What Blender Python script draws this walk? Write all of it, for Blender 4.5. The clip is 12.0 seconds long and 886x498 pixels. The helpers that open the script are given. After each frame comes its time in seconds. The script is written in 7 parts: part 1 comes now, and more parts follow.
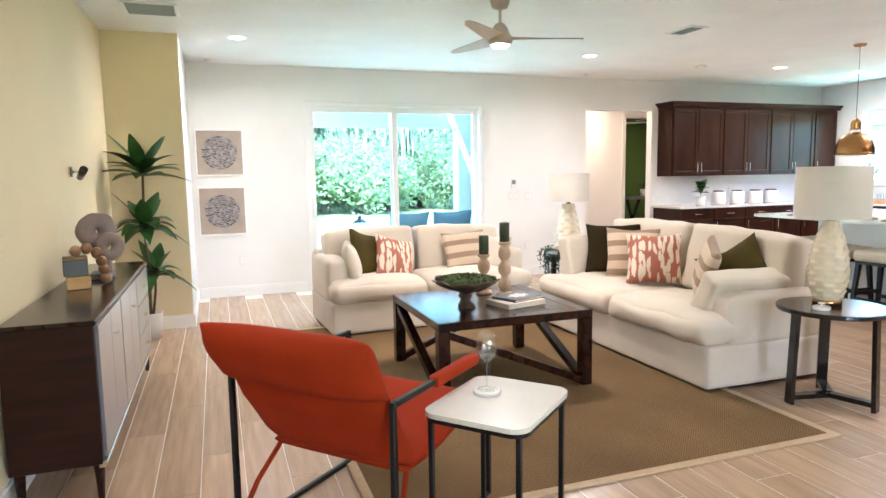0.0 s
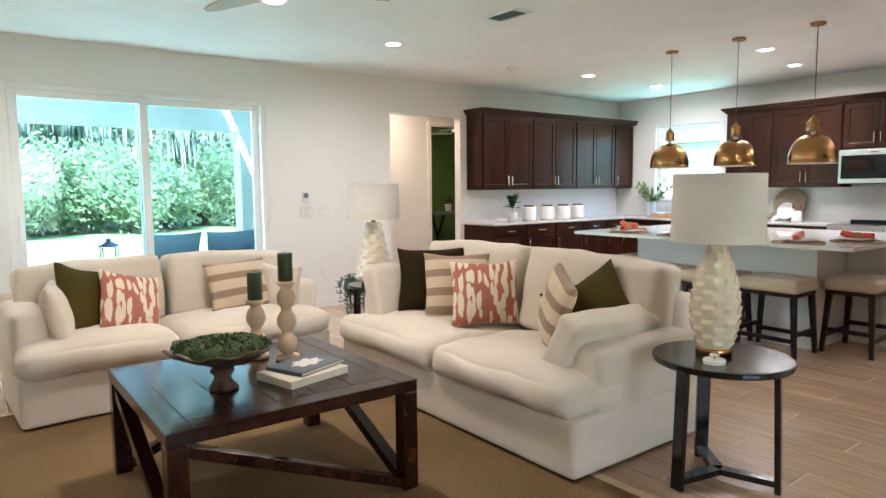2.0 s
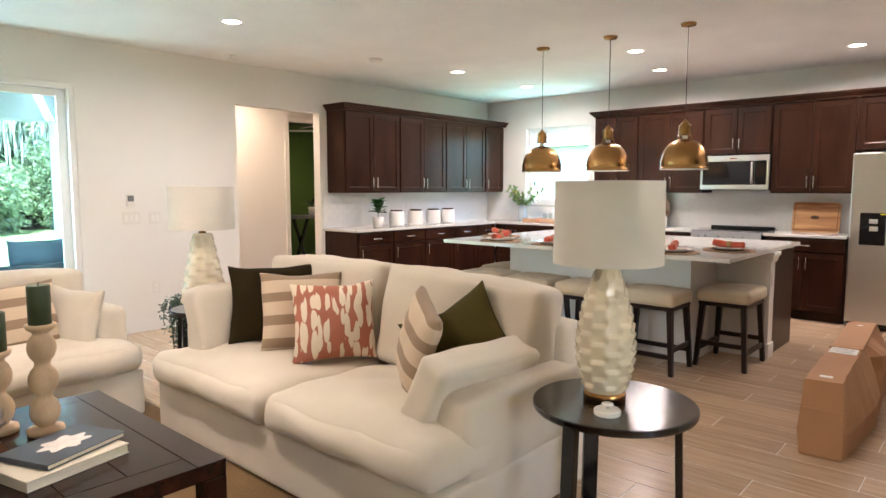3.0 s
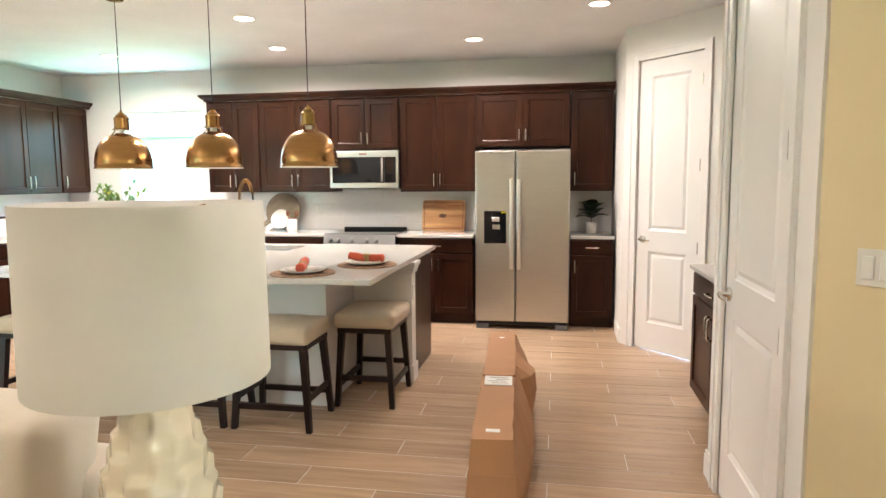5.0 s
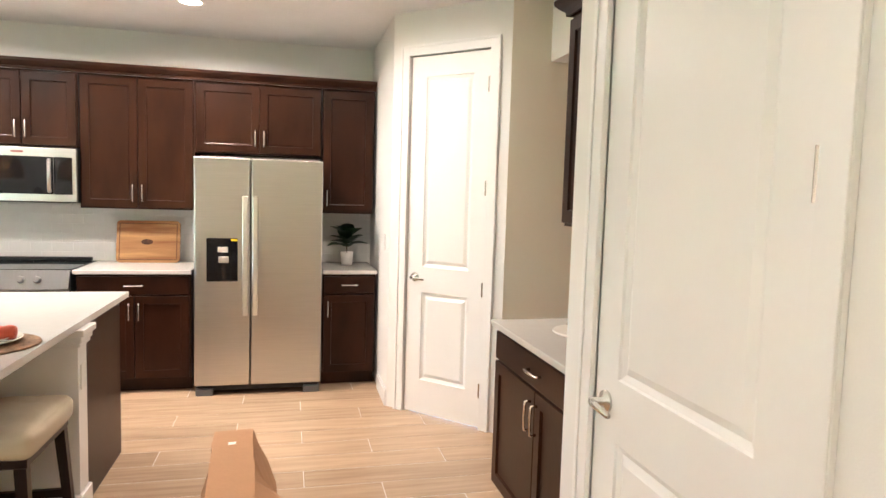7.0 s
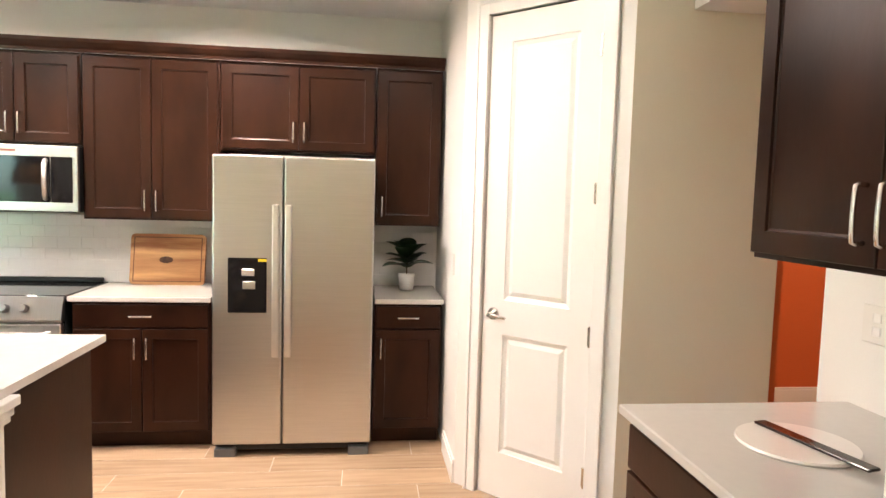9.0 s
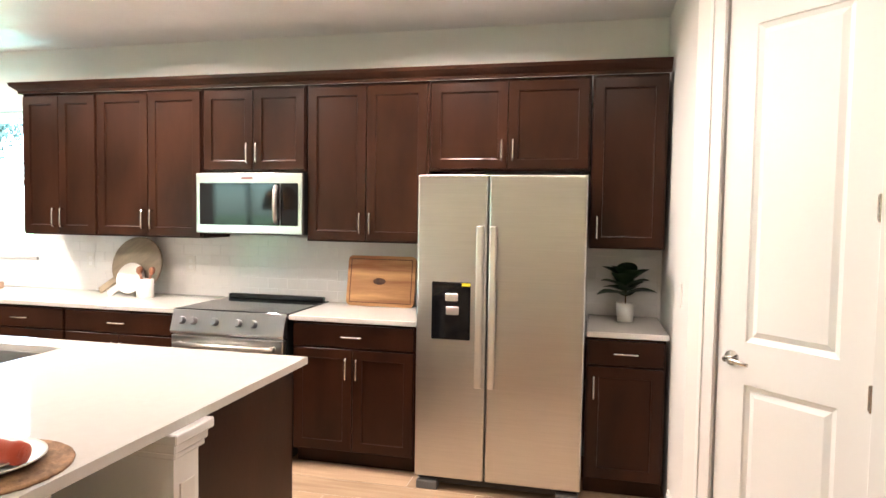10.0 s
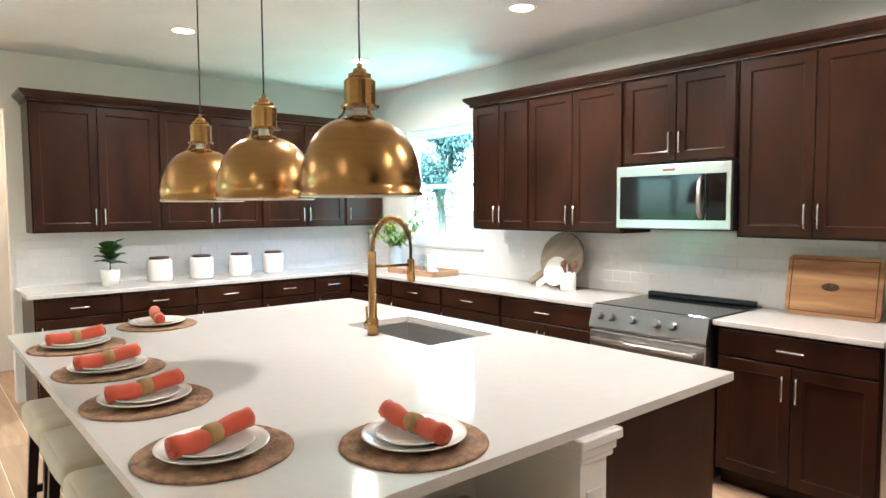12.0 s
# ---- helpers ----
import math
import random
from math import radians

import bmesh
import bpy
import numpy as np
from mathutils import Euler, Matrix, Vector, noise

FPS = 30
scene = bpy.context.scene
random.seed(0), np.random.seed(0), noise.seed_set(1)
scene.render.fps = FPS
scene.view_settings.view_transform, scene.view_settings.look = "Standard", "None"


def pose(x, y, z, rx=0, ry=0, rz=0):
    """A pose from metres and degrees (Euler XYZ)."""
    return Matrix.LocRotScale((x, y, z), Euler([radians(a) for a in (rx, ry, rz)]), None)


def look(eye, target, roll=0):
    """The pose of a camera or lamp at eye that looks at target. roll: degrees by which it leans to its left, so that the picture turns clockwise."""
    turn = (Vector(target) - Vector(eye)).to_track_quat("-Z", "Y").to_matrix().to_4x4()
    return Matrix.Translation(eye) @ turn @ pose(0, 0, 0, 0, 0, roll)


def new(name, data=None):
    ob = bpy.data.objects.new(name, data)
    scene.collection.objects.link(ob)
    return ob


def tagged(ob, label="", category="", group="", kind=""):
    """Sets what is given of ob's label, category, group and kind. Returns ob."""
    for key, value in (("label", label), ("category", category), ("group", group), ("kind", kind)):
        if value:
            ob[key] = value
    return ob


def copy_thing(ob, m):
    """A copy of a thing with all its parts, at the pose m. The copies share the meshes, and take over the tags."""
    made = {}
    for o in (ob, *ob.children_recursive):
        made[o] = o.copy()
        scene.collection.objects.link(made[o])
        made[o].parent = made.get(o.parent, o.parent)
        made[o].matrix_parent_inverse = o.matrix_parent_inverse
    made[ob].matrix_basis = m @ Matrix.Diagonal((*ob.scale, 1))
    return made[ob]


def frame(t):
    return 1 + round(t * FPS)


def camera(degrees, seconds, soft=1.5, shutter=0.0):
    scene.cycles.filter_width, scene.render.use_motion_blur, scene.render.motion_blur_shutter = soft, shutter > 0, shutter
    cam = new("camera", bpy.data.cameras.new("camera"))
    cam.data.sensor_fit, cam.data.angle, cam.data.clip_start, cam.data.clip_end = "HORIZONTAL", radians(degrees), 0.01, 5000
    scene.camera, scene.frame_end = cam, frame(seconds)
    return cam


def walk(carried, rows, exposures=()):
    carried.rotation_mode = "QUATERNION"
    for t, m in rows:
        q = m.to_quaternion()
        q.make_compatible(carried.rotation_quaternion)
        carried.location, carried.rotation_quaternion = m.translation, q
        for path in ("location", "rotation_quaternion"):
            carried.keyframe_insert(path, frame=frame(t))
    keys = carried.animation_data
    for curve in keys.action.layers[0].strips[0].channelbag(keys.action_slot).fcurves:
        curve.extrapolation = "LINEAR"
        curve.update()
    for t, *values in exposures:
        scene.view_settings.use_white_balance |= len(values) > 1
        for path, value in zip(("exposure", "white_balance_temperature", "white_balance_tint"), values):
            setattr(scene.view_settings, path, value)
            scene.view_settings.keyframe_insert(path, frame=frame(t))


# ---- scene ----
cam = camera(69.3, 12.0)
PATH = [
    (0, (0.087, -0.066, 1.408), (0.745, 1.809, 1.18), -0.9),
    (0.5, (0.167, 0.311, 1.406), (0.964, 2.133, 1.19), -1.1),
    (1, (0.348, 0.655, 1.401), (1.287, 2.409, 1.194), -1.2),
    (1.5, (0.55, 0.959, 1.385), (1.624, 2.635, 1.184), -1.0),
    (2, (0.779, 1.197, 1.372), (1.98, 2.785, 1.183), -0.5),
    (2.5, (1.059, 1.414, 1.382), (2.39, 2.894, 1.183), -0.2),
    (3, (1.341, 1.64, 1.398), (2.828, 2.964, 1.21), -0.0),
    (3.5, (1.651, 1.811, 1.4), (3.299, 2.93, 1.217), -0.2),
    (3.7, (1.779, 1.863, 1.412), (3.49, 2.882, 1.227), -0.3),
    (5.3, (2.750, 2.085, 1.462), (4.727, 2.289, 1.258), -0.0),
    (5.5, (2.896, 2.097, 1.458), (4.883, 2.205, 1.264), 0.35),
    (6, (3.192, 2.18, 1.463), (5.176, 2.01, 1.279), 0.9),
    (6.5, (3.565, 2.172, 1.511), (5.528, 1.815, 1.375), 1.4),
    (6.7, (3.704, 2.184, 1.513), (5.655, 1.769, 1.371), 1.6),
    (8.3, (4.674, 2.113, 1.522), (6.595, 1.59, 1.328), 1.8),
    (8.5, (4.78, 2.074, 1.51), (6.716, 1.606, 1.328), 1.7),
    (9, (5.035, 1.999, 1.524), (7.015, 1.757, 1.369), 1.6),
    (9.5, (5.23, 1.934, 1.535), (7.223, 2.04, 1.404), 1.3),
    (10, (5.371, 1.918, 1.519), (7.316, 2.372, 1.416), 0.9),
    (10.5, (5.482, 1.945, 1.533), (7.312, 2.747, 1.433), 0.4),
    (11, (5.546, 1.978, 1.536), (7.214, 3.077, 1.439), -0.1),
    (11.5, (5.584, 1.982, 1.52), (7.065, 3.321, 1.411), -0.3),
    (12, (5.56, 1.997, 1.518), (6.846, 3.523, 1.391), -0.3),
]
EXPO = [(0.0, 4.4, 5740, 20), (0.6, 4.19, 5740, 20), (1.0, 4.05, 5690, 20), (2.0, 3.88, 5770, 16), (3.0, 3.97, 6260, 21),
        (5.5, 4.46, 6360, 16), (8.5, 4.64, 6380, 17), (9.5, 4.58, 6810, 19),
        (10.5, 4.41, 6120, 16), (11.0, 4.33, 5990, 13), (12.0, 4.18, 5970, 12)]
walk(cam, [(t, look(eye, target, roll)) for t, eye, target, roll in PATH], EXPO)

# world, sun and the large lights
world = bpy.data.worlds.new("World")
scene.world = world
world.use_nodes = True
wn = world.node_tree.nodes
sky = wn.new("ShaderNodeTexSky")
sky.sky_type = "NISHITA"
sky.sun_disc = False
sky.sun_elevation = radians(52)
sky.sun_rotation = radians(215)
world.node_tree.links.new(sky.outputs[0], wn["Background"].inputs[0])
wn["Background"].inputs[1].default_value = 0.15
sun = bpy.data.lights.new("sun", "SUN")
sun.energy, sun.angle, sun.color = 5.0, radians(0.6), (1.0, 0.95, 0.87)
new("sun", sun).matrix_world = look((0, 0, 20), (6.0, 9.0, 6.0))

CEIL = 2.735
NY = 7.95            # north wall, inner face
EX = 9.50            # east wall, inner face
WX = -0.82           # west wall, inner face
# the last two are out of view, added to brighten the west wall and floor
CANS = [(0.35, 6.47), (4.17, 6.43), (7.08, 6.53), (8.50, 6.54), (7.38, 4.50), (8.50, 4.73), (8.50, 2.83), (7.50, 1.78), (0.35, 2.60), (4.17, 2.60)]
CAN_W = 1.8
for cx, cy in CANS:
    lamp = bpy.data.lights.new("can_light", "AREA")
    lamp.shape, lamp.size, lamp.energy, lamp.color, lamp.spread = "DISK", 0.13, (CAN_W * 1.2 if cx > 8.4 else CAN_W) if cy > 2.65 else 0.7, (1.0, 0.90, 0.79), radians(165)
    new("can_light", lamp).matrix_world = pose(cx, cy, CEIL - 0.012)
lamp = bpy.data.lights.new("fan_lamp", "AREA")
lamp.shape, lamp.size, lamp.energy, lamp.color, lamp.spread = "DISK", 0.14, 2.4, (1.0, 0.86, 0.68), radians(170)
new("fan_lamp", lamp).matrix_world = pose(2.21, 4.58, 2.365)
# unseen lamps, added to light the hall, the study and the far room
for x, y, w in ((5.7, 8.65, 1.5), (8.0, 10.4, 1.8), (8.6, -1.1, 1.5)):
    lamp = bpy.data.lights.new("unseen_room_light", "AREA")
    lamp.shape, lamp.size, lamp.energy, lamp.color, lamp.spread = "DISK", 0.13, w, (1.0, 0.75, 0.50), radians(165)
    new("unseen_room_light", lamp).matrix_world = pose(x, y, CEIL - 0.012)
# area lamps in for sky and lawn light; the front one is added fill
SKYLAMPS = [("front_skylight", 1.6, 2.2, 1.0, (0.86, 0.95, 1.0), (1.85, -2.66, 1.15), (1.85, 0.0, 1.15)),
            ("door_skylight", 2.2, 0.30, 6.5, (0.68, 0.88, 1.0), (2.31, 8.13, 2.42), (2.31, 5.2, 0.2)),
            ("door_lawnlight", 1.9, 0.5, 4.2, (0.58, 1.0, 0.86), (2.30, 8.45, 0.02), (2.30, 7.2, 1.9)),
            ("window_lawnlight", 1.0, 0.3, 3.4, (0.36, 0.94, 0.86), (9.82, 6.65, 0.98), (8.9, 6.5, 2.4)),
            ("window_skylight", 1.0, 0.30, 2.8, (0.36, 0.66, 1.0), (9.80, 6.65, 2.50), (8.0, 6.4, 0.6))]
for nm, sx, sy, watts, col, eye, target in SKYLAMPS:
    lamp = bpy.data.lights.new(nm, "AREA")
    lamp.shape, lamp.size, lamp.size_y, lamp.energy, lamp.color = "RECTANGLE", sx, sy, watts, col
    new(nm, lamp).matrix_world = look(eye, target)


# ---- materials ----
def mat(name, col, rough=0.5, metal=0.0, var=0.0, scale=8.0, bump=0.0, bscale=60.0, vary=0.0, stretch=(1, 1, 1), col2=None,
        coat=0.0, sheen=0.0, spec=0.5, detail=4.0, rvar=0.0):
    """A surface with colour variation at two scales, roughness variation and fine relief."""
    m = bpy.data.materials.new(name)
    m.use_nodes = True
    nt = m.node_tree
    n, l = nt.nodes, nt.links
    p = n["Principled BSDF"]
    p.inputs["Roughness"].default_value = rough
    p.inputs["Metallic"].default_value = metal
    p.inputs["Specular IOR Level"].default_value = spec
    p.inputs["Coat Weight"].default_value = coat
    p.inputs["Coat Roughness"].default_value = 0.12
    p.inputs["Sheen Weight"].default_value = sheen
    tc = n.new("ShaderNodeTexCoord")
    mp = n.new("ShaderNodeMapping")
    mp.inputs["Scale"].default_value = stretch
    l.new(tc.outputs["Object"], mp.inputs[0])
    info = n.new("ShaderNodeObjectInfo")
    off = n.new("ShaderNodeVectorMath")
    off.operation = "SCALE"
    off.inputs[0].default_value = (7.3, 3.1, 5.7)
    l.new(info.outputs["Random"], off.inputs["Scale"])
    l.new(off.outputs[0], mp.inputs["Location"])
    big = n.new("ShaderNodeTexNoise")
    big.inputs["Scale"].default_value, big.inputs["Detail"].default_value = scale, detail
    l.new(mp.outputs[0], big.inputs[0])
    fine = n.new("ShaderNodeTexNoise")
    fine.inputs["Scale"].default_value, fine.inputs["Detail"].default_value = bscale, 3.0
    l.new(mp.outputs[0], fine.inputs[0])
    c1 = Vector((*col, 1))
    c2 = Vector((*col2, 1)) if col2 else Vector([max(0, c * (1 - 2.2 * var)) for c in col] + [1])
    ramp = n.new("ShaderNodeValToRGB")
    ramp.color_ramp.elements[0].position, ramp.color_ramp.elements[1].position = 0.32, 0.68
    ramp.color_ramp.elements[0].color, ramp.color_ramp.elements[1].color = c2, c1
    l.new(big.outputs[0], ramp.inputs[0])
    hsv = n.new("ShaderNodeHueSaturation")
    l.new(ramp.outputs[0], hsv.inputs["Color"])
    mr = n.new("ShaderNodeMapRange")
    mr.inputs["To Min"].default_value, mr.inputs["To Max"].default_value = 1 - vary, 1 + vary
    l.new(info.outputs["Random"], mr.inputs[0])
    add = n.new("ShaderNodeMath")
    add.operation = "MULTIPLY_ADD"
    add.inputs[1].default_value, add.inputs[2].default_value = 2 * var, -var
    l.new(fine.outputs[0], add.inputs[0])
    s = n.new("ShaderNodeMath")
    l.new(mr.outputs[0], s.inputs[0])
    l.new(add.outputs[0], s.inputs[1])
    l.new(s.outputs[0], hsv.inputs["Value"])
    l.new(hsv.outputs[0], p.inputs["Base Color"])
    if rvar:
        rr = n.new("ShaderNodeMapRange")
        rr.inputs["To Min"].default_value, rr.inputs["To Max"].default_value = rough - rvar, rough + rvar
        l.new(big.outputs[0], rr.inputs[0])
        l.new(rr.outputs[0], p.inputs["Roughness"])
    if bump:
        b = n.new("ShaderNodeBump")
        b.inputs["Strength"].default_value, b.inputs["Distance"].default_value = bump, 0.004
        l.new(fine.outputs[0], b.inputs["Height"])
        l.new(b.outputs[0], p.inputs["Normal"])
    return m


def glow(name, col, strength):
    m = bpy.data.materials.new(name)
    m.use_nodes = True
    p = m.node_tree.nodes["Principled BSDF"]
    p.inputs["Base Color"].default_value = (*col, 1)
    p.inputs["Emission Color"].default_value = (*col, 1)
    p.inputs["Emission Strength"].default_value = strength
    return m


def glass_mat(name, tint=(1, 1, 1), gloss=0.08):
    """A thin pane: clear, with a faint mirror image."""
    m = bpy.data.materials.new(name)
    m.use_nodes = True
    n, l = m.node_tree.nodes, m.node_tree.links
    n.remove(n["Principled BSDF"])
    t = n.new("ShaderNodeBsdfTransparent")
    t.inputs[0].default_value = (*tint, 1)
    g = n.new("ShaderNodeBsdfGlossy")
    g.inputs["Roughness"].default_value = 0.02
    mix = n.new("ShaderNodeMixShader")
    mix.inputs[0].default_value = gloss
    l.new(t.outputs[0], mix.inputs[1])
    l.new(g.outputs[0], mix.inputs[2])
    l.new(mix.outputs[0], n["Material Output"].inputs[0])
    return m


M_WALL = mat("off_white_wall_paint", (0.80, 0.785, 0.755), 0.7, var=0.02, scale=1.3, bump=0.12, bscale=180)
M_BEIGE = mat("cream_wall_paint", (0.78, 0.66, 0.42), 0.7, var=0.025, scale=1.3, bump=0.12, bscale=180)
M_CEIL = mat("knockdown_ceiling_paint", (0.83, 0.83, 0.82), 0.8, var=0.03, scale=2.0, bump=0.35, bscale=40)
M_TRIM = mat("white_gloss_trim_paint", (0.82, 0.81, 0.79), 0.35, var=0.012, scale=3.0, bump=0.04, bscale=50)
M_GREEN = mat("green_wall_paint", (0.10, 0.19, 0.045), 0.7, var=0.03, scale=1.5, bump=0.1, bscale=150)
M_ORANGE = mat("orange_wall_paint", (0.62, 0.13, 0.03), 0.65, var=0.03, scale=1.5, bump=0.1, bscale=150)
M_PLANK = mat("wood_look_porcelain", (0.50, 0.35, 0.228), 0.27, var=0.07, scale=2.6, bump=0.015, bscale=24, vary=0.10,
              stretch=(11, 0.8, 1), col2=(0.385, 0.262, 0.168), detail=5.0, spec=0.4)
M_GROUT = mat("pale_grout", (0.72, 0.64, 0.54), 0.85, var=0.06, scale=6, bump=0.2, bscale=120)
M_ESP = mat("espresso_stained_maple", (0.041, 0.0145, 0.0072), 0.30, var=0.04, scale=2.0, bump=0.06, bscale=30, vary=0.06,
            stretch=(2.2, 2.2, 0.9), col2=(0.018, 0.0064, 0.0034), detail=4.0, rvar=0.05, spec=0.18)
M_NICKEL = mat("satin_nickel", (0.72, 0.69, 0.64), 0.26, metal=1.0, var=0.03, scale=20)
M_STEEL = mat("brushed_stainless_steel", (0.60, 0.59, 0.575), 0.30, metal=1.0, var=0.03, scale=4, stretch=(1, 1, 40), bump=0.02, bscale=30)
M_BLACKGL = mat("black_glass", (0.006, 0.006, 0.007), 0.06, var=0.02, scale=4, spec=0.28)
M_BLACKPL = mat("black_plastic", (0.005, 0.005, 0.005), 0.4, var=0.05, scale=9, bump=0.05, bscale=200)
M_QUARTZ = mat("white_quartz", (0.58, 0.56, 0.525), 0.075, var=0.012, scale=26, rvar=0.015)
M_TILE = mat("glossy_white_subway_tile", (0.80, 0.785, 0.765), 0.12, var=0.012, scale=9, bump=0.25, bscale=16, vary=0.012)
M_BRASS = mat("brushed_brass", (0.42, 0.235, 0.085), 0.25, metal=1.0, var=0.06, scale=6, stretch=(1, 1, 12), bump=0.03, bscale=40)
M_WHITEIN = mat("white_enamel", (0.83, 0.81, 0.77), 0.4, var=0.01)
M_PLASTIC = mat("white_plastic", (0.76, 0.74, 0.70), 0.4, var=0.01)
M_GLASS = glass_mat("window_glass", (0.74, 0.94, 0.99), 0.02)
M_CANGLOW = glow("lamp_glow", (1.0, 0.84, 0.62), 1.6)
M_VENT = mat("grey_vent_metal", (0.30, 0.34, 0.35), 0.5, var=0.04, scale=20)


# ---- building helpers ----
def add_box(bm, x0, x1, y0, y1, z0, z1, bevel=0.0, seg=1):
    r = bmesh.ops.create_cube(bm, size=1.0, matrix=Matrix.Translation(((x0 + x1) / 2, (y0 + y1) / 2, (z0 + z1) / 2))
                              @ Matrix.Diagonal((abs(x1 - x0), abs(y1 - y0), abs(z1 - z0), 1)))
    if bevel:
        es = list({e for v in r["verts"] for e in v.link_edges})
        bmesh.ops.bevel(bm, geom=es, offset=bevel, segments=seg, profile=0.5, affect="EDGES")
    return bm


def boxes(*rows, bevel=0.0, seg=1):
    bm = bmesh.new()
    for r in rows:
        add_box(bm, *r, bevel=bevel, seg=seg)
    return bm


def lathe(profile, n=24, cap=True, start=None):
    """A turned shape from (radius, height) rows, bottom to top."""
    bm = start or bmesh.new()
    rings = [[bm.verts.new((r * math.cos(a), r * math.sin(a), z)) for a in [2 * math.pi * k / n for k in range(n)]] for r, z in profile]
    for a, b in zip(rings, rings[1:]):
        for k in range(n):
            bm.faces.new((a[k], a[(k + 1) % n], b[(k + 1) % n], b[k]))
    if cap:
        if profile[0][0] > 1e-4:
            bm.faces.new(rings[0][::-1])
        if profile[-1][0] > 1e-4:
            bm.faces.new(rings[-1])
    return bm


def tube(points, radius, n=8, start=None, closed=False):
    """A round bar along points; radius may be one number or one a point."""
    bm = start or bmesh.new()
    pts = [Vector(p) for p in points]
    rad = radius if isinstance(radius, (list, tuple)) else [radius] * len(pts)
    rings, prev = [], None
    for i, p in enumerate(pts):
        d = (pts[min(i + 1, len(pts) - 1)] - pts[max(i - 1, 0)]).normalized()
        if prev is None:
            prev = d.orthogonal().normalized()
        u = (prev - d * prev.dot(d)).normalized()
        prev = u
        v = d.cross(u)
        rings.append([bm.verts.new(p + (u * math.cos(a) + v * math.sin(a)) * rad[i]) for a in [2 * math.pi * k / n for k in range(n)]])
    for a, b in zip(rings, rings[1:]):
        for k in range(n):
            bm.faces.new((a[k], a[(k + 1) % n], b[(k + 1) % n], b[k]))
    bm.faces.new(rings[0][::-1])
    bm.faces.new(rings[-1])
    return bm


def beam(a, b, w, h, start=None, up=(0, 0, 1), bevel=0.0):
    """A square bar from a to b."""
    bm = start or bmesh.new()
    a, b = Vector(a), Vector(b)
    d = (b - a).normalized()
    s = d.cross(Vector(up)).normalized()
    u = s.cross(d)
    m = Matrix((s, d, u)).transposed().to_4x4()
    r = bmesh.ops.create_cube(bm, size=1.0, matrix=Matrix.Translation((a + b) / 2) @ m @ Matrix.Diagonal((w, (b - a).length, h, 1)))
    if bevel:
        bmesh.ops.bevel(bm, geom=list({e for v in r["verts"] for e in v.link_edges}), offset=bevel, segments=1, affect="EDGES")
    return bm


def mesh_of(name, bm, material, smooth=False):
    bmesh.ops.recalc_face_normals(bm, faces=bm.faces[:])
    me = bpy.data.meshes.new(name)
    bm.to_mesh(me)
    bm.free()
    me.materials.append(material)
    if smooth:
        me.shade_smooth()
    return me


def part(name, bm, material, parent, label="", smooth=False, at=None):
    """One mesh object under a thing or a part."""
    ob = new(name, mesh_of(name, bm, material, smooth))
    ob.parent = parent
    if at is not None:
        ob.matrix_basis = at
    if label:
        ob["label"] = label
    return ob


def thing(name, label, category, group="", at=None, kind=""):
    ob = new(name)
    ob.empty_display_size = 0.1
    if at is not None:
        ob.matrix_basis = at
    return tagged(ob, label, category, group, kind)


def solid(name, bm, material, label, category="", group="", kind="", at=None, smooth=False):
    """A thing that is one single mesh."""
    ob = new(name, mesh_of(name, bm, material, smooth))
    if at is not None:
        ob.matrix_basis = at
    return tagged(ob, label, category, group, kind)


# ---- structure ----
def structure(name, bm, material, label, category="wall"):
    return solid(name, bm, material, label, category, kind="structure")


T = 0.12
SL0, SL1, SLZ = 1.13, 3.49, 2.325        # sliding door opening
DW0, DW1, DWZ = 5.08, 6.19, 2.30        # doorway to the hall
structure("wall_north", boxes((WX - T, SL0, NY, NY + T, 0, CEIL), (SL0, SL1, NY, NY + T, SLZ, CEIL), (SL1, DW0, NY, NY + T, 0, CEIL),
                              (DW0, DW1, NY, NY + T, DWZ, CEIL), (DW1, EX + T, NY, NY + T, 0, CEIL)), M_WALL,
          "off-white painted wall with sliding door and doorway")
W0, W1, WZ0, WZ1 = 6.13, 7.22, 1.15, 2.29   # kitchen window
structure("wall_east", boxes((EX, EX + T, 1.40, W0, 0, CEIL), (EX, EX + T, W0, W1, 0, WZ0), (EX, EX + T, W0, W1, WZ1, CEIL),
                             (EX, EX + T, W1, NY, 0, CEIL)), M_WALL, "off-white painted kitchen wall with a window")
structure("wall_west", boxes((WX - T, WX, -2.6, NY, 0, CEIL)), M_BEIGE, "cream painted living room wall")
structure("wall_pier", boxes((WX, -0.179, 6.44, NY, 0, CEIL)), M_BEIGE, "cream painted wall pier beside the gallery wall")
structure("wall_pier_side", boxes((-0.179, -0.175, 6.442, NY, 0, CEIL)), M_WALL, "off-white painted return of the wall pier")
# unseen wall; its opening is invented to let fill light in
structure("wall_south", boxes((WX - T, 1.0, -2.72, -2.6, 0, CEIL), (1.0, 2.7, -2.72, -2.6, 2.3, CEIL), (2.7, 5.77, -2.72, -2.6, 0, CEIL)), M_BEIGE, "cream painted closing wall with an invented opening")


def wall_run(a, b, thick, z0, z1):
    """A wall from a to b, its face on the line, its thickness to the right of the way."""
    a, b = Vector((*a, 0)), Vector((*b, 0))
    d = (b - a).normalized()
    n = Vector((d.y, -d.x, 0)) * thick
    bm = bmesh.new()
    lo = [bm.verts.new(p + Vector((0, 0, z0))) for p in (a, b, b + n, a + n)]
    hi = [bm.verts.new(p + Vector((0, 0, z1))) for p in (a, b, b + n, a + n)]
    bm.faces.new(lo)
    bm.faces.new(hi[::-1])
    for k in range(4):
        bm.faces.new((lo[k], hi[k], hi[(k + 1) % 4], lo[(k + 1) % 4]))
    return bm


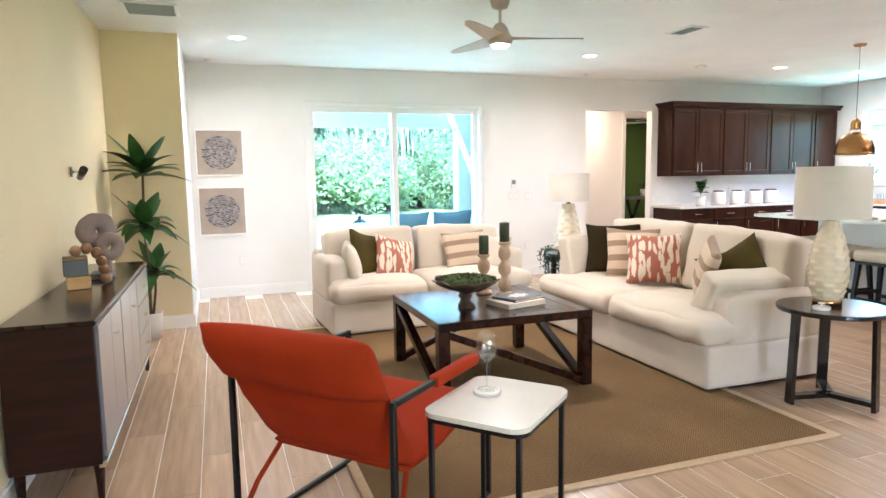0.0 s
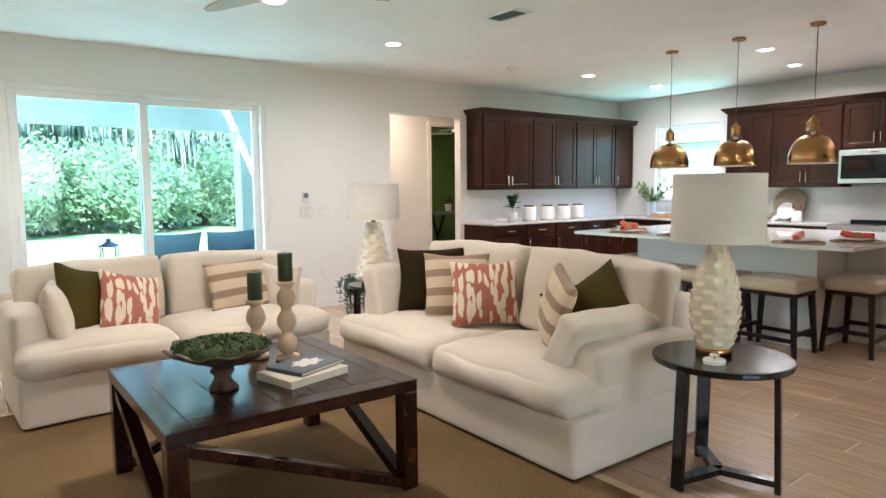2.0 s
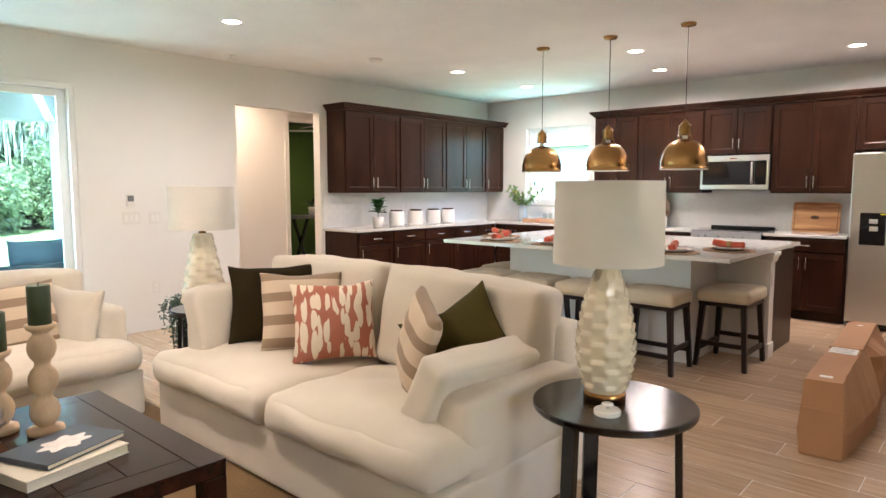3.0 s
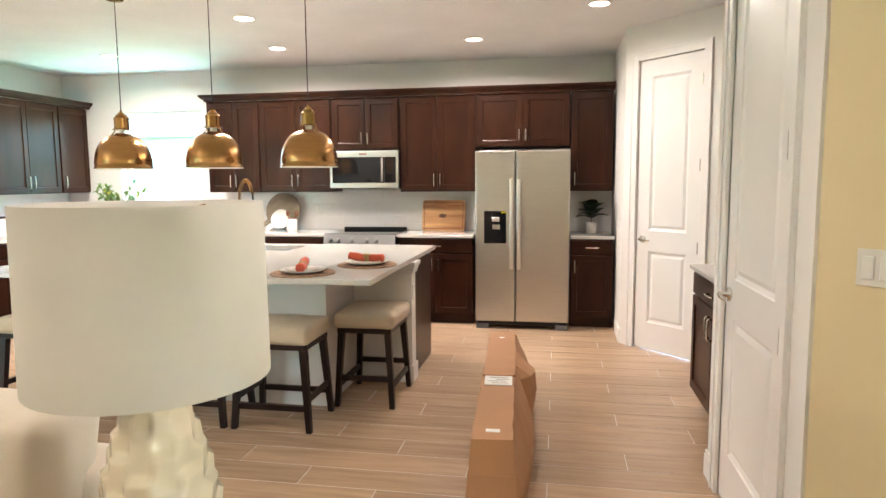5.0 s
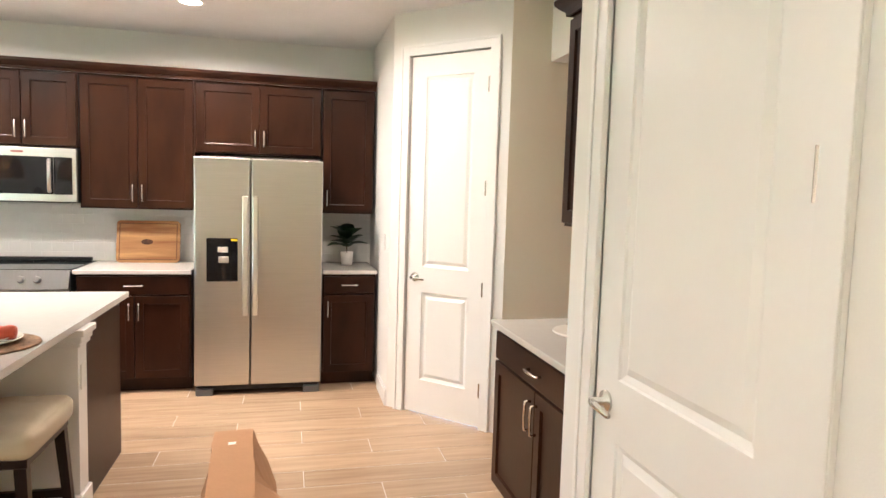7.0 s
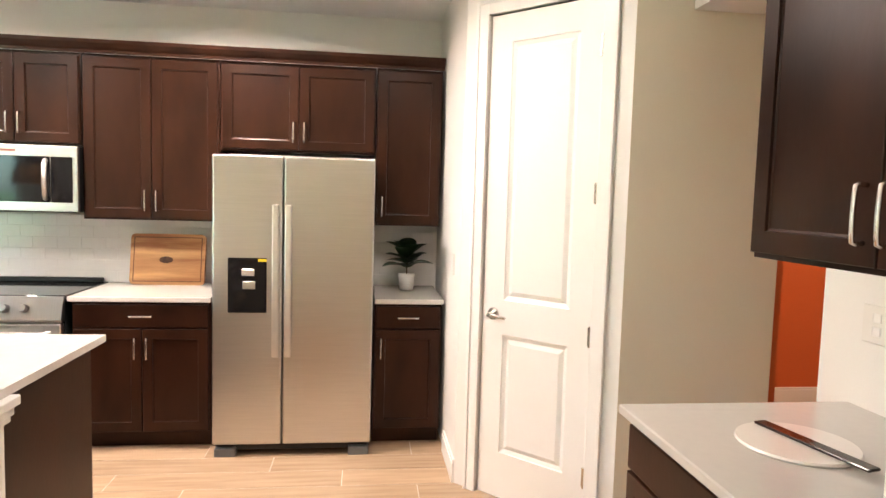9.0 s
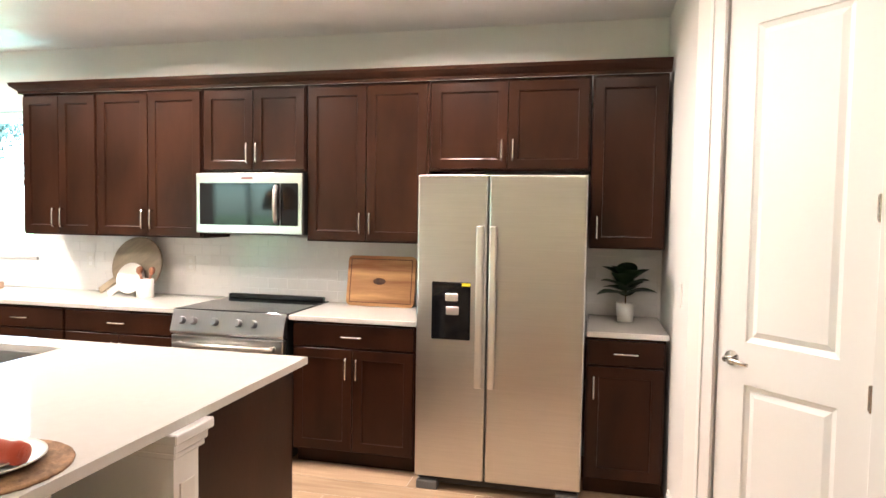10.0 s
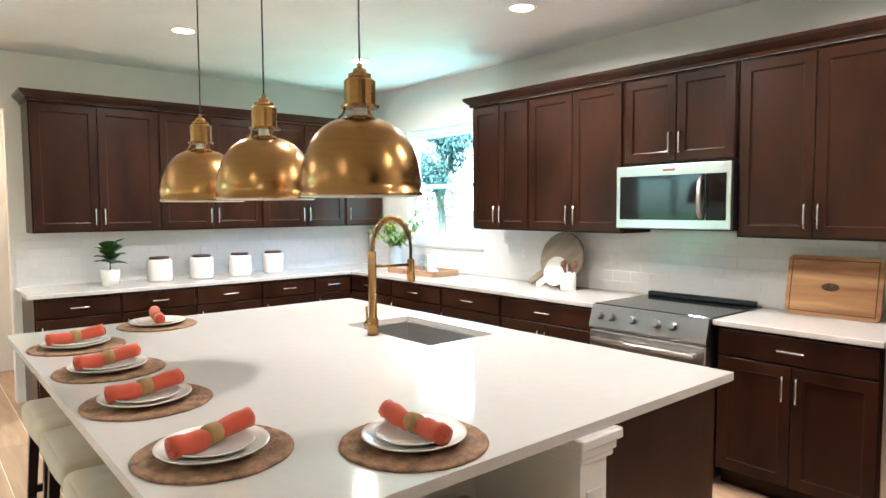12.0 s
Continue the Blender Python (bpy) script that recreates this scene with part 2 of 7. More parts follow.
def joined(*bms):
    """Several bmeshes as one."""
    out = bmesh.new()
    for b in bms:
        me = bpy.data.meshes.new("tmp")
        b.to_mesh(me)
        b.free()
        out.from_mesh(me)
        bpy.data.meshes.remove(me)
    return out


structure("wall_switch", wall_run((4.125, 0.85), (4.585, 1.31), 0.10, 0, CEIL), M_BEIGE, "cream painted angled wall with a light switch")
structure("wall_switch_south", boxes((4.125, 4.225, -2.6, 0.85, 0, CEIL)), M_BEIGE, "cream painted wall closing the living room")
CD0, CD1, CDZ = 4.80, 5.57, 2.442       # closet door opening
CY = 1.32
structure("wall_closet", boxes((4.588, CD0, 1.20, CY, 0, CEIL), (CD0, CD1, 1.20, CY, CDZ, CEIL), (CD1, 5.77, 1.20, CY, 0, CEIL),
                               (5.67, 5.77, 0.45, 1.20, 0, CEIL)), M_WALL, "off-white painted wall with a closet door")
structure("wall_hutch", boxes((5.67, 7.02, 0.33, 0.45, 0, CEIL)), M_WALL, "off-white painted wall behind the coffee bar")
DL, DR = Vector((8.355, 1.50, 0)), Vector((7.70, 0.875, 0))   # angled pantry wall
PD = (DR - DL).normalized()
PLEN = (DR - DL).length
PD0, PD1, PDZ = 0.145, 0.765, 2.440       # pantry door opening along that wall
structure("wall_pantry_side", boxes((8.355, EX, 1.40, 1.50, 0, CEIL)), M_WALL, "off-white painted pantry side wall")


def along(s):
    p = DL + PD * s
    return (p.x, p.y)


structure("wall_pantry", joined(wall_run(along(PLEN), along(PD1), 0.10, 0, CEIL), wall_run(along(PD1), along(PD0), 0.10, PDZ, CEIL),
                                wall_run(along(PD0), along(0), 0.10, 0, CEIL)), M_WALL, "off-white painted angled wall with the pantry door")
structure("wall_passage", boxes((7.70, 7.80, 0.16, 0.875, 0, CEIL)), mat("pale_cream_wall_paint", (0.80, 0.73, 0.60), 0.7, var=0.025, scale=1.3, bump=0.12, bscale=180), "cream painted passage wall")
structure("wall_orange", boxes((9.62, 9.72, -3.0, 0.16, 0, CEIL), (7.80, 9.62, 0.06, 0.16, 0, CEIL)), M_ORANGE, "orange painted wall of the far room")
structure("header_beam", boxes((6.80, 7.698, 0.30, 0.62, 2.36, CEIL)), M_WALL, "off-white painted dropped header over the passage", "beam")
structure("wall_passage_end", boxes((5.67, 9.72, -3.1, -3.0, 0, CEIL), (5.67, 5.77, -3.0, 0.33, 0, CEIL)), M_WALL, "off-white painted wall closing the passage")
# hall behind the doorway
structure("wall_hall", boxes((4.2, 6.66, 9.26, 9.36, 0, CEIL), (6.66, 7.50, 9.26, 9.36, 2.32, CEIL), (7.50, 10.6, 9.26, 9.36, 0, CEIL)), M_WALL, "warm-lit off-white hall wall with an inner door opening")
structure("wall_hall_end", boxes((4.1, 4.2, NY + T, 9.36, 0, CEIL), (8.5, 8.6, NY + T, 9.26, 0, CEIL)), M_WALL, "off-white hall end wall")
structure("wall_green", boxes((6.0, 10.6, 12.2, 12.3, 0, CEIL), (10.5, 10.6, 9.36, 12.2, 0, CEIL), (5.9, 6.0, 9.36, 12.3, 0, CEIL)), M_GREEN, "green painted study wall")
structure("ceiling", boxes((WX - T, EX + T, -3.1, NY + T, CEIL, CEIL + 0.12)), M_CEIL, "white textured ceiling", "ceiling")
structure("ceiling_hall", boxes((4.1, 10.6, NY + T, 12.3, CEIL, CEIL + 0.12)), M_CEIL, "white textured hall ceiling", "ceiling")
floor = structure("floor", boxes((WX - T, 9.72, -3.1, 12.3, -0.12, -0.0016)), M_GROUT, "wood-look porcelain plank tile floor", "floor")


def skirting(name, runs, label="white painted baseboard"):
    """Baseboards along (ax, ay, bx, by), standing proud to the right of the way."""
    bms = []
    for ax, ay, bx, by in runs:
        bms += [wall_run((ax, ay), (bx, by), 0.014, 0, 0.105), wall_run((ax, ay), (bx, by), 0.009, 0.105, 0.125)]
    return structure(name, joined(*bms), M_TRIM, label, "baseboard")


skirting("baseboard", [(-0.17, NY, SL0 - 0.02, NY), (SL1 + 0.02, NY, DW0, NY)])
skirting("baseboard_pier", [(WX, 6.44, -0.175, 6.44), (-0.175, 6.428, -0.175, NY)])
skirting("baseboard_west", [(WX, -2.6, WX, 6.44)])
skirting("baseboard_closet", [(5.784, CY, 5.665, CY), (4.53, 1.255, 4.125, 0.85)])
skirting("baseboard_orange", [(9.62, 0.06, 9.62, -3.0)])
skirting("baseboard_pantry", [(8.80, 1.50, 8.355, 1.50)])

# ---- doors and windows ----
def panel_door(w, h, thick=0.035):
    """A two-panel moulded door leaf in one piece, hinge edge at x = 0, face towards -y."""
    bm = bmesh.new()
    xs, zs = (0, 0.122, w - 0.122, w), (0, 0.235, 0.845, 1.02, h - 0.135, h)
    grid = [[bm.verts.new((x, 0, z)) for x in xs] for z in zs]
    for r in range(5):
        for c in range(3):
            o = [grid[r][c], grid[r][c + 1], grid[r + 1][c + 1], grid[r + 1][c]]
            if c == 1 and r in (1, 3):
                for d, y in ((0.004, 0.007), (0.022, 0.0135), (0.045, 0.004)):
                    i = [bm.verts.new((x, y, z)) for x, z in ((xs[1] + d, zs[r] + d), (xs[2] - d, zs[r] + d), (xs[2] - d, zs[r + 1] - d), (xs[1] + d, zs[r + 1] - d))]
                    for k in range(4):
                        bm.faces.new((o[k], o[(k + 1) % 4], i[(k + 1) % 4], i[k]))
                    o = i
            bm.faces.new(o)
    rim = grid[0] + [g[3] for g in grid[1:]] + grid[5][2::-1] + [g[0] for g in grid[4:0:-1]]
    back = [bm.verts.new(v.co + Vector((0, thick, 0))) for v in rim]
    for k in range(len(rim)):
        j = (k + 1) % len(rim)
        bm.faces.new((rim[j], rim[k], back[k], back[j]))
    bm.faces.new(back[::-1])
    return bm


def hung_door(name, label, w, h, at, lever=True):
    """A closed door leaf with hinges and lever at a pose whose -y looks into the room; latch at x = w."""
    d = thing(name, label, "door", at=at, kind="structure")
    part("door_leaf", panel_door(w, h), M_TRIM, d)
    for z in (0.25, 0.91, 1.56, 2.21):
        hb = boxes((-0.004, 0.020, -0.008, 0.004, z - 0.045, z + 0.045), bevel=0.002)
        tube([(0.004, -0.014, z - 0.048), (0.004, -0.014, z + 0.048)], 0.007, start=hb)
        part("hinge", hb, M_NICKEL, d, "satin nickel hinge")
    hb = lathe([(0.031, 0), (0.031, 0.008), (0.012, 0.012), (0.012, 0.05)], 16)
    hb.transform(Matrix.Translation((w - 0.065, 0, 0.945)) @ Matrix.Rotation(radians(90), 4, "X"))
    tube([(w - 0.065, -0.045, 0.945), (w - 0.10, -0.05, 0.944), (w - 0.165, -0.048, 0.938)], [0.011, 0.010, 0.008], start=hb)
    part("door_handle", hb, M_NICKEL, d, "satin nickel lever handle", smooth=True)
    return d


def casing(name, at, w, h, cw=0.07):
    """Moulded casing round an opening of that width and height, proud towards -y."""
    return structure_at(name, boxes((-cw, 0, -0.016, 0, 0, h + cw), (w, w + cw, -0.016, 0, 0, h + cw), (0, w, -0.016, 0, h, h + cw),
                                    (-cw, -cw + 0.018, -0.022, -0.016, 0, h + cw), (w + cw - 0.018, w + cw, -0.022, -0.016, 0, h + cw),
                                    (-cw + 0.018, w + cw - 0.018, -0.022, -0.016, h + cw - 0.018, h + cw),
                                    (-0.012, 0, 0, 0.10, 0, h), (w, w + 0.012, 0, 0.10, 0, h), (-0.012, w + 0.012, 0, 0.10, h, h + 0.012),
                                    bevel=0.002), M_TRIM, "white painted door casing", at)


def structure_at(name, bm, material, label, at):
    return solid(name, bm, material, label, "trim", kind="structure", at=at)


# closet door: seen face towards +y, hinges at the low x end
at = pose(CD1 - 0.001, CY - 0.006, 0.008, 0, 0, 180)
D = hung_door("door_closet", "closed white two-panel closet door with lever handle", CD1 - CD0 - 0.002, 2.425, at @ Matrix.Translation((CD1 - CD0 - 0.002, 0, 0)) @ Matrix.Diagonal((-1, 1, 1, 1)))
casing("trim_closet_door", pose(CD1, CY, 0, 0, 0, 180), CD1 - CD0, CDZ)
ang = math.degrees(math.atan2(-PD.y, -PD.x))
pw = PD1 - PD0
p = DL + PD * PD1
# pantry door: hinges at the south end
side = Vector((math.cos(radians(ang)), math.sin(radians(ang)), 0))
behind = Vector((side.y, -side.x, 0))
at = pose(p.x + behind.x * 0.006, p.y + behind.y * 0.006, 0.008, 0, 0, ang + 180) @ Matrix.Diagonal((-1, 1, 1, 1))
hung_door("door_pantry", "closed white two-panel pantry door with lever handle", pw - 0.01, 2.425, at)
q = DL + PD * PD0
casing("trim_pantry_door", pose(q.x, q.y, 0, 0, 0, ang + 180), pw, PDZ)
casing("trim_hall_door", pose(6.66, 9.26, 0), 0.84, 2.32)

# sliding glass door
sl = thing("door_sliding", "closed white-framed sliding glass patio door", "sliding door", kind="structure")
fy = NY + 0.05
part("frame", boxes((SL0, SL0 + 0.05, fy - 0.05, fy + 0.06, 0, SLZ), (SL1 - 0.05, SL1, fy - 0.05, fy + 0.06, 0, SLZ),
                    (SL0 + 0.05, SL1 - 0.05, fy - 0.05, fy + 0.06, SLZ - 0.05, SLZ), (SL0 + 0.05, SL1 - 0.05, fy - 0.05, fy + 0.06, 0, 0.035), bevel=0.003), M_TRIM, sl)
mid = 2.27
for k, (a, b, yy) in enumerate(((SL0 + 0.05, mid + 0.045, fy - 0.03), (mid - 0.045, SL1 - 0.05, fy + 0.012))):
    sash = part("sash", boxes((a, a + 0.075, yy, yy + 0.035, 0.035, SLZ - 0.05), (b - 0.075, b, yy, yy + 0.035, 0.035, SLZ - 0.05),
                              (a + 0.075, b - 0.075, yy, yy + 0.035, SLZ - 0.12, SLZ - 0.05), (a + 0.075, b - 0.075, yy, yy + 0.035, 0.035, 0.13), bevel=0.003), M_TRIM, sl)
    g = part("pane", boxes((a + 0.075, b - 0.075, yy + 0.015, yy + 0.021, 0.13, SLZ - 0.12)), M_GLASS, sash)
    g.visible_shadow = False
part("handle", boxes((SL0 + 0.075, SL0 + 0.10, fy - 0.065, fy - 0.03, 0.92, 1.16), bevel=0.006, seg=2), M_TRIM, sl)
structure("trim_sliding", boxes((SL0 - 0.012, SL1 + 0.05, NY - 0.006, NY + 0.0, SLZ, SLZ + 0.02), (SL1, SL1 + 0.05, NY - 0.006, NY, 0, SLZ)), M_WALL, "painted drywall return round the sliding door", "trim")

# kitchen window, single hung
wi = thing("window_kitchen", "white-framed single-hung kitchen window", "window", kind="structure")
fx = EX + 0.05
part("window_frame", boxes((fx, fx + 0.06, W0, W0 + 0.045, WZ0, WZ1), (fx, fx + 0.06, W1 - 0.045, W1, WZ0, WZ1), (fx, fx + 0.06, W0 + .045, W1 - .045, WZ1 - 0.05, WZ1),
                           (fx, fx + 0.06, W0 + .045, W1 - .045, WZ0, WZ0 + 0.05), bevel=0.003), M_TRIM, wi)
zm = (WZ0 + WZ1) / 2 + 0.01
for z0, z1, xx in ((WZ0 + 0.05, zm + 0.02, fx + 0.005), (zm - 0.02, WZ1 - 0.05, fx + 0.03)):
    s = part("sash", boxes((xx, xx + 0.025, W0 + 0.045, W0 + 0.08, z0, z1), (xx, xx + 0.025, W1 - 0.08, W1 - 0.045, z0, z1),
                           (xx, xx + 0.025, W0 + 0.08, W1 - 0.08, z0, z0 + 0.035), (xx, xx + 0.025, W0 + 0.08, W1 - 0.08, z1 - 0.035, z1), bevel=0.002), M_TRIM, wi)
    g = part("pane", boxes((xx + 0.01, xx + 0.015, W0 + 0.08, W1 - 0.08, z0 + 0.035, z1 - 0.035)), M_GLASS, s)
    g.visible_shadow = False
part("window_sill", boxes((EX - 0.015, fx, W0 - 0.02, W1 + 0.02, WZ0 - 0.02, WZ0 + 0.006), bevel=0.003), M_QUARTZ, wi)


# ---- kitchen ----
def loop(bm, x0, x1, y, z0, z1):
    return [bm.verts.new(c) for c in ((x0, y, z0), (x1, y, z0), (x1, y, z1), (x0, y, z1))]


def bridge(bm, o, i):
    for k in range(4):
        j = (k + 1) % 4
        bm.faces.new((o[k], o[j], i[j], i[k]))


def shaker(w, h, rail=0.057, thick=0.02):
    """A recessed-panel front in one piece, lower left corner at the origin, face towards -y."""
    bm = bmesh.new()
    rail = min(rail, h * 0.3)
    steps = [(0, 0), (0, -thick + 0.002), (0.002, -thick), (rail - 0.001, -thick), (rail, -thick + 0.0015), (rail + 0.001, -0.0125), (rail + 0.008, -0.0095)]
    loops = [loop(bm, d, w - d, y, d, h - d) for d, y in steps]
    bm.faces.new(loops[0][::-1])
    for o, i in zip(loops, loops[1:]):
        bridge(bm, o, i)
    bm.faces.new(loops[-1])
    return bm


def slab_front(w, h, thick=0.02):
    return boxes((0, w, -thick, 0, 0, h), bevel=0.004, seg=2)


def bar_pull(length, vertical):
    bm = bmesh.new()
    hl = length / 2
    pts = [(0, -0.003, -hl + .013), (0, -0.021, -hl + 0.010), (0, -0.029, -hl + 0.014), (0, -0.0305, -hl + 0.03), (0, -0.032, 0), (0, -0.0305, hl - 0.03), (0, -0.029, hl - 0.014), (0, -0.021, hl - 0.010), (0, -0.003, hl - .013)]
    if not vertical:
        pts = [(z, y, 0) for _, y, z in pts]
    return tube(pts, 0.0058, 8, start=bm)


def cabinet(name, label, w, z0, z1, depth, fronts, at, toe=0.0, crown=False, group="kitchen cabinets"):
    """Box with fronts (kind, x0, x1, z0, z1, handle side); front plane at y = 0, room towards -y, low corner x = 0."""
    c = thing(name, label, "cabinet", group, at)
    bm = boxes((0, w, 0, depth, z0 + toe, z1))
    if toe:
        add_box(bm, 0.0, w, 0.07, depth, z0, z0 + toe)
    part("body", bm, M_ESP, c)
    for kind, x0, x1, a, b, side in fronts:
        fw, fh = x1 - x0, b - a
        big = kind == "door"
        f = part("door" if big else "drawer", shaker(fw, fh) if big else slab_front(fw, fh), M_ESP, c, at=Matrix.Translation((x0, -0.0005, a)))
        if not side:
            continue
        if big:
            hx = 0.03 if side[0] == "l" else fw - 0.03
            hz = 0.11 if side[1] == "b" else fh - 0.11
            part("handle", bar_pull(0.145, True), M_NICKEL, f, "satin nickel bar pull", True, Matrix.Translation((hx, -0.02, hz)))
        else:
            part("handle", bar_pull(0.145, False), M_NICKEL, f, "satin nickel bar pull", True, Matrix.Translation((fw / 2, -0.02, fh / 2)))
    return c


G = 0.012
UZ0, UZ1 = 1.345, 2.335


def upper(w, n, z0, at, label, depth=0.325):
    fr = []
    if n == 1:
        fr = [("door", G, w - G, z0 + 0.012, UZ1 - 0.02, "lb")]
    else:
        fr = [("door", G, w / 2 - 0.003, z0 + 0.012, UZ1 - 0.02, "rb"), ("door", w / 2 + 0.003, w - G, z0 + 0.012, UZ1 - 0.02, "lb")]
    return cabinet("upper_cabinet", label, w, z0, UZ1, depth, fr, at)


UL = "espresso shaker wall cabinet with %s"
# north run (fronts at y = NY - 0.325)
uy = NY - 0.325
for x0, x1, n in ((6.30, 7.21, 2), (7.21, 8.11, 2), (8.11, 9.00, 2), (9.00, 9.46, 1)):
    upper(x1 - x0, n, UZ0, pose(x0, uy, 0), UL % ("two doors" if n == 2 else "one door") + " above white tile")
# east run (fronts at x = EX - 0.325): local x runs towards -y
ux = EX - 0.325


def east(y1):
    return pose(ux, y1, 0, 0, 0, -90)


upper(0.62, 2, UZ0, east(5.89), UL % "two doors" + " beside the window")
upper(0.82, 2, UZ0, east(5.27), UL % "two doors" + " beside the microwave")
upper(0.74, 2, 1.785, east(4.445), UL % "two short doors" + " over the microwave")
upper(0.80, 2, UZ0, east(3.70), UL % "two doors" + " beside the refrigerator")
upper(0.95, 2, 1.79, east(2.895), UL % "two short doors" + " over the refrigerator")
c = upper(0.415, 1, UZ0, east(1.94), UL % "one door" + " next to the pantry wall")


def crown(name, pts, label):
    """Crown moulding along pts (inner line at the cabinet tops), flaring out to the right of the way."""
    prof = [(0.0, 0.0), (0.012, 0.0), (0.014, 0.018), (0.03, 0.030), (0.052, 0.052), (0.056, 0.072), (0.0, 0.072)]
    bm = bmesh.new()
    P = [Vector((*q, 0)) for q in pts]
    rings = []
    for i, q in enumerate(P):
        ds = []
        if i > 0:
            ds.append((P[i] - P[i - 1]).normalized())
        if i < len(P) - 1:
            ds.append((P[i + 1] - P[i]).normalized())
        ns = [Vector((d.y, -d.x, 0)) for d in ds]
        n = sum(ns, Vector())
        n = n / n.dot(ns[0])
        rings.append([bm.verts.new(q + n * o + Vector((0, 0, UZ1 - 0.002 + z))) for o, z in prof])
    k = len(prof)
    for a, b in zip(rings, rings[1:]):
        for j in range(k):
            bm.faces.new((a[j], a[(j + 1) % k], b[(j + 1) % k], b[j]))
    bm.faces.new(rings[0])
    bm.faces.new(rings[-1][::-1])
    return solid(name, bm, M_ESP, label, "crown moulding", kind="structure")


crown("trim_crown_north", [(6.30, NY - 0.001), (6.30, uy - 0.02), (9.499, uy - 0.02)], "espresso crown moulding on the wall cabinets")
crown("trim_crown_east", [(EX - 0.001, 5.89), (ux - 0.02, 5.89), (ux - 0.02, 1.515)], "espresso crown moulding on the wall cabinets")

BD = 0.60
DZ0, DZ1 = 0.735, 0.868


def base(w, at, label, n=1, toe=0.10, h=0.882, drawer=True, hinge="r"):
    fr = [("drawer", G, w - G, DZ0, DZ1, "c")] if drawer else []
    top = DZ0 - 0.012 if drawer else h - 0.02
    if n == 1:
        fr.append(("door", G, w - G, toe + 0.015, top, ("l" if hinge == "r" else "r") + "t"))
    else:
        fr += [("door", G, w / 2 - 0.003, toe + 0.015, top, "rt"), ("door", w / 2 + 0.003, w - G, toe + 0.015, top, "lt")]
    return cabinet("base_cabinet", label, w, 0.0, h, BD, fr, at, toe=toe)


BL = "espresso shaker base cabinet with drawer and %s under white quartz"
by = NY - BD
for x0, x1 in ((6.25, 6.82), (6.82, 7.39), (7.39, 7.96), (7.96, 8.48), (8.48, 8.885)):
    base(x1 - x0, pose(x0, by, 0), BL % "one door")
bx = EX - BD


def east_b(y1):
    return pose(bx, y1, 0, 0, 0, -90)


for y1, y0, n in ((7.33, 6.66, 1), (6.66, 5.97, 1), (5.97, 5.29, 1), (5.29, 4.46, 2), (3.66, 2.89, 2), (1.935, 1.525, 1)):
    base(y1 - y0, east_b(y1), BL % ("two doors" if n == 2 else "one door"), n)
# worktops
solid("worktop", joined(boxes((6.21, EX - 0.002, by - 0.035, NY - 0.002, 0.884, 0.914), bevel=0.004), boxes((bx - 0.035, EX - 0.002, 4.445, by - 0.037, 0.884, 0.914), bevel=0.004)),
      M_QUARTZ, "L-shaped white quartz worktop on dark cabinets", "countertop")
solid("worktop", boxes((bx - 0.035, EX - 0.002, 2.885, 3.675, 0.884, 0.914), bevel=0.004), M_QUARTZ, "white quartz worktop between range and refrigerator", "countertop")
solid("worktop", boxes((bx - 0.035, EX - 0.002, 1.515, 1.935, 0.884, 0.914), bevel=0.004), M_QUARTZ, "short white quartz worktop beside the refrigerator", "countertop")

# refrigerator
M_PALEMET = mat("pale_satin_metal", (0.86, 0.84, 0.81), 0.34, metal=1.0, var=0.02, scale=12)
fr = thing("refrigerator", "stainless steel side-by-side refrigerator with water dispenser", "refrigerator", at=pose(8.75, 2.853, 0, 0, 0, -90))
FW, FH = 0.905, 1.742
part("body", boxes((0.004, FW - 0.004, 0.075, 0.72, 0.03, FH - 0.012), bevel=0.004), mat("grey_fridge_side", (0.10, 0.10, 0.10), 0.5, var=0.03), fr)
for nm, a, b in (("freezer_door", 0.0, 0.388), ("fridge_door", 0.394, FW)):
    d = part(nm, boxes((a, b, 0.0, 0.068, 0.075, FH), bevel=0.012, seg=3), M_STEEL, fr)
    hx = b - 0.032 if a == 0 else a + 0.032
    part("handle", joined(boxes((hx - 0.020, hx + 0.020, -0.052, -0.034, 0.60, 1.47), bevel=0.008, seg=2),
                          boxes((hx - 0.011, hx + 0.011, -0.036, 0.002, 0.605, 0.635), (hx - 0.011, hx + 0.011, -0.036, 0.002, 1.435, 1.465), bevel=0.003)), M_PALEMET, d, "polished bar handle")
    if a == 0:
        disp = part("dispenser", boxes((0.085, 0.305, -0.004, 0.03, 0.845, 1.165), bevel=0.01, seg=2), M_BLACKGL, d, "black glass water and ice dispenser")
        for z0, z1, x0, x1 in ((1.06, 1.10, 0.165, 0.235), (0.985, 1.03, 0.17, 0.24)):
            part("paddle", boxes((x0, x1, -0.012, -0.004, z0, z1), bevel=0.003), M_STEEL, disp)
        part("sticker", boxes((0.255, 0.302, -0.0055, -0.004, 1.142, 1.158)), mat("yellow_sticker", (0.75, 0.6, 0.02), 0.5), disp, "small yellow sticker")
part("grille", boxes((0.02, FW - 0.02, 0.045, 0.075, 0.03, 0.072)), M_BLACKPL, fr, "black toe grille")
for x in (0.01, FW - 0.13):
    part("foot", boxes((x, x + 0.12, 0.005, 0.07, 0.0, 0.05), bevel=0.006), mat("grey_foot", (0.12, 0.12, 0.12), 0.5), fr)

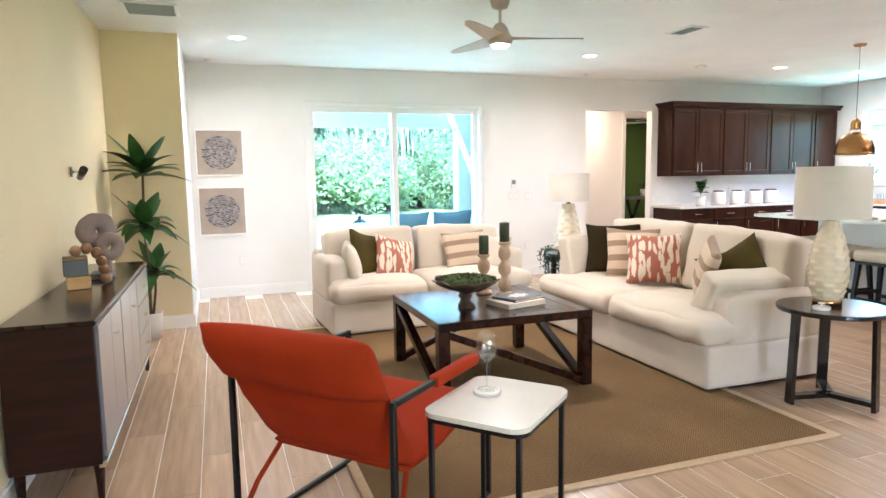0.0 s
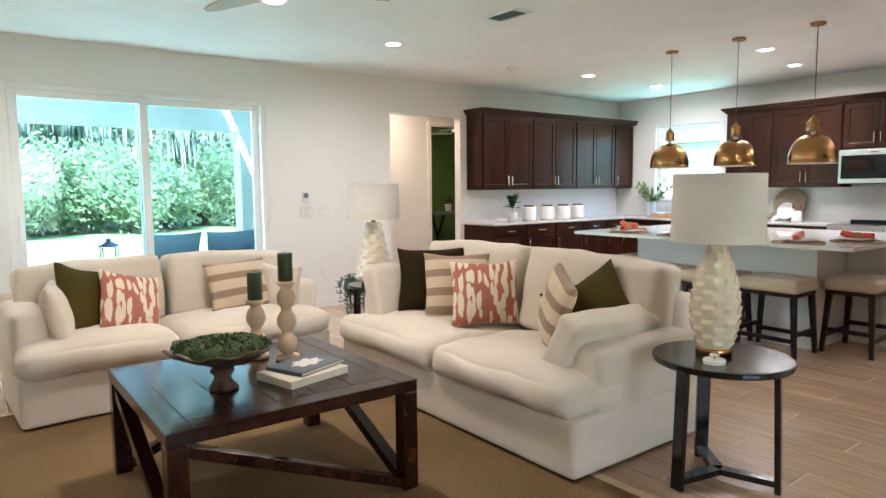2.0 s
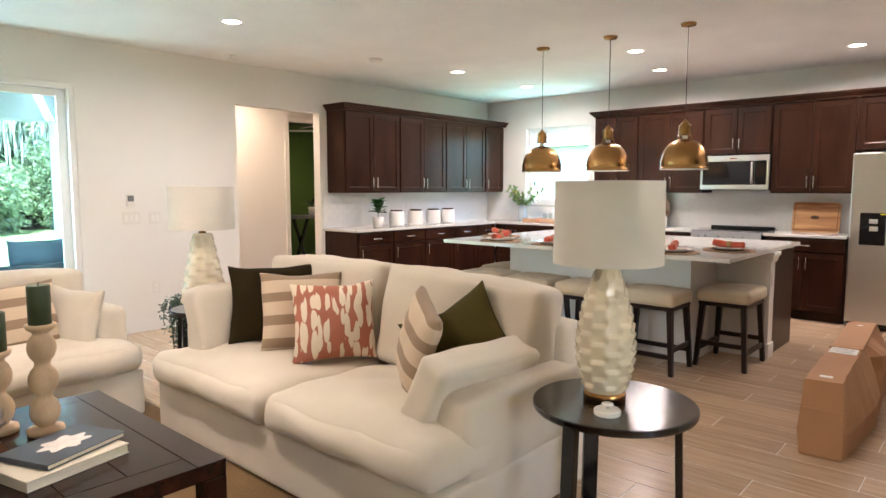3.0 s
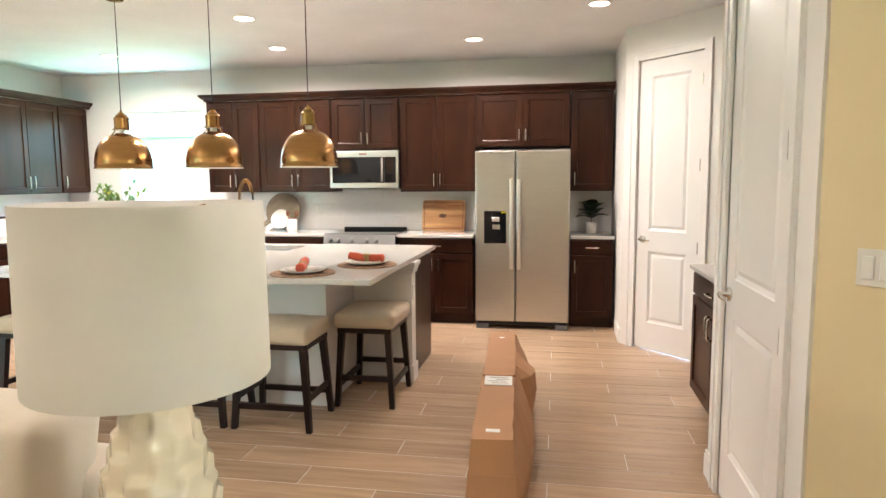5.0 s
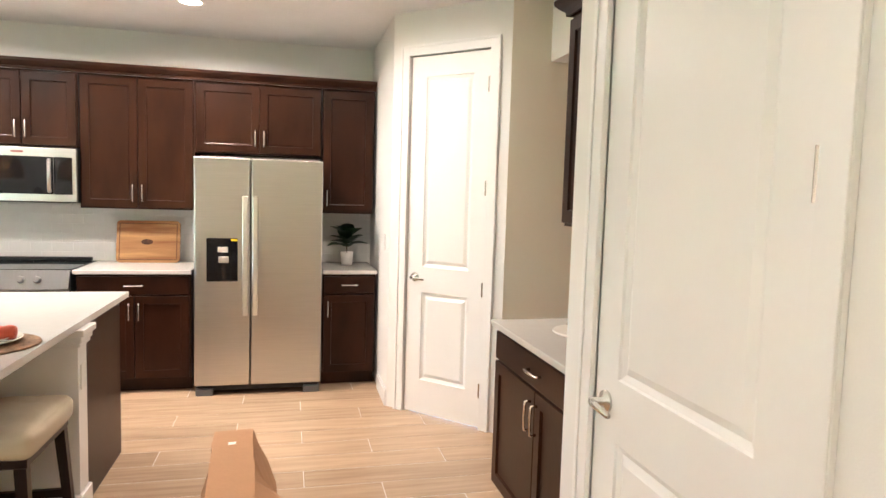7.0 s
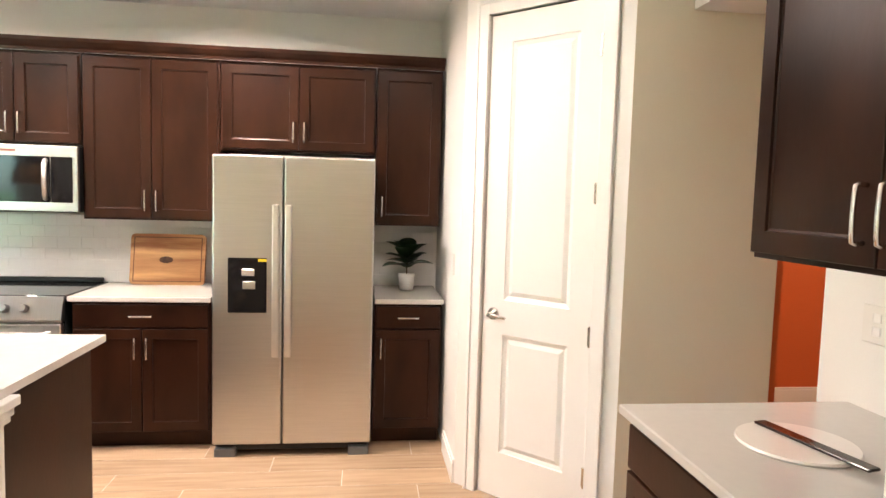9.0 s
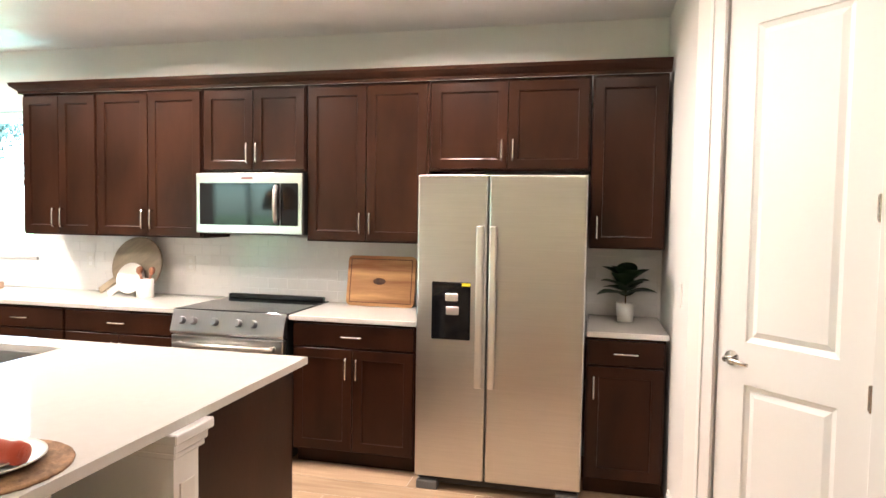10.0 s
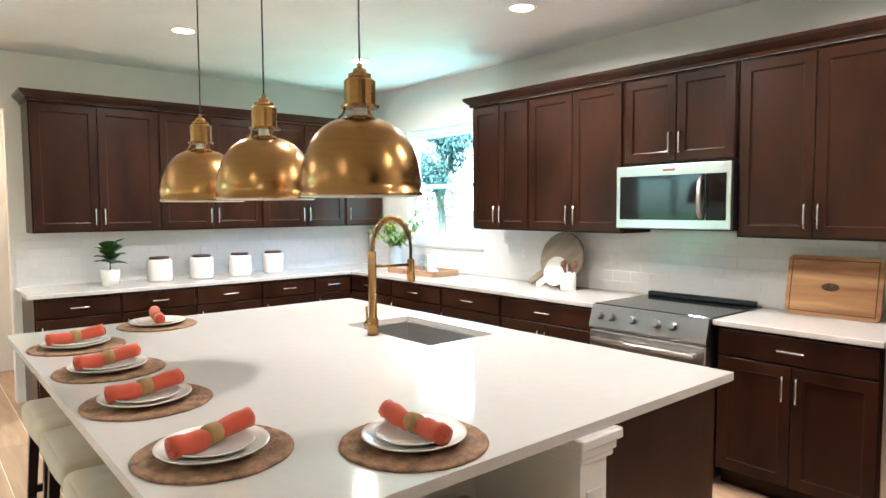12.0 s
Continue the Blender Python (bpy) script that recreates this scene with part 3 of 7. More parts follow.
# range
rg = thing("range", "stainless steel slide-in range with black glass top", "stove", at=pose(8.81, 4.44, 0, 0, 0, -90))
RW = 0.76
part("body", boxes((0.0, RW, 0.05, 0.65, 0.02, 0.895)), M_BLACKPL, rg)
part("cooktop", boxes((-0.004, RW + 0.004, 0.05, 0.665, 0.897, 0.921), bevel=0.004), M_BLACKGL, rg, "black ceramic glass cooktop")
part("back_guard", boxes((0.02, RW - 0.02, 0.615, 0.66, 0.921, 0.95), bevel=0.006), M_BLACKPL, rg, "black rear vent trim")
bm = bmesh.new()
vs = [bm.verts.new((x, y, z)) for x in (0, RW) for y, z in ((0.0, 0.775), (-0.005, 0.79), (0.035, 0.917), (0.06, 0.917), (0.06, 0.775))]
bm.faces.new(vs[:5])
bm.faces.new(vs[5:][::-1])
for k in range(5):
    bm.faces.new((vs[k], vs[(k + 1) % 5], vs[5 + (k + 1) % 5], vs[5 + k]))
cp = part("control_panel", bm, mat("dark_stainless_steel", (0.33, 0.33, 0.34), 0.3, metal=1.0, var=0.04, scale=5, stretch=(40, 1, 1)), rg, "dark stainless control panel")
for x in (0.075, 0.155, 0.30, 0.46, 0.56):
    k = lathe([(0.024, 0), (0.024, 0.014), (0.019, 0.03), (0.0, 0.031)], 16)
    k.transform(Matrix.Translation((x, 0.015, 0.852)) @ Matrix.Rotation(radians(74), 4, "X"))
    part("knob", k, bpy.data.materials["dark_stainless_steel"], cp, smooth=False)
dr = part("oven_door", boxes((0.004, RW - 0.004, 0.0, 0.05, 0.20, 0.765), bevel=0.006), M_STEEL, rg)
part("window", boxes((0.09, RW - 0.09, -0.004, 0.0, 0.29, 0.64), bevel=0.003), M_BLACKGL, dr, "black glass oven window")
part("handle", joined(tube([(0.05, -0.045, 0.715), (RW - 0.05, -0.045, 0.715)], 0.013, 12), boxes((0.055, 0.08, -0.045, 0.0, 0.704, 0.726), (RW - 0.08, RW - 0.055, -0.045, 0.0, 0.704, 0.726))), M_STEEL, dr, "round steel handle", True)
part("drawer", boxes((0.004, RW - 0.004, 0.004, 0.05, 0.05, 0.19), bevel=0.006), M_STEEL, rg)

# microwave
mw = thing("microwave", "stainless over-the-range microwave with black door glass", "microwave", at=pose(9.10, 4.455, 0, 0, 0, -90))
part("body", boxes((0.0, 0.755, 0.02, 0.395, 1.385, 1.775), bevel=0.004), M_BLACKPL, mw)
d = part("door", boxes((0.0, 0.755, 0.0, 0.03, 1.385, 1.775), bevel=0.006, seg=2), M_STEEL, mw)
part("window", boxes((0.03, 0.60, -0.004, 0.0, 1.44, 1.71), bevel=0.003), M_BLACKGL, d, "black door glass")
part("control_panel", boxes((0.605, 0.725, -0.004, 0.0, 1.44, 1.71), bevel=0.003), M_BLACKGL, d, "black touch panel")
part("handle", tube([(0.575, -0.004, 1.69), (0.585, -0.04, 1.66), (0.59, -0.055, 1.575), (0.585, -0.04, 1.49), (0.575, -0.004, 1.46)], 0.014, 10), M_STEEL, d, "curved steel handle", True)
part("badge", boxes((0.33, 0.41, -0.002, 0.0, 1.735, 1.748)), mat("dark_red_badge", (0.25, 0.06, 0.05), 0.4), d)
part("vent", boxes((0.05, 0.70, 0.05, 0.36, 1.378, 1.385)), M_BLACKPL, mw)

# island
il = thing("kitchen_island", "white panelled island with dark cabinets on its work side", "island")
IX0, IX1, IY0, IY1 = 5.922, 7.86, 3.08, 5.71
part("worktop", boxes((IX0, 7.31, IY0, IY1, 0.884, 0.914), (7.31, 7.71, IY0, 4.17, 0.884, 0.914), (7.31, 7.71, 4.86, IY1, 0.884, 0.914), (7.71, IX1, IY0, IY1, 0.884, 0.914)), M_QUARTZ, il, "white quartz top with a sink cut-out")
part("knee_wall", boxes((6.40, 7.08, 3.52, 5.27, 0, 0.883)), M_WALL, il, "painted white knee wall")
for yy in (3.09, 5.57):
    post = part("post", boxes((6.98, 7.10, yy, yy + 0.11, 0, 0.883)), M_TRIM, il)
    part("cap", boxes((6.965, 7.115, yy - 0.015, yy + 0.125, 0.80, 0.82), (6.958, 7.122, yy - 0.022, yy + 0.132, 0.82, 0.85), (6.945, 7.135, yy - 0.035, yy + 0.145, 0.85, 0.882), bevel=0.004), M_TRIM, post)
    part("plinth", boxes((6.965, 7.115, yy - 0.014, yy + 0.124, 0, 0.125), bevel=0.004), M_TRIM, post)
for a, b in ((3.20, 3.52), (5.27, 5.57)):
    part("side_panel", boxes((6.98, 7.09, a, b, 0, 0.883)), M_TRIM, il)
part("outlet", boxes((7.005, 7.075, 3.084, 3.09, 0.60, 0.715), bevel=0.002), M_PLASTIC, il, "white outlet plate")
for a in (3.11, 5.62):
    part("end_panel", boxes((7.10, 7.78, a, a + 0.02, 0.0, 0.883)), M_ESP, il, "espresso end panel")
part("cabinet_body", boxes((7.10, 7.75, 3.13, 5.62, 0.10, 0.70), (7.10, 7.30, 3.13, 5.62, 0.70, 0.883), (7.72, 7.75, 3.13, 5.62, 0.70, 0.883), (7.10, 7.69, 3.13, 5.62, 0.0, 0.10)), M_ESP, il, "espresso cabinet run")
for k in range(4):
    part("door", shaker(0.61, 0.74), M_ESP, il, at=pose(7.751, 3.14 + 0.62 * k, 0.12, 0, 0, 90))
sk = part("sink", joined(boxes((7.315, 7.705, 4.175, 4.855, 0.70, 0.71), (7.31, 7.32, 4.17, 4.86, 0.70, 0.885), (7.70, 7.71, 4.17, 4.86, 0.70, 0.885),
                               (7.32, 7.70, 4.17, 4.18, 0.70, 0.885), (7.32, 7.70, 4.85, 4.86, 0.70, 0.885))), M_STEEL, il, "stainless undermount sink")

# ---- soft furnishings: materials ----
M_LINEN = mat("cream_linen", (0.62, 0.545, 0.445), 0.9, var=0.03, scale=5, bump=0.35, bscale=420, sheen=0.2, spec=0.2)
M_OLIVE = mat("olive_velvet", (0.062, 0.044, 0.006), 0.7, var=0.16, scale=4, bump=0.2, bscale=300, spec=0.15)
M_MOSS = mat("dark_moss_velvet", (0.022, 0.0145, 0.004), 0.8, var=0.14, scale=5, bump=0.2, bscale=300, spec=0.1)
M_CORAL = mat("coral_upholstery", (0.36, 0.034, 0.008), 0.8, var=0.05, scale=5, bump=0.3, bscale=380, spec=0.1)
M_BLACKMET = mat("black_powder_coated_steel", (0.006, 0.006, 0.0065), 0.4, var=0.05, scale=12, bump=0.04, bscale=250, spec=0.3)
M_WALNUT = mat("dark_walnut", (0.030, 0.0085, 0.0042), 0.2, var=0.08, scale=2.4, bump=0.10, bscale=26, vary=0.16, stretch=(7, 0.7, 7), col2=(0.009, 0.003, 0.0018), detail=6, coat=0.3, rvar=0.05, spec=0.2)
M_MARBLE = mat("white_marble", (0.82, 0.79, 0.74), 0.2, var=0.03, scale=3.5, coat=0.2, detail=7)
M_CERAMIC = mat("cream_crackle_ceramic", (0.72, 0.63, 0.47), 0.14, var=0.03, scale=14, coat=0.4, bump=0.05, bscale=30)
M_SHADE = mat("white_linen_shade", (0.64, 0.60, 0.54), 0.85, var=0.015, scale=6, bump=0.3, bscale=500, stretch=(1, 1, 3))
M_PALEWOOD = mat("bleached_turned_wood", (0.62, 0.44, 0.28), 0.6, var=0.08, scale=5, stretch=(3, 3, 0.8), bump=0.1, bscale=40)
M_CANDLE = mat("green_wax", (0.035, 0.055, 0.022), 0.55, var=0.05, scale=9)
M_LEAF = mat("glossy_leaf", (0.035, 0.12, 0.022), 0.38, var=0.14, scale=7, vary=0.15, bump=0.1, bscale=40)
M_DKLEAF = mat("dark_leaf", (0.014, 0.045, 0.014), 0.4, var=0.14, scale=7, vary=0.15)
M_STEM = mat("brown_stem", (0.14, 0.09, 0.045), 0.8, var=0.1, scale=20, bump=0.4, bscale=60)
M_POT = mat("white_glazed_pot", (0.76, 0.74, 0.70), 0.3, var=0.02, scale=8)
M_JUTE = mat("woven_jute", (0.34, 0.19, 0.10), 0.85, var=0.28, scale=24, bump=0.9, bscale=95)
M_BROWNBOX = mat("brown_cardboard", (0.42, 0.215, 0.10), 0.75, var=0.05, scale=3, bump=0.15, bscale=60)


def band_mat(name, base, band, edges, rough=0.9):
    """Woven cloth with bands across its height (object z)."""
    m = mat(name, base, rough, var=0.03, scale=6, bump=0.35, bscale=380, sheen=0.15, spec=0.2)
    n, l = m.node_tree.nodes, m.node_tree.links
    tc = n.new("ShaderNodeTexCoord")
    sp = n.new("ShaderNodeSeparateXYZ")
    l.new(tc.outputs["Object"], sp.inputs[0])
    mr = n.new("ShaderNodeMapRange")
    mr.inputs["From Min"].default_value, mr.inputs["From Max"].default_value = -0.25, 0.25
    l.new(sp.outputs["Z"], mr.inputs[0])
    r = n.new("ShaderNodeValToRGB")
    r.color_ramp.interpolation = "CONSTANT"
    r.color_ramp.elements[0].position, r.color_ramp.elements[0].color = 0.0, (0, 0, 0, 1)
    r.color_ramp.elements[1].position, r.color_ramp.elements[1].color = edges[0], (1, 1, 1, 1)
    for k, e in enumerate(edges[1:]):
        el = r.color_ramp.elements.new(e)
        el.color = (k % 2, k % 2, k % 2, 1)
    l.new(mr.outputs[0], r.inputs[0])
    mix = n.new("ShaderNodeMix")
    mix.data_type = "RGBA"
    p = n["Principled BSDF"]
    src = p.inputs["Base Color"].links[0].from_socket
    l.new(r.outputs[0], mix.inputs["Factor"])
    l.new(src, mix.inputs["A"])
    mix.inputs["B"].default_value = (*band, 1)
    l.new(mix.outputs["Result"], p.inputs["Base Color"])
    return m


M_STRIPE = band_mat("tan_striped_cloth", (0.56, 0.44, 0.32), (0.27, 0.19, 0.125), (0.10, 0.20, 0.34, 0.45, 0.60, 0.70, 0.84, 0.93))


def ikat_mat():
    """Coral and ivory brush-stroke print."""
    m = mat("coral_ikat_cloth", (0.42, 0.15, 0.095), 0.85, var=0.06, scale=10, bump=0.3, bscale=380, spec=0.2)
    n, l = m.node_tree.nodes, m.node_tree.links
    tc = n.new("ShaderNodeTexCoord")
    mp = n.new("ShaderNodeMapping")
    mp.inputs["Scale"].default_value = (27.0, 0.0, 8.0)
    l.new(tc.outputs["Object"], mp.inputs[0])
    vo = n.new("ShaderNodeTexVoronoi")
    vo.inputs["Scale"].default_value, vo.inputs["Randomness"].default_value = 1.0, 0.75
    nz = n.new("ShaderNodeTexNoise")
    nz.inputs["Scale"].default_value = 0.8
    l.new(mp.outputs[0], nz.inputs[0])
    ad = n.new("ShaderNodeVectorMath")
    l.new(mp.outputs[0], ad.inputs[0])
    l.new(nz.outputs["Color"], ad.inputs[1])
    l.new(ad.outputs[0], vo.inputs[0])
    r = n.new("ShaderNodeValToRGB")
    r.color_ramp.elements[0].position, r.color_ramp.elements[0].color = 0.46, (1, 1, 1, 1)
    r.color_ramp.elements[1].position, r.color_ramp.elements[1].color = 0.50, (0, 0, 0, 1)
    l.new(vo.outputs["Distance"], r.inputs[0])
    mix = n.new("ShaderNodeMix")
    mix.data_type = "RGBA"
    p = n["Principled BSDF"]
    src = p.inputs["Base Color"].links[0].from_socket
    l.new(r.outputs[0], mix.inputs["Factor"])
    l.new(src, mix.inputs["A"])
    mix.inputs["B"].default_value = (0.70, 0.60, 0.47, 1)
    l.new(mix.outputs["Result"], p.inputs["Base Color"])
    return m


M_IKAT = ikat_mat()


# ---- soft shapes ----
def soft_box(w, d, h, r=0.06, seg=14, crown=0.0, wob=0.006, seed=0.0, sag=0.0):
    """An upholstered block: rounded edges, crowned top, slight wrinkles. Centred in x and y, base at z = 0."""
    bm = bmesh.new()
    bmesh.ops.create_cube(bm, size=2.0)
    bmesh.ops.subdivide_edges(bm, edges=bm.edges[:], cuts=seg, use_grid_fill=True)
    hw, hd, hh = w / 2, d / 2, h / 2
    for v in bm.verts:
        p = Vector([math.sin(c * math.pi / 2) for c in v.co])
        u = p.copy()
        p = Vector((p.x * hw, p.y * hd, p.z * hh))
        q = Vector((max(-hw + r, min(hw - r, p.x)), max(-hd + r, min(hd - r, p.y)), max(-hh + r, min(hh - r, p.z))))
        e = p - q
        if e.length > 1e-6:
            p = q + e.normalized() * r
        p.z += crown * (1 - u.x ** 2) * (1 - u.y ** 2) * (0.5 + 0.5 * u.z)
        p.y += 0.5 * crown * (1 - u.x ** 2) * (1 - u.z ** 2) * u.y
        p += Vector((noise.noise(p * 5 + Vector((seed, 0, 0))), noise.noise(p * 5 + Vector((0, seed, 7))), noise.noise(p * 5 + Vector((3, 9, seed))))) * wob
        p += Vector((0, 0, noise.noise(Vector((p.x * 3, p.y * 16, seed))))) * wob * 0.5
        v.co = p + Vector((0, 0, hh))
    return bm


def pillow_mesh(w, h, t, seed=0.0, n=14, slump=0.0):
    """A throw pillow with pointed corners, standing in xz, face towards -y, centre at the origin."""
    bm = bmesh.new()
    grid = {}
    for s in (-1, 1):
        for i in range(n + 1):
            for j in range(n + 1):
                u, v = math.sin((i / n - 0.5) * math.pi), math.sin((j / n - 0.5) * math.pi)
                edge = i in (0, n) or j in (0, n)
                if edge and s == 1:
                    grid[s, i, j] = grid[-1, i, j]
                    continue
                f = ((1 - u ** 2) * (1 - v ** 2)) ** 0.42
                x = w / 2 * u * (1 - 0.09 * (1 - v * v))
                z = h / 2 * v * (1 - 0.09 * (1 - u * u))
                p = Vector((x, s * t / 2 * f, z))
                p += Vector((noise.noise(p * 7 + Vector((seed, s, 0))), noise.noise(p * 7 + Vector((s, seed, 5))) * 1.6, noise.noise(p * 7 + Vector((1, 2, seed))))) * 0.010
                p.z -= slump * (1 - abs(u)) * max(0, v)
                grid[s, i, j] = bm.verts.new(p)
    for s in (-1, 1):
        for i in range(n):
            for j in range(n):
                q = [grid[s, i, j], grid[s, i + 1, j], grid[s, i + 1, j + 1], grid[s, i, j + 1]]
                bm.faces.new(q if s == -1 else q[::-1])
    return bm


def pillow(label, material, w, h, t, at, seed, group, slump=0.0):
    return solid("throw_pillow", pillow_mesh(w, h, t, seed, slump=slump), material, label, "pillow", group, at=at, smooth=True)


def sofa(label, length, depth, arm_h, back_h, seat_z, at, seats):
    """Upholstered sofa: front at y = 0 facing -y, from x = 0 to its length."""
    s = thing("sofa", label, "sofa", "sofas", at)
    aw = 0.20
    cx = length / 2
    part("base", soft_box(length, depth - 0.01, 0.285, 0.022, 12, wob=0.003, seed=1), M_LINEN, s, smooth=True, at=pose(cx, depth / 2, 0.022))
    part("plinth", boxes((0.05, length - 0.05, 0.07, depth - 0.05, 0.0, 0.034)), M_BLACKPL, s, "dark recessed plinth")
    for x, k in ((aw / 2, 2), (length - aw / 2, 3)):
        part("arm", soft_box(aw, depth - 0.19, arm_h - 0.27, 0.045, 14, crown=0.012, wob=0.007, seed=k), M_LINEN, s, smooth=True, at=pose(x, depth / 2 + 0.085, 0.27))
    part("backrest", soft_box(length - 0.02, 0.20, back_h - 0.42, 0.06, 12, wob=0.004, seed=4), M_LINEN, s, smooth=True, at=pose(cx, depth - 0.105, 0.27))
    n = len(seats) - 1
    for k in range(n):
        a, b = seats[k], seats[k + 1]
        part("seat_cushion", soft_box(b - a - 0.006, depth - 0.24, 0.175, 0.075, 16, crown=0.05, wob=0.018, seed=5.3 + k), M_LINEN, s, smooth=True, at=pose((a + b) / 2, (depth - 0.24) / 2 - 0.045, 0.295))
        bw = (length - 2 * 0.07) / n
        x = 0.07 + bw * (k + 0.5)
        c = soft_box(bw - 0.03, 0.25, back_h - seat_z + 0.04, 0.045, 20, crown=0.02, wob=0.018, seed=8.1 + k)
        part("back_cushion", c, M_LINEN, s, smooth=True, at=pose(x, depth - 0.29, seat_z - 0.015, -11, 1.5 if k else -1.0, -2 if k else 2))
    return s


sofa("long cream linen sofa with two plump seat cushions", 2.20, 1.06, 0.615, 0.945, 0.45, pose(2.945, 5.29, 0, 0, 0, -90), (0.0, 1.13, 2.20))
sofa("cream linen loveseat with loose back cushions near the patio door", 2.00, 0.93, 0.67, 0.865, 0.44, pose(0.99, 5.43, 0, 0, 0, 3.2), (0.0, 0.90, 2.0))
SP = "pillows on the long sofa"
pillow("dark moss velvet throw pillow on the sofa", M_MOSS, 0.50, 0.47, 0.16, pose(3.455, 4.86, 0.725, -22, 0, -34), 1.1, SP)
pillow("tan striped throw pillow on the sofa", M_STRIPE, 0.46, 0.45, 0.15, pose(3.46, 4.585, 0.715, -18, 0, -36), 2.3, SP)
pillow("coral and ivory patterned throw pillow on the sofa", M_IKAT, 0.45, 0.42, 0.16, pose(3.46, 4.30, 0.695, -14, 0, -32), 3.7, SP)
pillow("tan striped throw pillow leaning on the sofa", M_STRIPE, 0.44, 0.42, 0.15, pose(3.385, 3.615, 0.70, -14, 14, -127), 4.2, SP)
pillow("olive velvet throw pillow with a pinched top on the sofa", M_OLIVE, 0.45, 0.44, 0.20, pose(3.53, 3.485, 0.69, -20, -28, -52), 5.9, SP, 0.03)


def side_cushion(label, w, d, h, at, seed, group):
    """A boxy upholstered cushion, standing on its long edge."""
    return solid("side_cushion", soft_box(w, d, h, 0.035, 16, crown=0.016, wob=0.016, seed=seed), M_LINEN, label, "cushion", group, at=at, smooth=True)


side_cushion("cream linen side cushion against the sofa arm", 0.62, 0.16, 0.31, pose(3.40, 3.36, 0.45, -26, 0, 174), 6.5, SP)
side_cushion("cream linen side cushion against the sofa arm", 0.50, 0.17, 0.36, pose(3.315, 5.07, 0.465, -8, 0, 4), 7.7, SP)
LP = "pillows on the loveseat"
pillow("cream linen side cushion against the loveseat arm", M_LINEN, 0.52, 0.38, 0.17, pose(1.24, 5.80, 0.62, -14, 0, 80), 8.8, LP)
pillow("dark olive velvet throw pillow on the loveseat", M_OLIVE, 0.48, 0.48, 0.17, pose(1.43, 5.88, 0.65, -20, 16, 34), 9.4, LP)
pillow("coral and ivory patterned throw pillow on the loveseat", M_IKAT, 0.42, 0.42, 0.15, pose(1.66, 5.82, 0.63, -24, 14, 16), 10.2, LP)
pillow("tan striped throw pillow on the loveseat", M_STRIPE, 0.46, 0.40, 0.15, pose(2.42, 5.91, 0.655, -20, -3, 0), 11.6, LP)
pillow("cream linen side cushion against the loveseat arm", M_LINEN, 0.50, 0.38, 0.17, pose(2.71, 5.89, 0.61, -14, 0, -76), 12.5, LP)

# ---- rug ----
def rug_mat():
    m = mat("sisal_herringbone", (0.215, 0.135, 0.062), 0.95, var=0.12, scale=1.6, bump=0.5, bscale=260, spec=0.15)
    n, l = m.node_tree.nodes, m.node_tree.links
    tc = n.new("ShaderNodeTexCoord")
    sp = n.new("ShaderNodeSeparateXYZ")
    l.new(tc.outputs["Object"], sp.inputs[0])

    def math_node(op, a, b=None):
        k = n.new("ShaderNodeMath")
        k.operation = op
        for i, v in enumerate((a, b)):
            if v is None:
                continue
            if isinstance(v, (int, float)):
                k.inputs[i].default_value = v
            else:
                l.new(v, k.inputs[i])
        return k.outputs[0]
    zig = math_node("PINGPONG", math_node("MULTIPLY", sp.outputs["X"], 1.0), 0.03)
    w = math_node("FRACT", math_node("MULTIPLY", math_node("ADD", sp.outputs["Y"], zig), 62.0))
    tri = math_node("ABSOLUTE", math_node("SUBTRACT", w, 0.5))
    mix = n.new("ShaderNodeMix")
    mix.data_type, mix.blend_type = "RGBA", "MULTIPLY"
    p = n["Principled BSDF"]
    src = p.inputs["Base Color"].links[0].from_socket
    r = n.new("ShaderNodeMapRange")
    r.inputs["From Max"].default_value = 0.5
    r.inputs["To Min"].default_value, r.inputs["To Max"].default_value = 0.52, 1.34
    l.new(tri, r.inputs[0])
    mix.inputs["Factor"].default_value = 1.0
    l.new(src, mix.inputs["A"])
    l.new(r.outputs[0], mix.inputs["B"])
    l.new(mix.outputs["Result"], p.inputs["Base Color"])
    b = n.new("ShaderNodeBump")
    b.inputs["Strength"].default_value, b.inputs["Distance"].default_value = 0.6, 0.003
    l.new(tri, b.inputs["Height"])
    l.new(b.outputs[0], p.inputs["Normal"])
    return m


rug = thing("rug", "brown sisal herringbone rug with a cream border", "rug")
RX0, RX1, RY0, RY1 = 0.62, 3.15, 2.31, 5.90
part("field", boxes((RX0 + 0.05, RX1 - 0.05, RY0 + 0.05, RY1 - 0.05, 0.0, 0.009), bevel=0.002), rug_mat(), rug)
for r in ((RX0, RX0 + 0.05, RY0, RY1), (RX1 - 0.05, RX1, RY0, RY1), (RX0 + 0.05, RX1 - 0.05, RY0, RY0 + 0.05), (RX0 + 0.05, RX1 - 0.05, RY1 - 0.05, RY1)):
    part("border", boxes((*r, 0.0, 0.011), bevel=0.003), mat("cream_rug_binding", (0.52, 0.38, 0.235), 0.9, var=0.05, scale=30, bump=0.4, bscale=300), rug, "cream cotton binding")

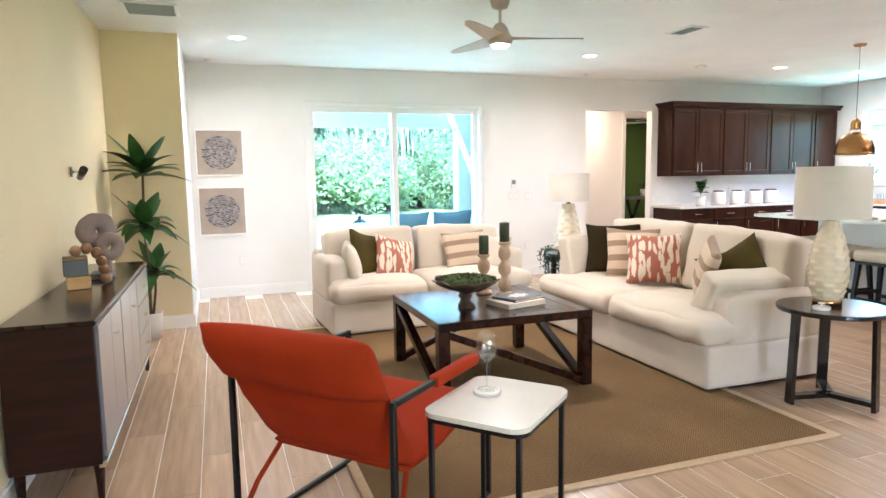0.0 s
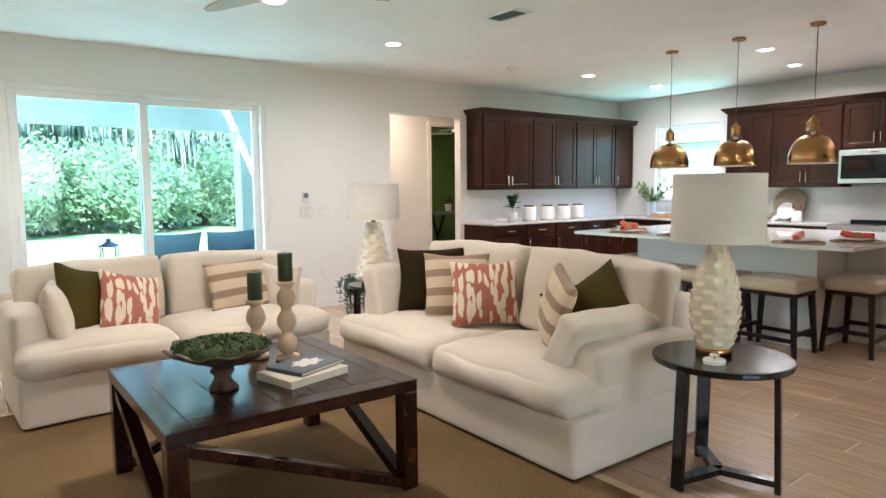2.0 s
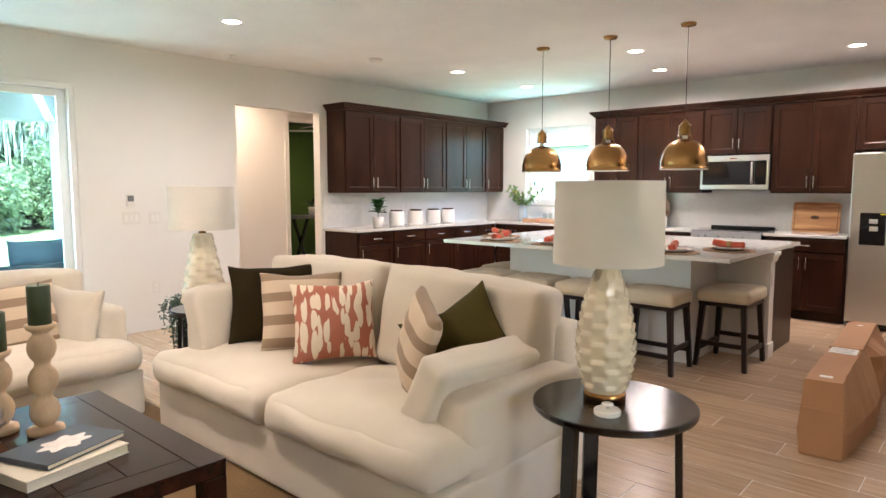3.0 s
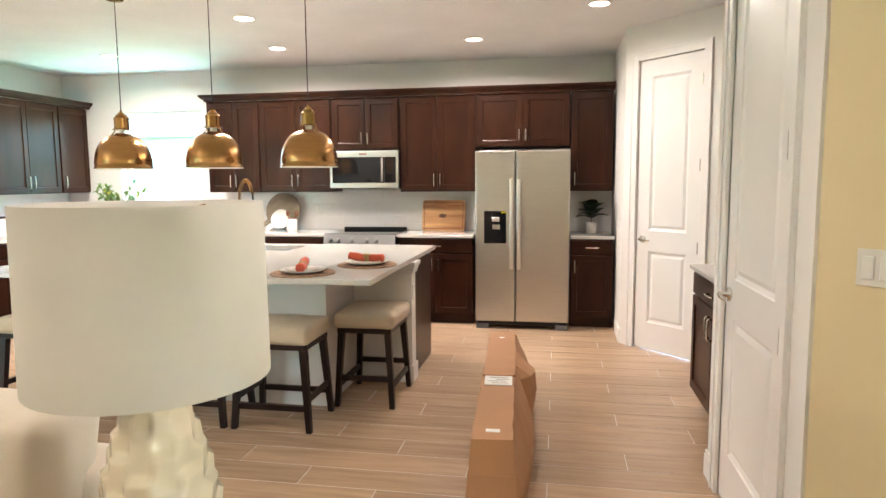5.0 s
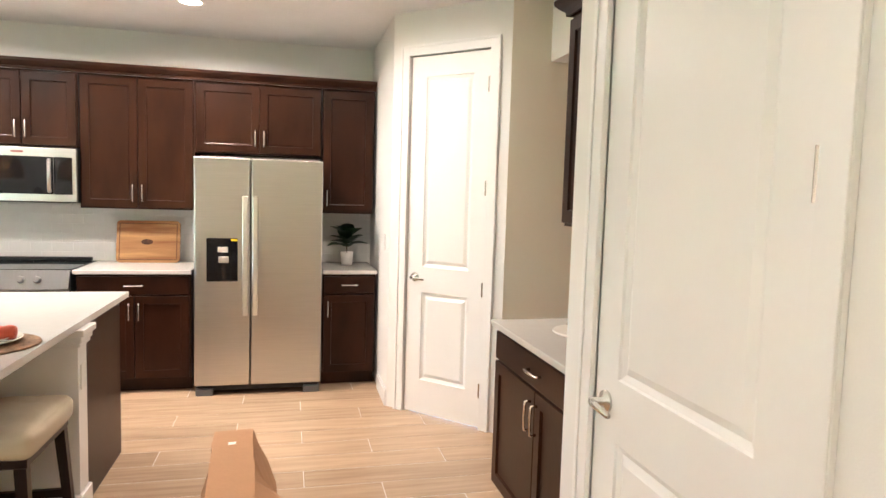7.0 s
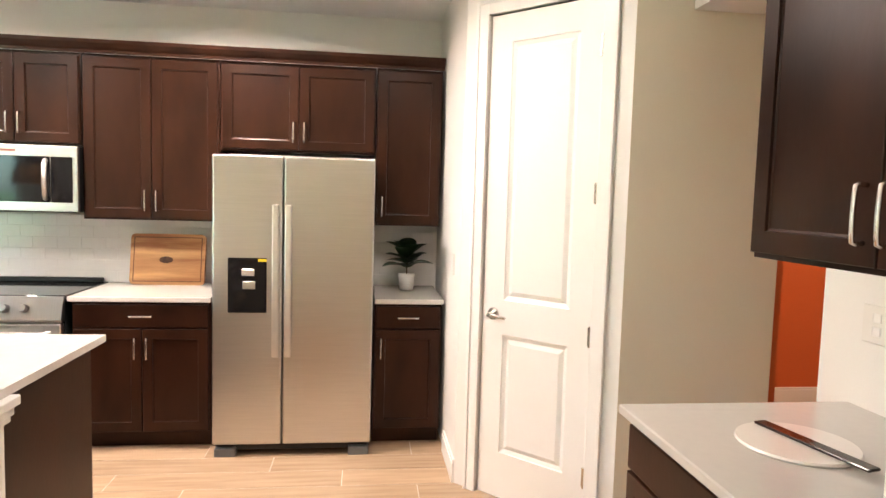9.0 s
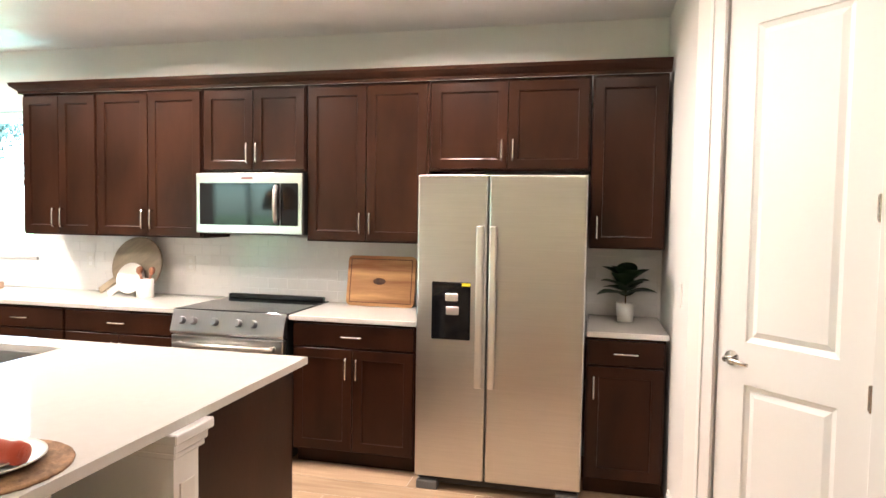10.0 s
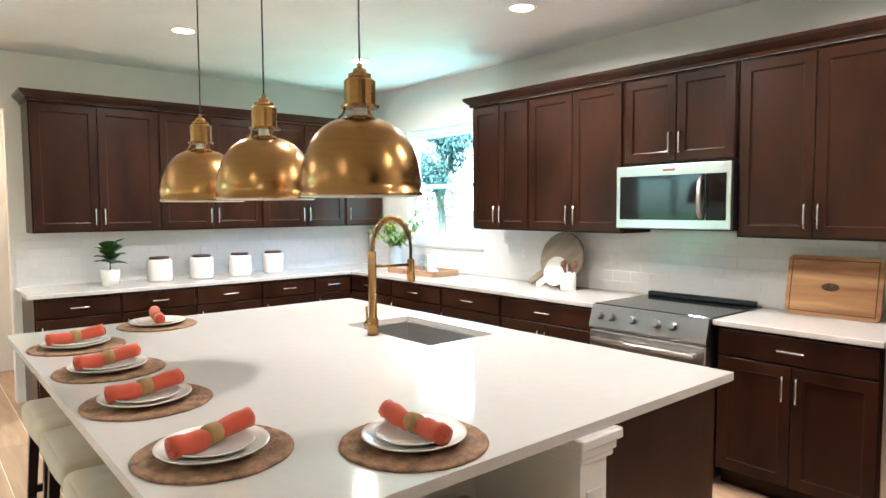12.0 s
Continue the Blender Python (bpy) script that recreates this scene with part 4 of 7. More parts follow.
# ---- coffee table ----
ct = thing("coffee_table", "square dark walnut coffee table with crossed legs on the rug", "coffee table", at=pose(1.31, 3.52, 0))
CW, CL, CH = 1.075, 1.07, 0.518
top = part("tabletop", boxes((0.0, CW, 0.0, CL, CH - 0.055, CH - 0.006), bevel=0.004), M_WALNUT, ct)
for k in range(5):
    x0 = 0.10 + k * 0.175
    part("plank", boxes((x0 + 0.0012, x0 + 0.1738, 0.10, CL - 0.10, CH - 0.01, CH), bevel=0.0015), M_WALNUT, top)
for r in ((0.0, 0.0988, 0.0, CL), (CW - 0.0988, CW, 0.0, CL), (0.1002, CW - 0.1002, 0.0, 0.0988), (0.1002, CW - 0.1002, CL - 0.0988, CL)):
    part("plank", boxes((*r, CH - 0.01, CH), bevel=0.002), M_WALNUT, top)
for x in (0.0, CW - 0.075):
    for y in (0.0, CL - 0.075):
        part("leg", boxes((x, x + 0.075, y, y + 0.075, 0.01, CH - 0.055), bevel=0.004), M_WALNUT, ct)
for a, b in (((0.0375, CL - 0.06, 0.44), (0.0375, 0.06, 0.04)), ((CW - 0.0375, CL - 0.06, 0.44), (CW - 0.0375, 0.06, 0.04)),
             ((0.06, 0.0375, 0.44), (CW - 0.06, 0.0375, 0.04)), ((CW - 0.06, CL - 0.0375, 0.44), (0.06, CL - 0.0375, 0.04))):
    part("brace", beam(a, b, 0.045, 0.06, up=(1, 0, 0) if abs(a[0] - b[0]) < 0.01 else (0, 1, 0), bevel=0.003), M_WALNUT, ct)

# things on the coffee table
TZ = 0.5185
bw = thing("moss_bowl", "carved dark wooden pedestal bowl filled with green moss", "bowl", at=pose(1.65, 3.93, TZ))
bm = lathe([(0.062, 0), (0.066, 0.012), (0.045, 0.035), (0.036, 0.055), (0.046, 0.075), (0.038, 0.092), (0.05, 0.105), (0.11, 0.128), (0.185, 0.158), (0.228, 0.186), (0.222, 0.190), (0.18, 0.168), (0.10, 0.150), (0.0, 0.145)], 36)
for v in bm.verts:
    a = math.atan2(v.co.y, v.co.x)
    if v.co.z > 0.12:
        k = 1 + 0.045 * math.sin(9 * a) + 0.03 * noise.noise(v.co * 9)
        v.co.x *= k
        v.co.y *= k
        v.co.z += 0.010 * math.sin(9 * a + 0.7) + 0.02 * noise.noise(v.co * 6)
    else:
        v.co += Vector((noise.noise(v.co * 18), noise.noise(v.co * 18 + Vector((5, 0, 0))), 0)) * 0.016
M_CARVED = mat("carved_brown_wood", (0.085, 0.043, 0.022), 0.5, var=0.2, scale=9, bump=0.4, bscale=60, stretch=(1, 1, 3))
part("bowl", bm, M_CARVED, bw, smooth=True)


def clump(n, rx, ry, rz, size, seed):
    """Many small leaves scattered over a mound."""
    rnd = random.Random(seed)
    bm = bmesh.new()
    for _ in range(n):
        a, b = rnd.uniform(0, 2 * math.pi), math.sqrt(rnd.random())
        p = Vector((rx * b * math.cos(a), ry * b * math.sin(a), rz * (1 - b * b) * rnd.uniform(0.7, 1.1)))
        d = Vector((rnd.uniform(-1, 1), rnd.uniform(-1, 1), rnd.uniform(0.3, 1.5))).normalized() * size * rnd.uniform(0.6, 1.4)
        s = d.cross(Vector((rnd.uniform(-1, 1), rnd.uniform(-1, 1), rnd.uniform(-1, 1)))).normalized() * size * 0.4
        bm.faces.new([bm.verts.new(c) for c in (p - s, p + s, p + d + s * 0.3, p + d - s * 0.3)])
    return bm


M_MOSSG = mat("green_moss", (0.045, 0.075, 0.014), 0.95, var=0.2, scale=22, bump=0.6, bscale=120)
mm = lathe([(0.205, 0.168), (0.195, 0.188), (0.15, 0.205), (0.08, 0.213), (0.0, 0.215)], 28)
for v in mm.verts:
    v.co.z += 0.016 * noise.noise(v.co * 30)
part("moss", mm, M_MOSSG, bw, "dried green moss", True)
part("moss", clump(1500, 0.20, 0.20, 0.03, 0.016, 5), M_MOSSG, bw, at=pose(0, 0, 0.182))["kind"] = "stuff"


def candle_holder(label, n_balls, at, total):
    c = thing("candle_holder", label, "candle holder", "candle holders", at)
    prof, z = [(0.058, 0.0), (0.060, 0.01), (0.058, 0.022)], 0.022
    step = (total - 0.05) / n_balls
    for k in range(n_balls):
        R = 0.050 - 0.0015 * k
        for j in range(1, 10):
            a = -math.pi / 2 + math.pi * j / 10
            prof.append((max(0.026, R * math.cos(a)), z + step / 2 + step / 2 * math.sin(a)))
        z += step
    prof += [(0.030, z), (0.046, z + 0.012), (0.050, z + 0.028), (0.0, z + 0.0275)]
    part("stand", lathe(prof, 24), M_PALEWOOD, c, smooth=True)
    part("candle", lathe([(0.037, z + 0.028), (0.037, z + 0.165), (0.033, z + 0.168), (0.0, z + 0.163)], 24), M_CANDLE, c, "dark green pillar candle", True)
    part("wick", tube([(0, 0, z + 0.162), (0.002, 0, z + 0.178)], 0.0015, 6), M_BLACKPL, c)
    return c


candle_holder("short turned pale wood candle holder with green candle", 2, pose(1.955, 4.335, TZ), 0.30)
candle_holder("tall turned pale wood candle holder with green candle", 3, pose(2.065, 4.205, TZ), 0.40)
BK = mat("cream_book_pages", (0.70, 0.63, 0.51), 0.8, var=0.05, scale=4, stretch=(1, 1, 60))


def book(name, label, w, d, h, at, cover):
    b = thing(name, label, "book", "books on the coffee table", at)
    part("page_block", boxes((0.004, w - 0.004, 0.004, d - 0.004, 0.003, h - 0.003)), BK, b)
    part("cover", boxes((0, w, 0, d, 0, 0.003), (0, w, 0, d, h - 0.003, h), (0, 0.003, 0, d, 0.003, h - 0.003), bevel=0.0008), cover, b)
    return b


book("book", "thick cream hardback book under the smaller book", 0.33, 0.25, 0.034, pose(1.87, 3.72, TZ, 0, 0, 14), mat("cream_book_cover", (0.60, 0.54, 0.43), 0.6, var=0.04, scale=6))
b2 = book("book", "slate blue hardback book with a white flower picture", 0.29, 0.22, 0.018, pose(1.935, 3.755, TZ + 0.0345, 0, 0, 22), mat("slate_blue_cover", (0.055, 0.066, 0.085), 0.4, var=0.08, scale=6))
fl = bmesh.new()
vs = [fl.verts.new(((0.078 + 0.014 * math.sin(7 * a)) * math.cos(a) + 0.15, (0.052 + 0.010 * math.sin(7 * a)) * math.sin(a) + 0.11, 0.0184)) for a in [2 * math.pi * k / 42 for k in range(42)]]
fl.faces.new(vs)
part("cover_picture", fl, mat("white_flower_print", (0.68, 0.63, 0.58), 0.5, var=0.08, scale=30), b2, "white flower picture")


# ---- lamps and side tables ----
def carved_lamp(label, at, H, R, rows, shade_r, shade_h, gap, taper=0.0):
    """Ceramic lamp with rows of scooped facets; base at z = 0."""
    L = thing("table_lamp", label, "lamp", "table lamps", at)
    cols = 10 if taper else 12
    n, m = cols * 6, rows * 8
    bm = bmesh.new()
    rings = []
    for j in range(m + 1):
        v = j / m
        if taper:
            prof = R * (1 - 0.60 * v) * min(1, 0.86 + v * 3)
        else:
            prof = R * (0.70 + 0.30 * math.sin(math.pi / 2 * v / 0.36)) if v < 0.36 else R * (1 - 0.62 * ((v - 0.36) / 0.64) ** 1.8)
        ring = []
        row = v * rows
        for i in range(n):
            col = i / n * cols
            cu = col % 1.0 - 0.5
            cv = (row + 0.5 * (int(col) % 2)) % 1.0
            if taper:
                lift = 0.17 * (1 - cv) * (1 - 2.2 * cu * cu)
            else:
                lift = 0.13 * cv ** 1.4 - 0.07 * (1 - 4 * cu * cu) * (1 - cv)
            k = prof * (0.95 + lift * (1 if 0.02 < v < 0.98 else 0))
            a = 2 * math.pi * i / n
            ring.append(bm.verts.new((k * math.cos(a), k * math.sin(a), 0.035 + (H - 0.035) * v)))
        rings.append(ring)
    for a, b in zip(rings, rings[1:]):
        for i in range(n):
            bm.faces.new((a[i], a[(i + 1) % n], b[(i + 1) % n], b[i]))
    bm.faces.new(rings[0][::-1])
    bm.faces.new(rings[-1])
    part("lamp_body", bm, M_CERAMIC, L, "cream carved ceramic body", True)
    r0 = R * 0.72
    part("foot", lathe([(r0, 0), (r0, 0.03), (r0 * 0.96, 0.036), (0.0, 0.036)], 32), M_BRASS, L, "brass foot ring", True)
    part("neck", lathe([(0.022, H), (0.024, H + 0.012), (0.010, H + 0.016), (0.010, H + gap + 0.05), (0.0, H + gap + 0.052)], 16), M_BRASS, L, "brass neck", True)
    z0 = H + gap
    sh = part("shade", lathe([(shade_r, z0), (shade_r * 0.985, z0 + shade_h), (shade_r * 0.985 - 0.004, z0 + shade_h), (shade_r - 0.004, z0), (shade_r, z0)], 48, cap=False), M_SHADE, L, "white linen drum shade", True)
    sp = bmesh.new()
    for k in range(3):
        a = 2 * math.pi * k / 3
        tube([(0, 0, z0 + shade_h - 0.03), ((shade_r * 0.98 - 0.003) * math.cos(a), (shade_r * 0.98 - 0.003) * math.sin(a), z0 + shade_h - 0.01)], 0.002, 6, start=sp)
    part("shade_spider", sp, M_BRASS, sh)
    part("bulb", lathe([(0.012, z0 + 0.05), (0.03, z0 + 0.09), (0.032, z0 + 0.11), (0.02, z0 + 0.135), (0.0, z0 + 0.14)], 16), M_WHITEIN, L, "white bulb", True)
    return L


ETX, ETY, ETZ = 3.55, 2.735, 0.592
et = thing("side_table", "round black wooden side table on three curved legs", "side table", at=pose(ETX, ETY, 0))
M_BLKWOOD = mat("black_stained_oak", (0.006, 0.0045, 0.004), 0.14, var=0.2, scale=3, bump=0.15, bscale=60, stretch=(6, 1, 1), coat=0.3, rvar=0.05)
part("tabletop", lathe([(0.0, ETZ - 0.028), (0.302, ETZ - 0.028), (0.306, ETZ - 0.02), (0.306, ETZ - 0.004), (0.302, ETZ), (0.0, ETZ)], 56, cap=False), M_BLKWOOD, et)
for k in range(3):
    a = radians(-72 + 120 * k)
    dx, dy = math.cos(a), math.sin(a)
    lg = beam((dx * 0.235, dy * 0.235, ETZ - 0.029), (dx * 0.255, dy * 0.255, 0.0), 0.062, 0.026, up=(dx, dy, 0), bevel=0.003)
    part("leg", lg, M_BLKWOOD, et)
    part("stretcher", beam((dx * 0.015, dy * 0.015, 0.045), (dx * 0.25, dy * 0.25, 0.045), 0.055, 0.028), M_BLKWOOD, et)
carved_lamp("cream carved ceramic table lamp with white drum shade", pose(ETX, ETY + 0.04, ETZ + 0.0005), 0.508, 0.111, 7, 0.203, 0.307, 0.018)
co = thing("coaster", "round white marble coaster on the side table", "coaster", at=pose(3.40, 2.685, ETZ + 0.0005))
part("disc", lathe([(0.046, 0), (0.048, 0.004), (0.048, 0.016), (0.045, 0.019), (0.0, 0.019)], 28), M_MARBLE, co, smooth=False)
part("knob", lathe([(0.006, 0.019), (0.005, 0.03), (0.022, 0.036), (0.02, 0.04), (0.0, 0.04)], 16), M_MARBLE, co, smooth=True)
# second lamp on a hidden round table between the sofas
t2 = thing("side_table", "small black side table between the two sofas", "side table", at=pose(3.435, 5.64, 0))
part("tabletop", lathe([(0.0, 0.582), (0.21, 0.582), (0.212, 0.60), (0.208, 0.606), (0.0, 0.606)], 40, cap=False), M_BLKWOOD, t2)
for k in range(3):
    a = radians(30 + 120 * k)
    part("leg", beam((math.cos(a) * 0.15, math.sin(a) * 0.15, 0.581), (math.cos(a) * 0.17, math.sin(a) * 0.17, 0), 0.04, 0.025, up=(math.cos(a), math.sin(a), 0)), M_BLKWOOD, t2)
carved_lamp("white carved ceramic tree-shaped table lamp with drum shade", pose(3.435, 5.63, 0.607), 0.497, 0.148, 6, 0.208, 0.278, 0.028, taper=1)
ps = thing("plant_stand", "black pedestal with a trailing green plant", "plant stand", at=pose(3.52, 6.07, 0))
part("pedestal", lathe([(0.10, 0), (0.10, 0.015), (0.03, 0.03), (0.03, 0.44), (0.06, 0.47), (0.11, 0.50), (0.11, 0.56), (0.10, 0.56), (0.10, 0.54), (0.0, 0.54)], 24), M_BLACKMET, ps, smooth=True)
tr = bmesh.new()
rnd = random.Random(3)
for k in range(60):
    a, r = rnd.uniform(0, 6.28), rnd.uniform(0.06, 0.15)
    drop = rnd.uniform(0.05, 0.34) if rnd.random() < 0.45 else 0.04
    x, y = r * math.cos(a), r * math.sin(a)
    pts = [(x * 0.4, y * 0.4, 0.55), (x * 0.9, y * 0.9, 0.60), (x * 1.05, y * 1.05, 0.56)] + [(x * 1.08 + rnd.uniform(-.01, .01), y * 1.08, 0.56 - drop * j / 3) for j in (1, 2, 3)]
    tube(pts, 0.003, 4, start=tr)
    for p in pts[1:]:
        for _ in range(5):
            c = Vector(p) + Vector((rnd.uniform(-.02, .02), rnd.uniform(-.02, .02), rnd.uniform(-.04, .03)))
            d = Vector((rnd.uniform(-1, 1), rnd.uniform(-1, 1), rnd.uniform(-1, 0.5))).normalized() * 0.022
            s = d.orthogonal().normalized() * 0.008
            tr.faces.new([tr.verts.new(q) for q in (c, c + d * 0.5 + s, c + d, c + d * 0.5 - s)])
part("trailing_plant", tr, M_DKLEAF, ps, "trailing green plant")

# ---- lounge chair ----
ch = thing("lounge_chair", "coral sling lounge chair with black metal frame", "armchair", at=pose(0.105, 2.482, 0, 0, 0, -48.3))
WC, LC, AH = 0.745, 0.74, 0.665
for nm, x in (("side_frame", 0.0), ("side_frame", WC)):
    sf = part(nm, boxes((x - 0.011, x + 0.011, -0.011, 0.011, 0.0, AH), (x - 0.011, x + 0.011, LC - 0.011, LC + 0.011, 0.0, AH), (x - 0.011, x + 0.011, 0.011, LC - 0.011, 0.0, 0.022),
                        (x - 0.011, x + 0.011, 0.011, LC - 0.011, AH - 0.022, AH), bevel=0.003), M_BLACKMET, ch)
    part("arm_pad", boxes((x - 0.022, x + 0.022, 0.27, LC - 0.12, AH - 0.034, AH + 0.012), bevel=0.012, seg=2), M_CORAL, sf, "coral wrapped arm pad", True)
for y, z in ((0.03, AH - 0.045), (LC - 0.06, 0.39), (0.24, 0.011)):
    part("crossbar", boxes((0.011, WC - 0.011, y - 0.010, y + 0.010, z - 0.010, z + 0.010), bevel=0.003), M_BLACKMET, ch)


def sling(profile, half, thick, seed):
    """A padded panel swept along a (y, z) line, with its half width at each point."""
    bm = bmesh.new()
    n = 16
    P = [Vector((0, y, z)) for y, z in profile]
    up, lo = [], []
    for i, p in enumerate(P):
        d = (P[min(i + 1, len(P) - 1)] - P[max(i - 1, 0)]).normalized()
        nn = Vector((0, -d.z, d.y))
        f = min(1.0, i / 1.5, (len(P) - 1 - i) / 1.5) if 0 < i < len(P) - 1 else 0.0
        ru, rl = [], []
        for k in range(n + 1):
            u = math.sin((k / n - 0.5) * math.pi)
            e = (1 - abs(u) ** 5) ** 0.5 * (0.25 + 0.75 * f)
            c = p + Vector((u * half[i], 0, 0)) + Vector((0, noise.noise(Vector((u * 3, i * 0.4, seed))) * 0.006, 0))
            ru.append(bm.verts.new(c + nn * thick / 2 * e))
            rl.append(bm.verts.new(c - nn * thick / 2 * e))
        up.append(ru)
        lo.append(rl)
    for i in range(len(P) - 1):
        for k in range(n):
            bm.faces.new((up[i][k], up[i][k + 1], up[i + 1][k + 1], up[i + 1][k]))
            bm.faces.new((lo[i][k], lo[i + 1][k], lo[i + 1][k + 1], lo[i][k + 1]))
        bm.faces.new((up[i][0], up[i + 1][0], lo[i + 1][0], lo[i][0]))
        bm.faces.new((up[i][n], lo[i][n], lo[i + 1][n], up[i + 1][n]))
    for e in (0, -1):
        for k in range(n):
            bm.faces.new((up[e][k], lo[e][k], lo[e][k + 1], up[e][k + 1]))
    bmesh.ops.remove_doubles(bm, verts=bm.verts[:], dist=0.0005)
    return bm


def lerp_path(pts, n):
    out = []
    for a, b in zip(pts, pts[1:]):
        out += [(a[0] + (b[0] - a[0]) * k / n, a[1] + (b[1] - a[1]) * k / n) for k in range(n)]
    return out + [pts[-1]]


bp = lerp_path([(-0.13, 0.885), (-0.085, 0.79), (-0.01, 0.675)], 4)
part("head_cushion", sling(bp, [0.380 - 0.015 * k / len(bp) for k in range(len(bp))], 0.16, 1.0), M_CORAL, ch, smooth=True, at=pose(WC / 2, 0, 0))
bp = lerp_path([(-0.005, 0.68), (0.09, 0.52), (0.185, 0.36)], 4)
part("back_cushion", sling(bp, [0.365 - 0.045 * k / len(bp) for k in range(len(bp))], 0.125, 2.0), M_CORAL, ch, smooth=True, at=pose(WC / 2, 0, 0))
bp = lerp_path([(0.165, 0.345), (0.40, 0.37), (0.64, 0.425), (0.75, 0.435)], 4)
part("seat_cushion", sling(bp, [0.325 + 0.02 * k / len(bp) for k in range(len(bp))], 0.115, 3.0), M_CORAL, ch, smooth=True, at=pose(WC / 2, 0, 0))
for x, s in ((0.012, 0.07), (WC - 0.012, WC - 0.07)):
    part("strap", tube([(s, 0.185, 0.335), ((x * 2 + s) / 3, 0.08, 0.20), (x, 0.006, 0.075)], [0.011, 0.010, 0.012], 8), M_CORAL, ch, "coral fabric strap", True)

# ---- marble side table and glass ----
mt = thing("side_table", "small white marble side table on black metal legs", "side table", at=pose(1.012, 1.985, 0, 0, 0, 41))
MX, MY, MZ = 0.235, 0.195, 0.60


def round_rect(hx, hy, r, z0, z1, n=8):
    bm = bmesh.new()
    pts = []
    for cx, cy, a0 in ((hx - r, hy - r, 0), (-hx + r, hy - r, 90), (-hx + r, -hy + r, 180), (hx - r, -hy + r, 270)):
        pts += [(cx + r * math.cos(radians(a0 + 90 * k / n)), cy + r * math.sin(radians(a0 + 90 * k / n))) for k in range(n + 1)]
    lo = [bm.verts.new((x, y, z0)) for x, y in pts]
    hi = [bm.verts.new((x, y, z1)) for x, y in pts]
    bm.faces.new(lo[::-1])
    bm.faces.new(hi)
    for k in range(len(pts)):
        j = (k + 1) % len(pts)
        bm.faces.new((lo[k], lo[j], hi[j], hi[k]))
    return bm


part("tabletop", round_rect(MX, MY, 0.06, MZ - 0.018, MZ), M_MARBLE, mt)
part("rim", round_rect(MX - 0.004, MY - 0.004, 0.056, MZ - 0.034, MZ - 0.018), M_BLACKMET, mt, "black metal rim")
for x, y in ((MX - 0.03, MY - 0.03), (-MX + 0.03, -MY + 0.03), (MX - 0.03, -MY + 0.03), (-MX + 0.03, MY - 0.03)):
    part("leg", boxes((x - 0.009, x + 0.009, y - 0.009, y + 0.009, 0.02, MZ - 0.034), bevel=0.002), M_BLACKMET, mt)
part("base_frame", boxes((-MX + 0.02, MX - 0.02, -MY + 0.021, -MY + 0.039, 0.0, 0.02), (-MX + 0.02, MX - 0.02, MY - 0.039, MY - 0.021, 0.0, 0.02), (-MX + 0.021, -MX + 0.039, -MY + 0.04, MY - 0.04, 0.0, 0.02)), M_BLACKMET, mt)
cs = solid("coaster", lathe([(0.05, 0), (0.052, 0.003), (0.052, 0.012), (0.049, 0.015), (0.0, 0.015)], 28), M_MARBLE, "round white marble coaster under the wine glass", "coaster", at=pose(1.0, 2.065, MZ + 0.0005))
M_CRYSTAL = glass_mat("clear_crystal", (0.96, 0.97, 0.97), 0.13)
wg = solid("wine_glass", lathe([(0.0, 0.0), (0.036, 0.0), (0.036, 0.002), (0.006, 0.006), (0.0038, 0.02), (0.0038, 0.095), (0.012, 0.104), (0.034, 0.125), (0.041, 0.152), (0.037, 0.19), (0.031, 0.215), (0.0302, 0.215), (0.0362, 0.19), (0.0400, 0.152), (0.033, 0.127), (0.010, 0.108), (0.0, 0.106)], 28, cap=False),
      M_CRYSTAL, "empty clear wine glass standing on a coaster", "wine glass", at=pose(1.0, 2.065, MZ + 0.0158), smooth=True)
wg.visible_shadow = False

# ---- sideboard and its things ----
sb = thing("sideboard", "dark walnut sideboard with glossy doors and drawers, blue-grey for mirrored daylight", "sideboard", at=pose(-0.43, 2.97, 0))
SL, SD, SH = 2.12, 0.37, 0.815
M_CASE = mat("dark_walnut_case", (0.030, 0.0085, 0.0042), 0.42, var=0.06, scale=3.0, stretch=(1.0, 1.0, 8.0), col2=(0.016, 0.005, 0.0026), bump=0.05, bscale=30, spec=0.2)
# front base raised to blue-grey to carry part of the mirrored daylight
M_SATIN = mat("satin_sheen_tinted_front", (0.17, 0.18, 0.215), 0.30, var=0.05, scale=3, stretch=(5, 0.7, 5), coat=1.0, rvar=0.03, spec=0.9)
part("carcass", boxes((-SD, -0.012, 0, SL, 0.17, SH - 0.02), bevel=0.003), M_CASE, sb)
part("top", boxes((-SD, 0.0, -0.004, SL + 0.004, SH - 0.022, SH), bevel=0.004), M_WALNUT, sb)
part("bottom_rail", boxes((-0.03, 0.006, 0, SL, 0.155, 0.185), bevel=0.003), M_NICKEL, sb, "polished metal base rail")
for x in (-SD + 0.03, -0.035):
    for y in (0.04, SL - 0.04):
        part("leg", lathe([(0.013, 0.0), (0.024, 0.17), (0.0, 0.17)], 12), M_WALNUT, sb, at=pose(x, y, 0))
w3 = SL / 3.0
for k, nm in ((0, "door"), (1, "door")):
    for j in (0, 1):
        y0 = 0.03 + k * w3 + j * (w3 - 0.02) / 2
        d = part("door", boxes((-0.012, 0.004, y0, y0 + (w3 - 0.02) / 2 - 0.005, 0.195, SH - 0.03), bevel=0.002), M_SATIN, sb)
        if j:
            part("pull", joined(boxes((0.004, 0.022, y0 + 0.025, y0 + 0.033, 0.665, 0.673), (0.020, 0.028, y0 + 0.002, y0 + 0.055, 0.663, 0.675), bevel=0.002)), M_NICKEL, d, "small metal pull")
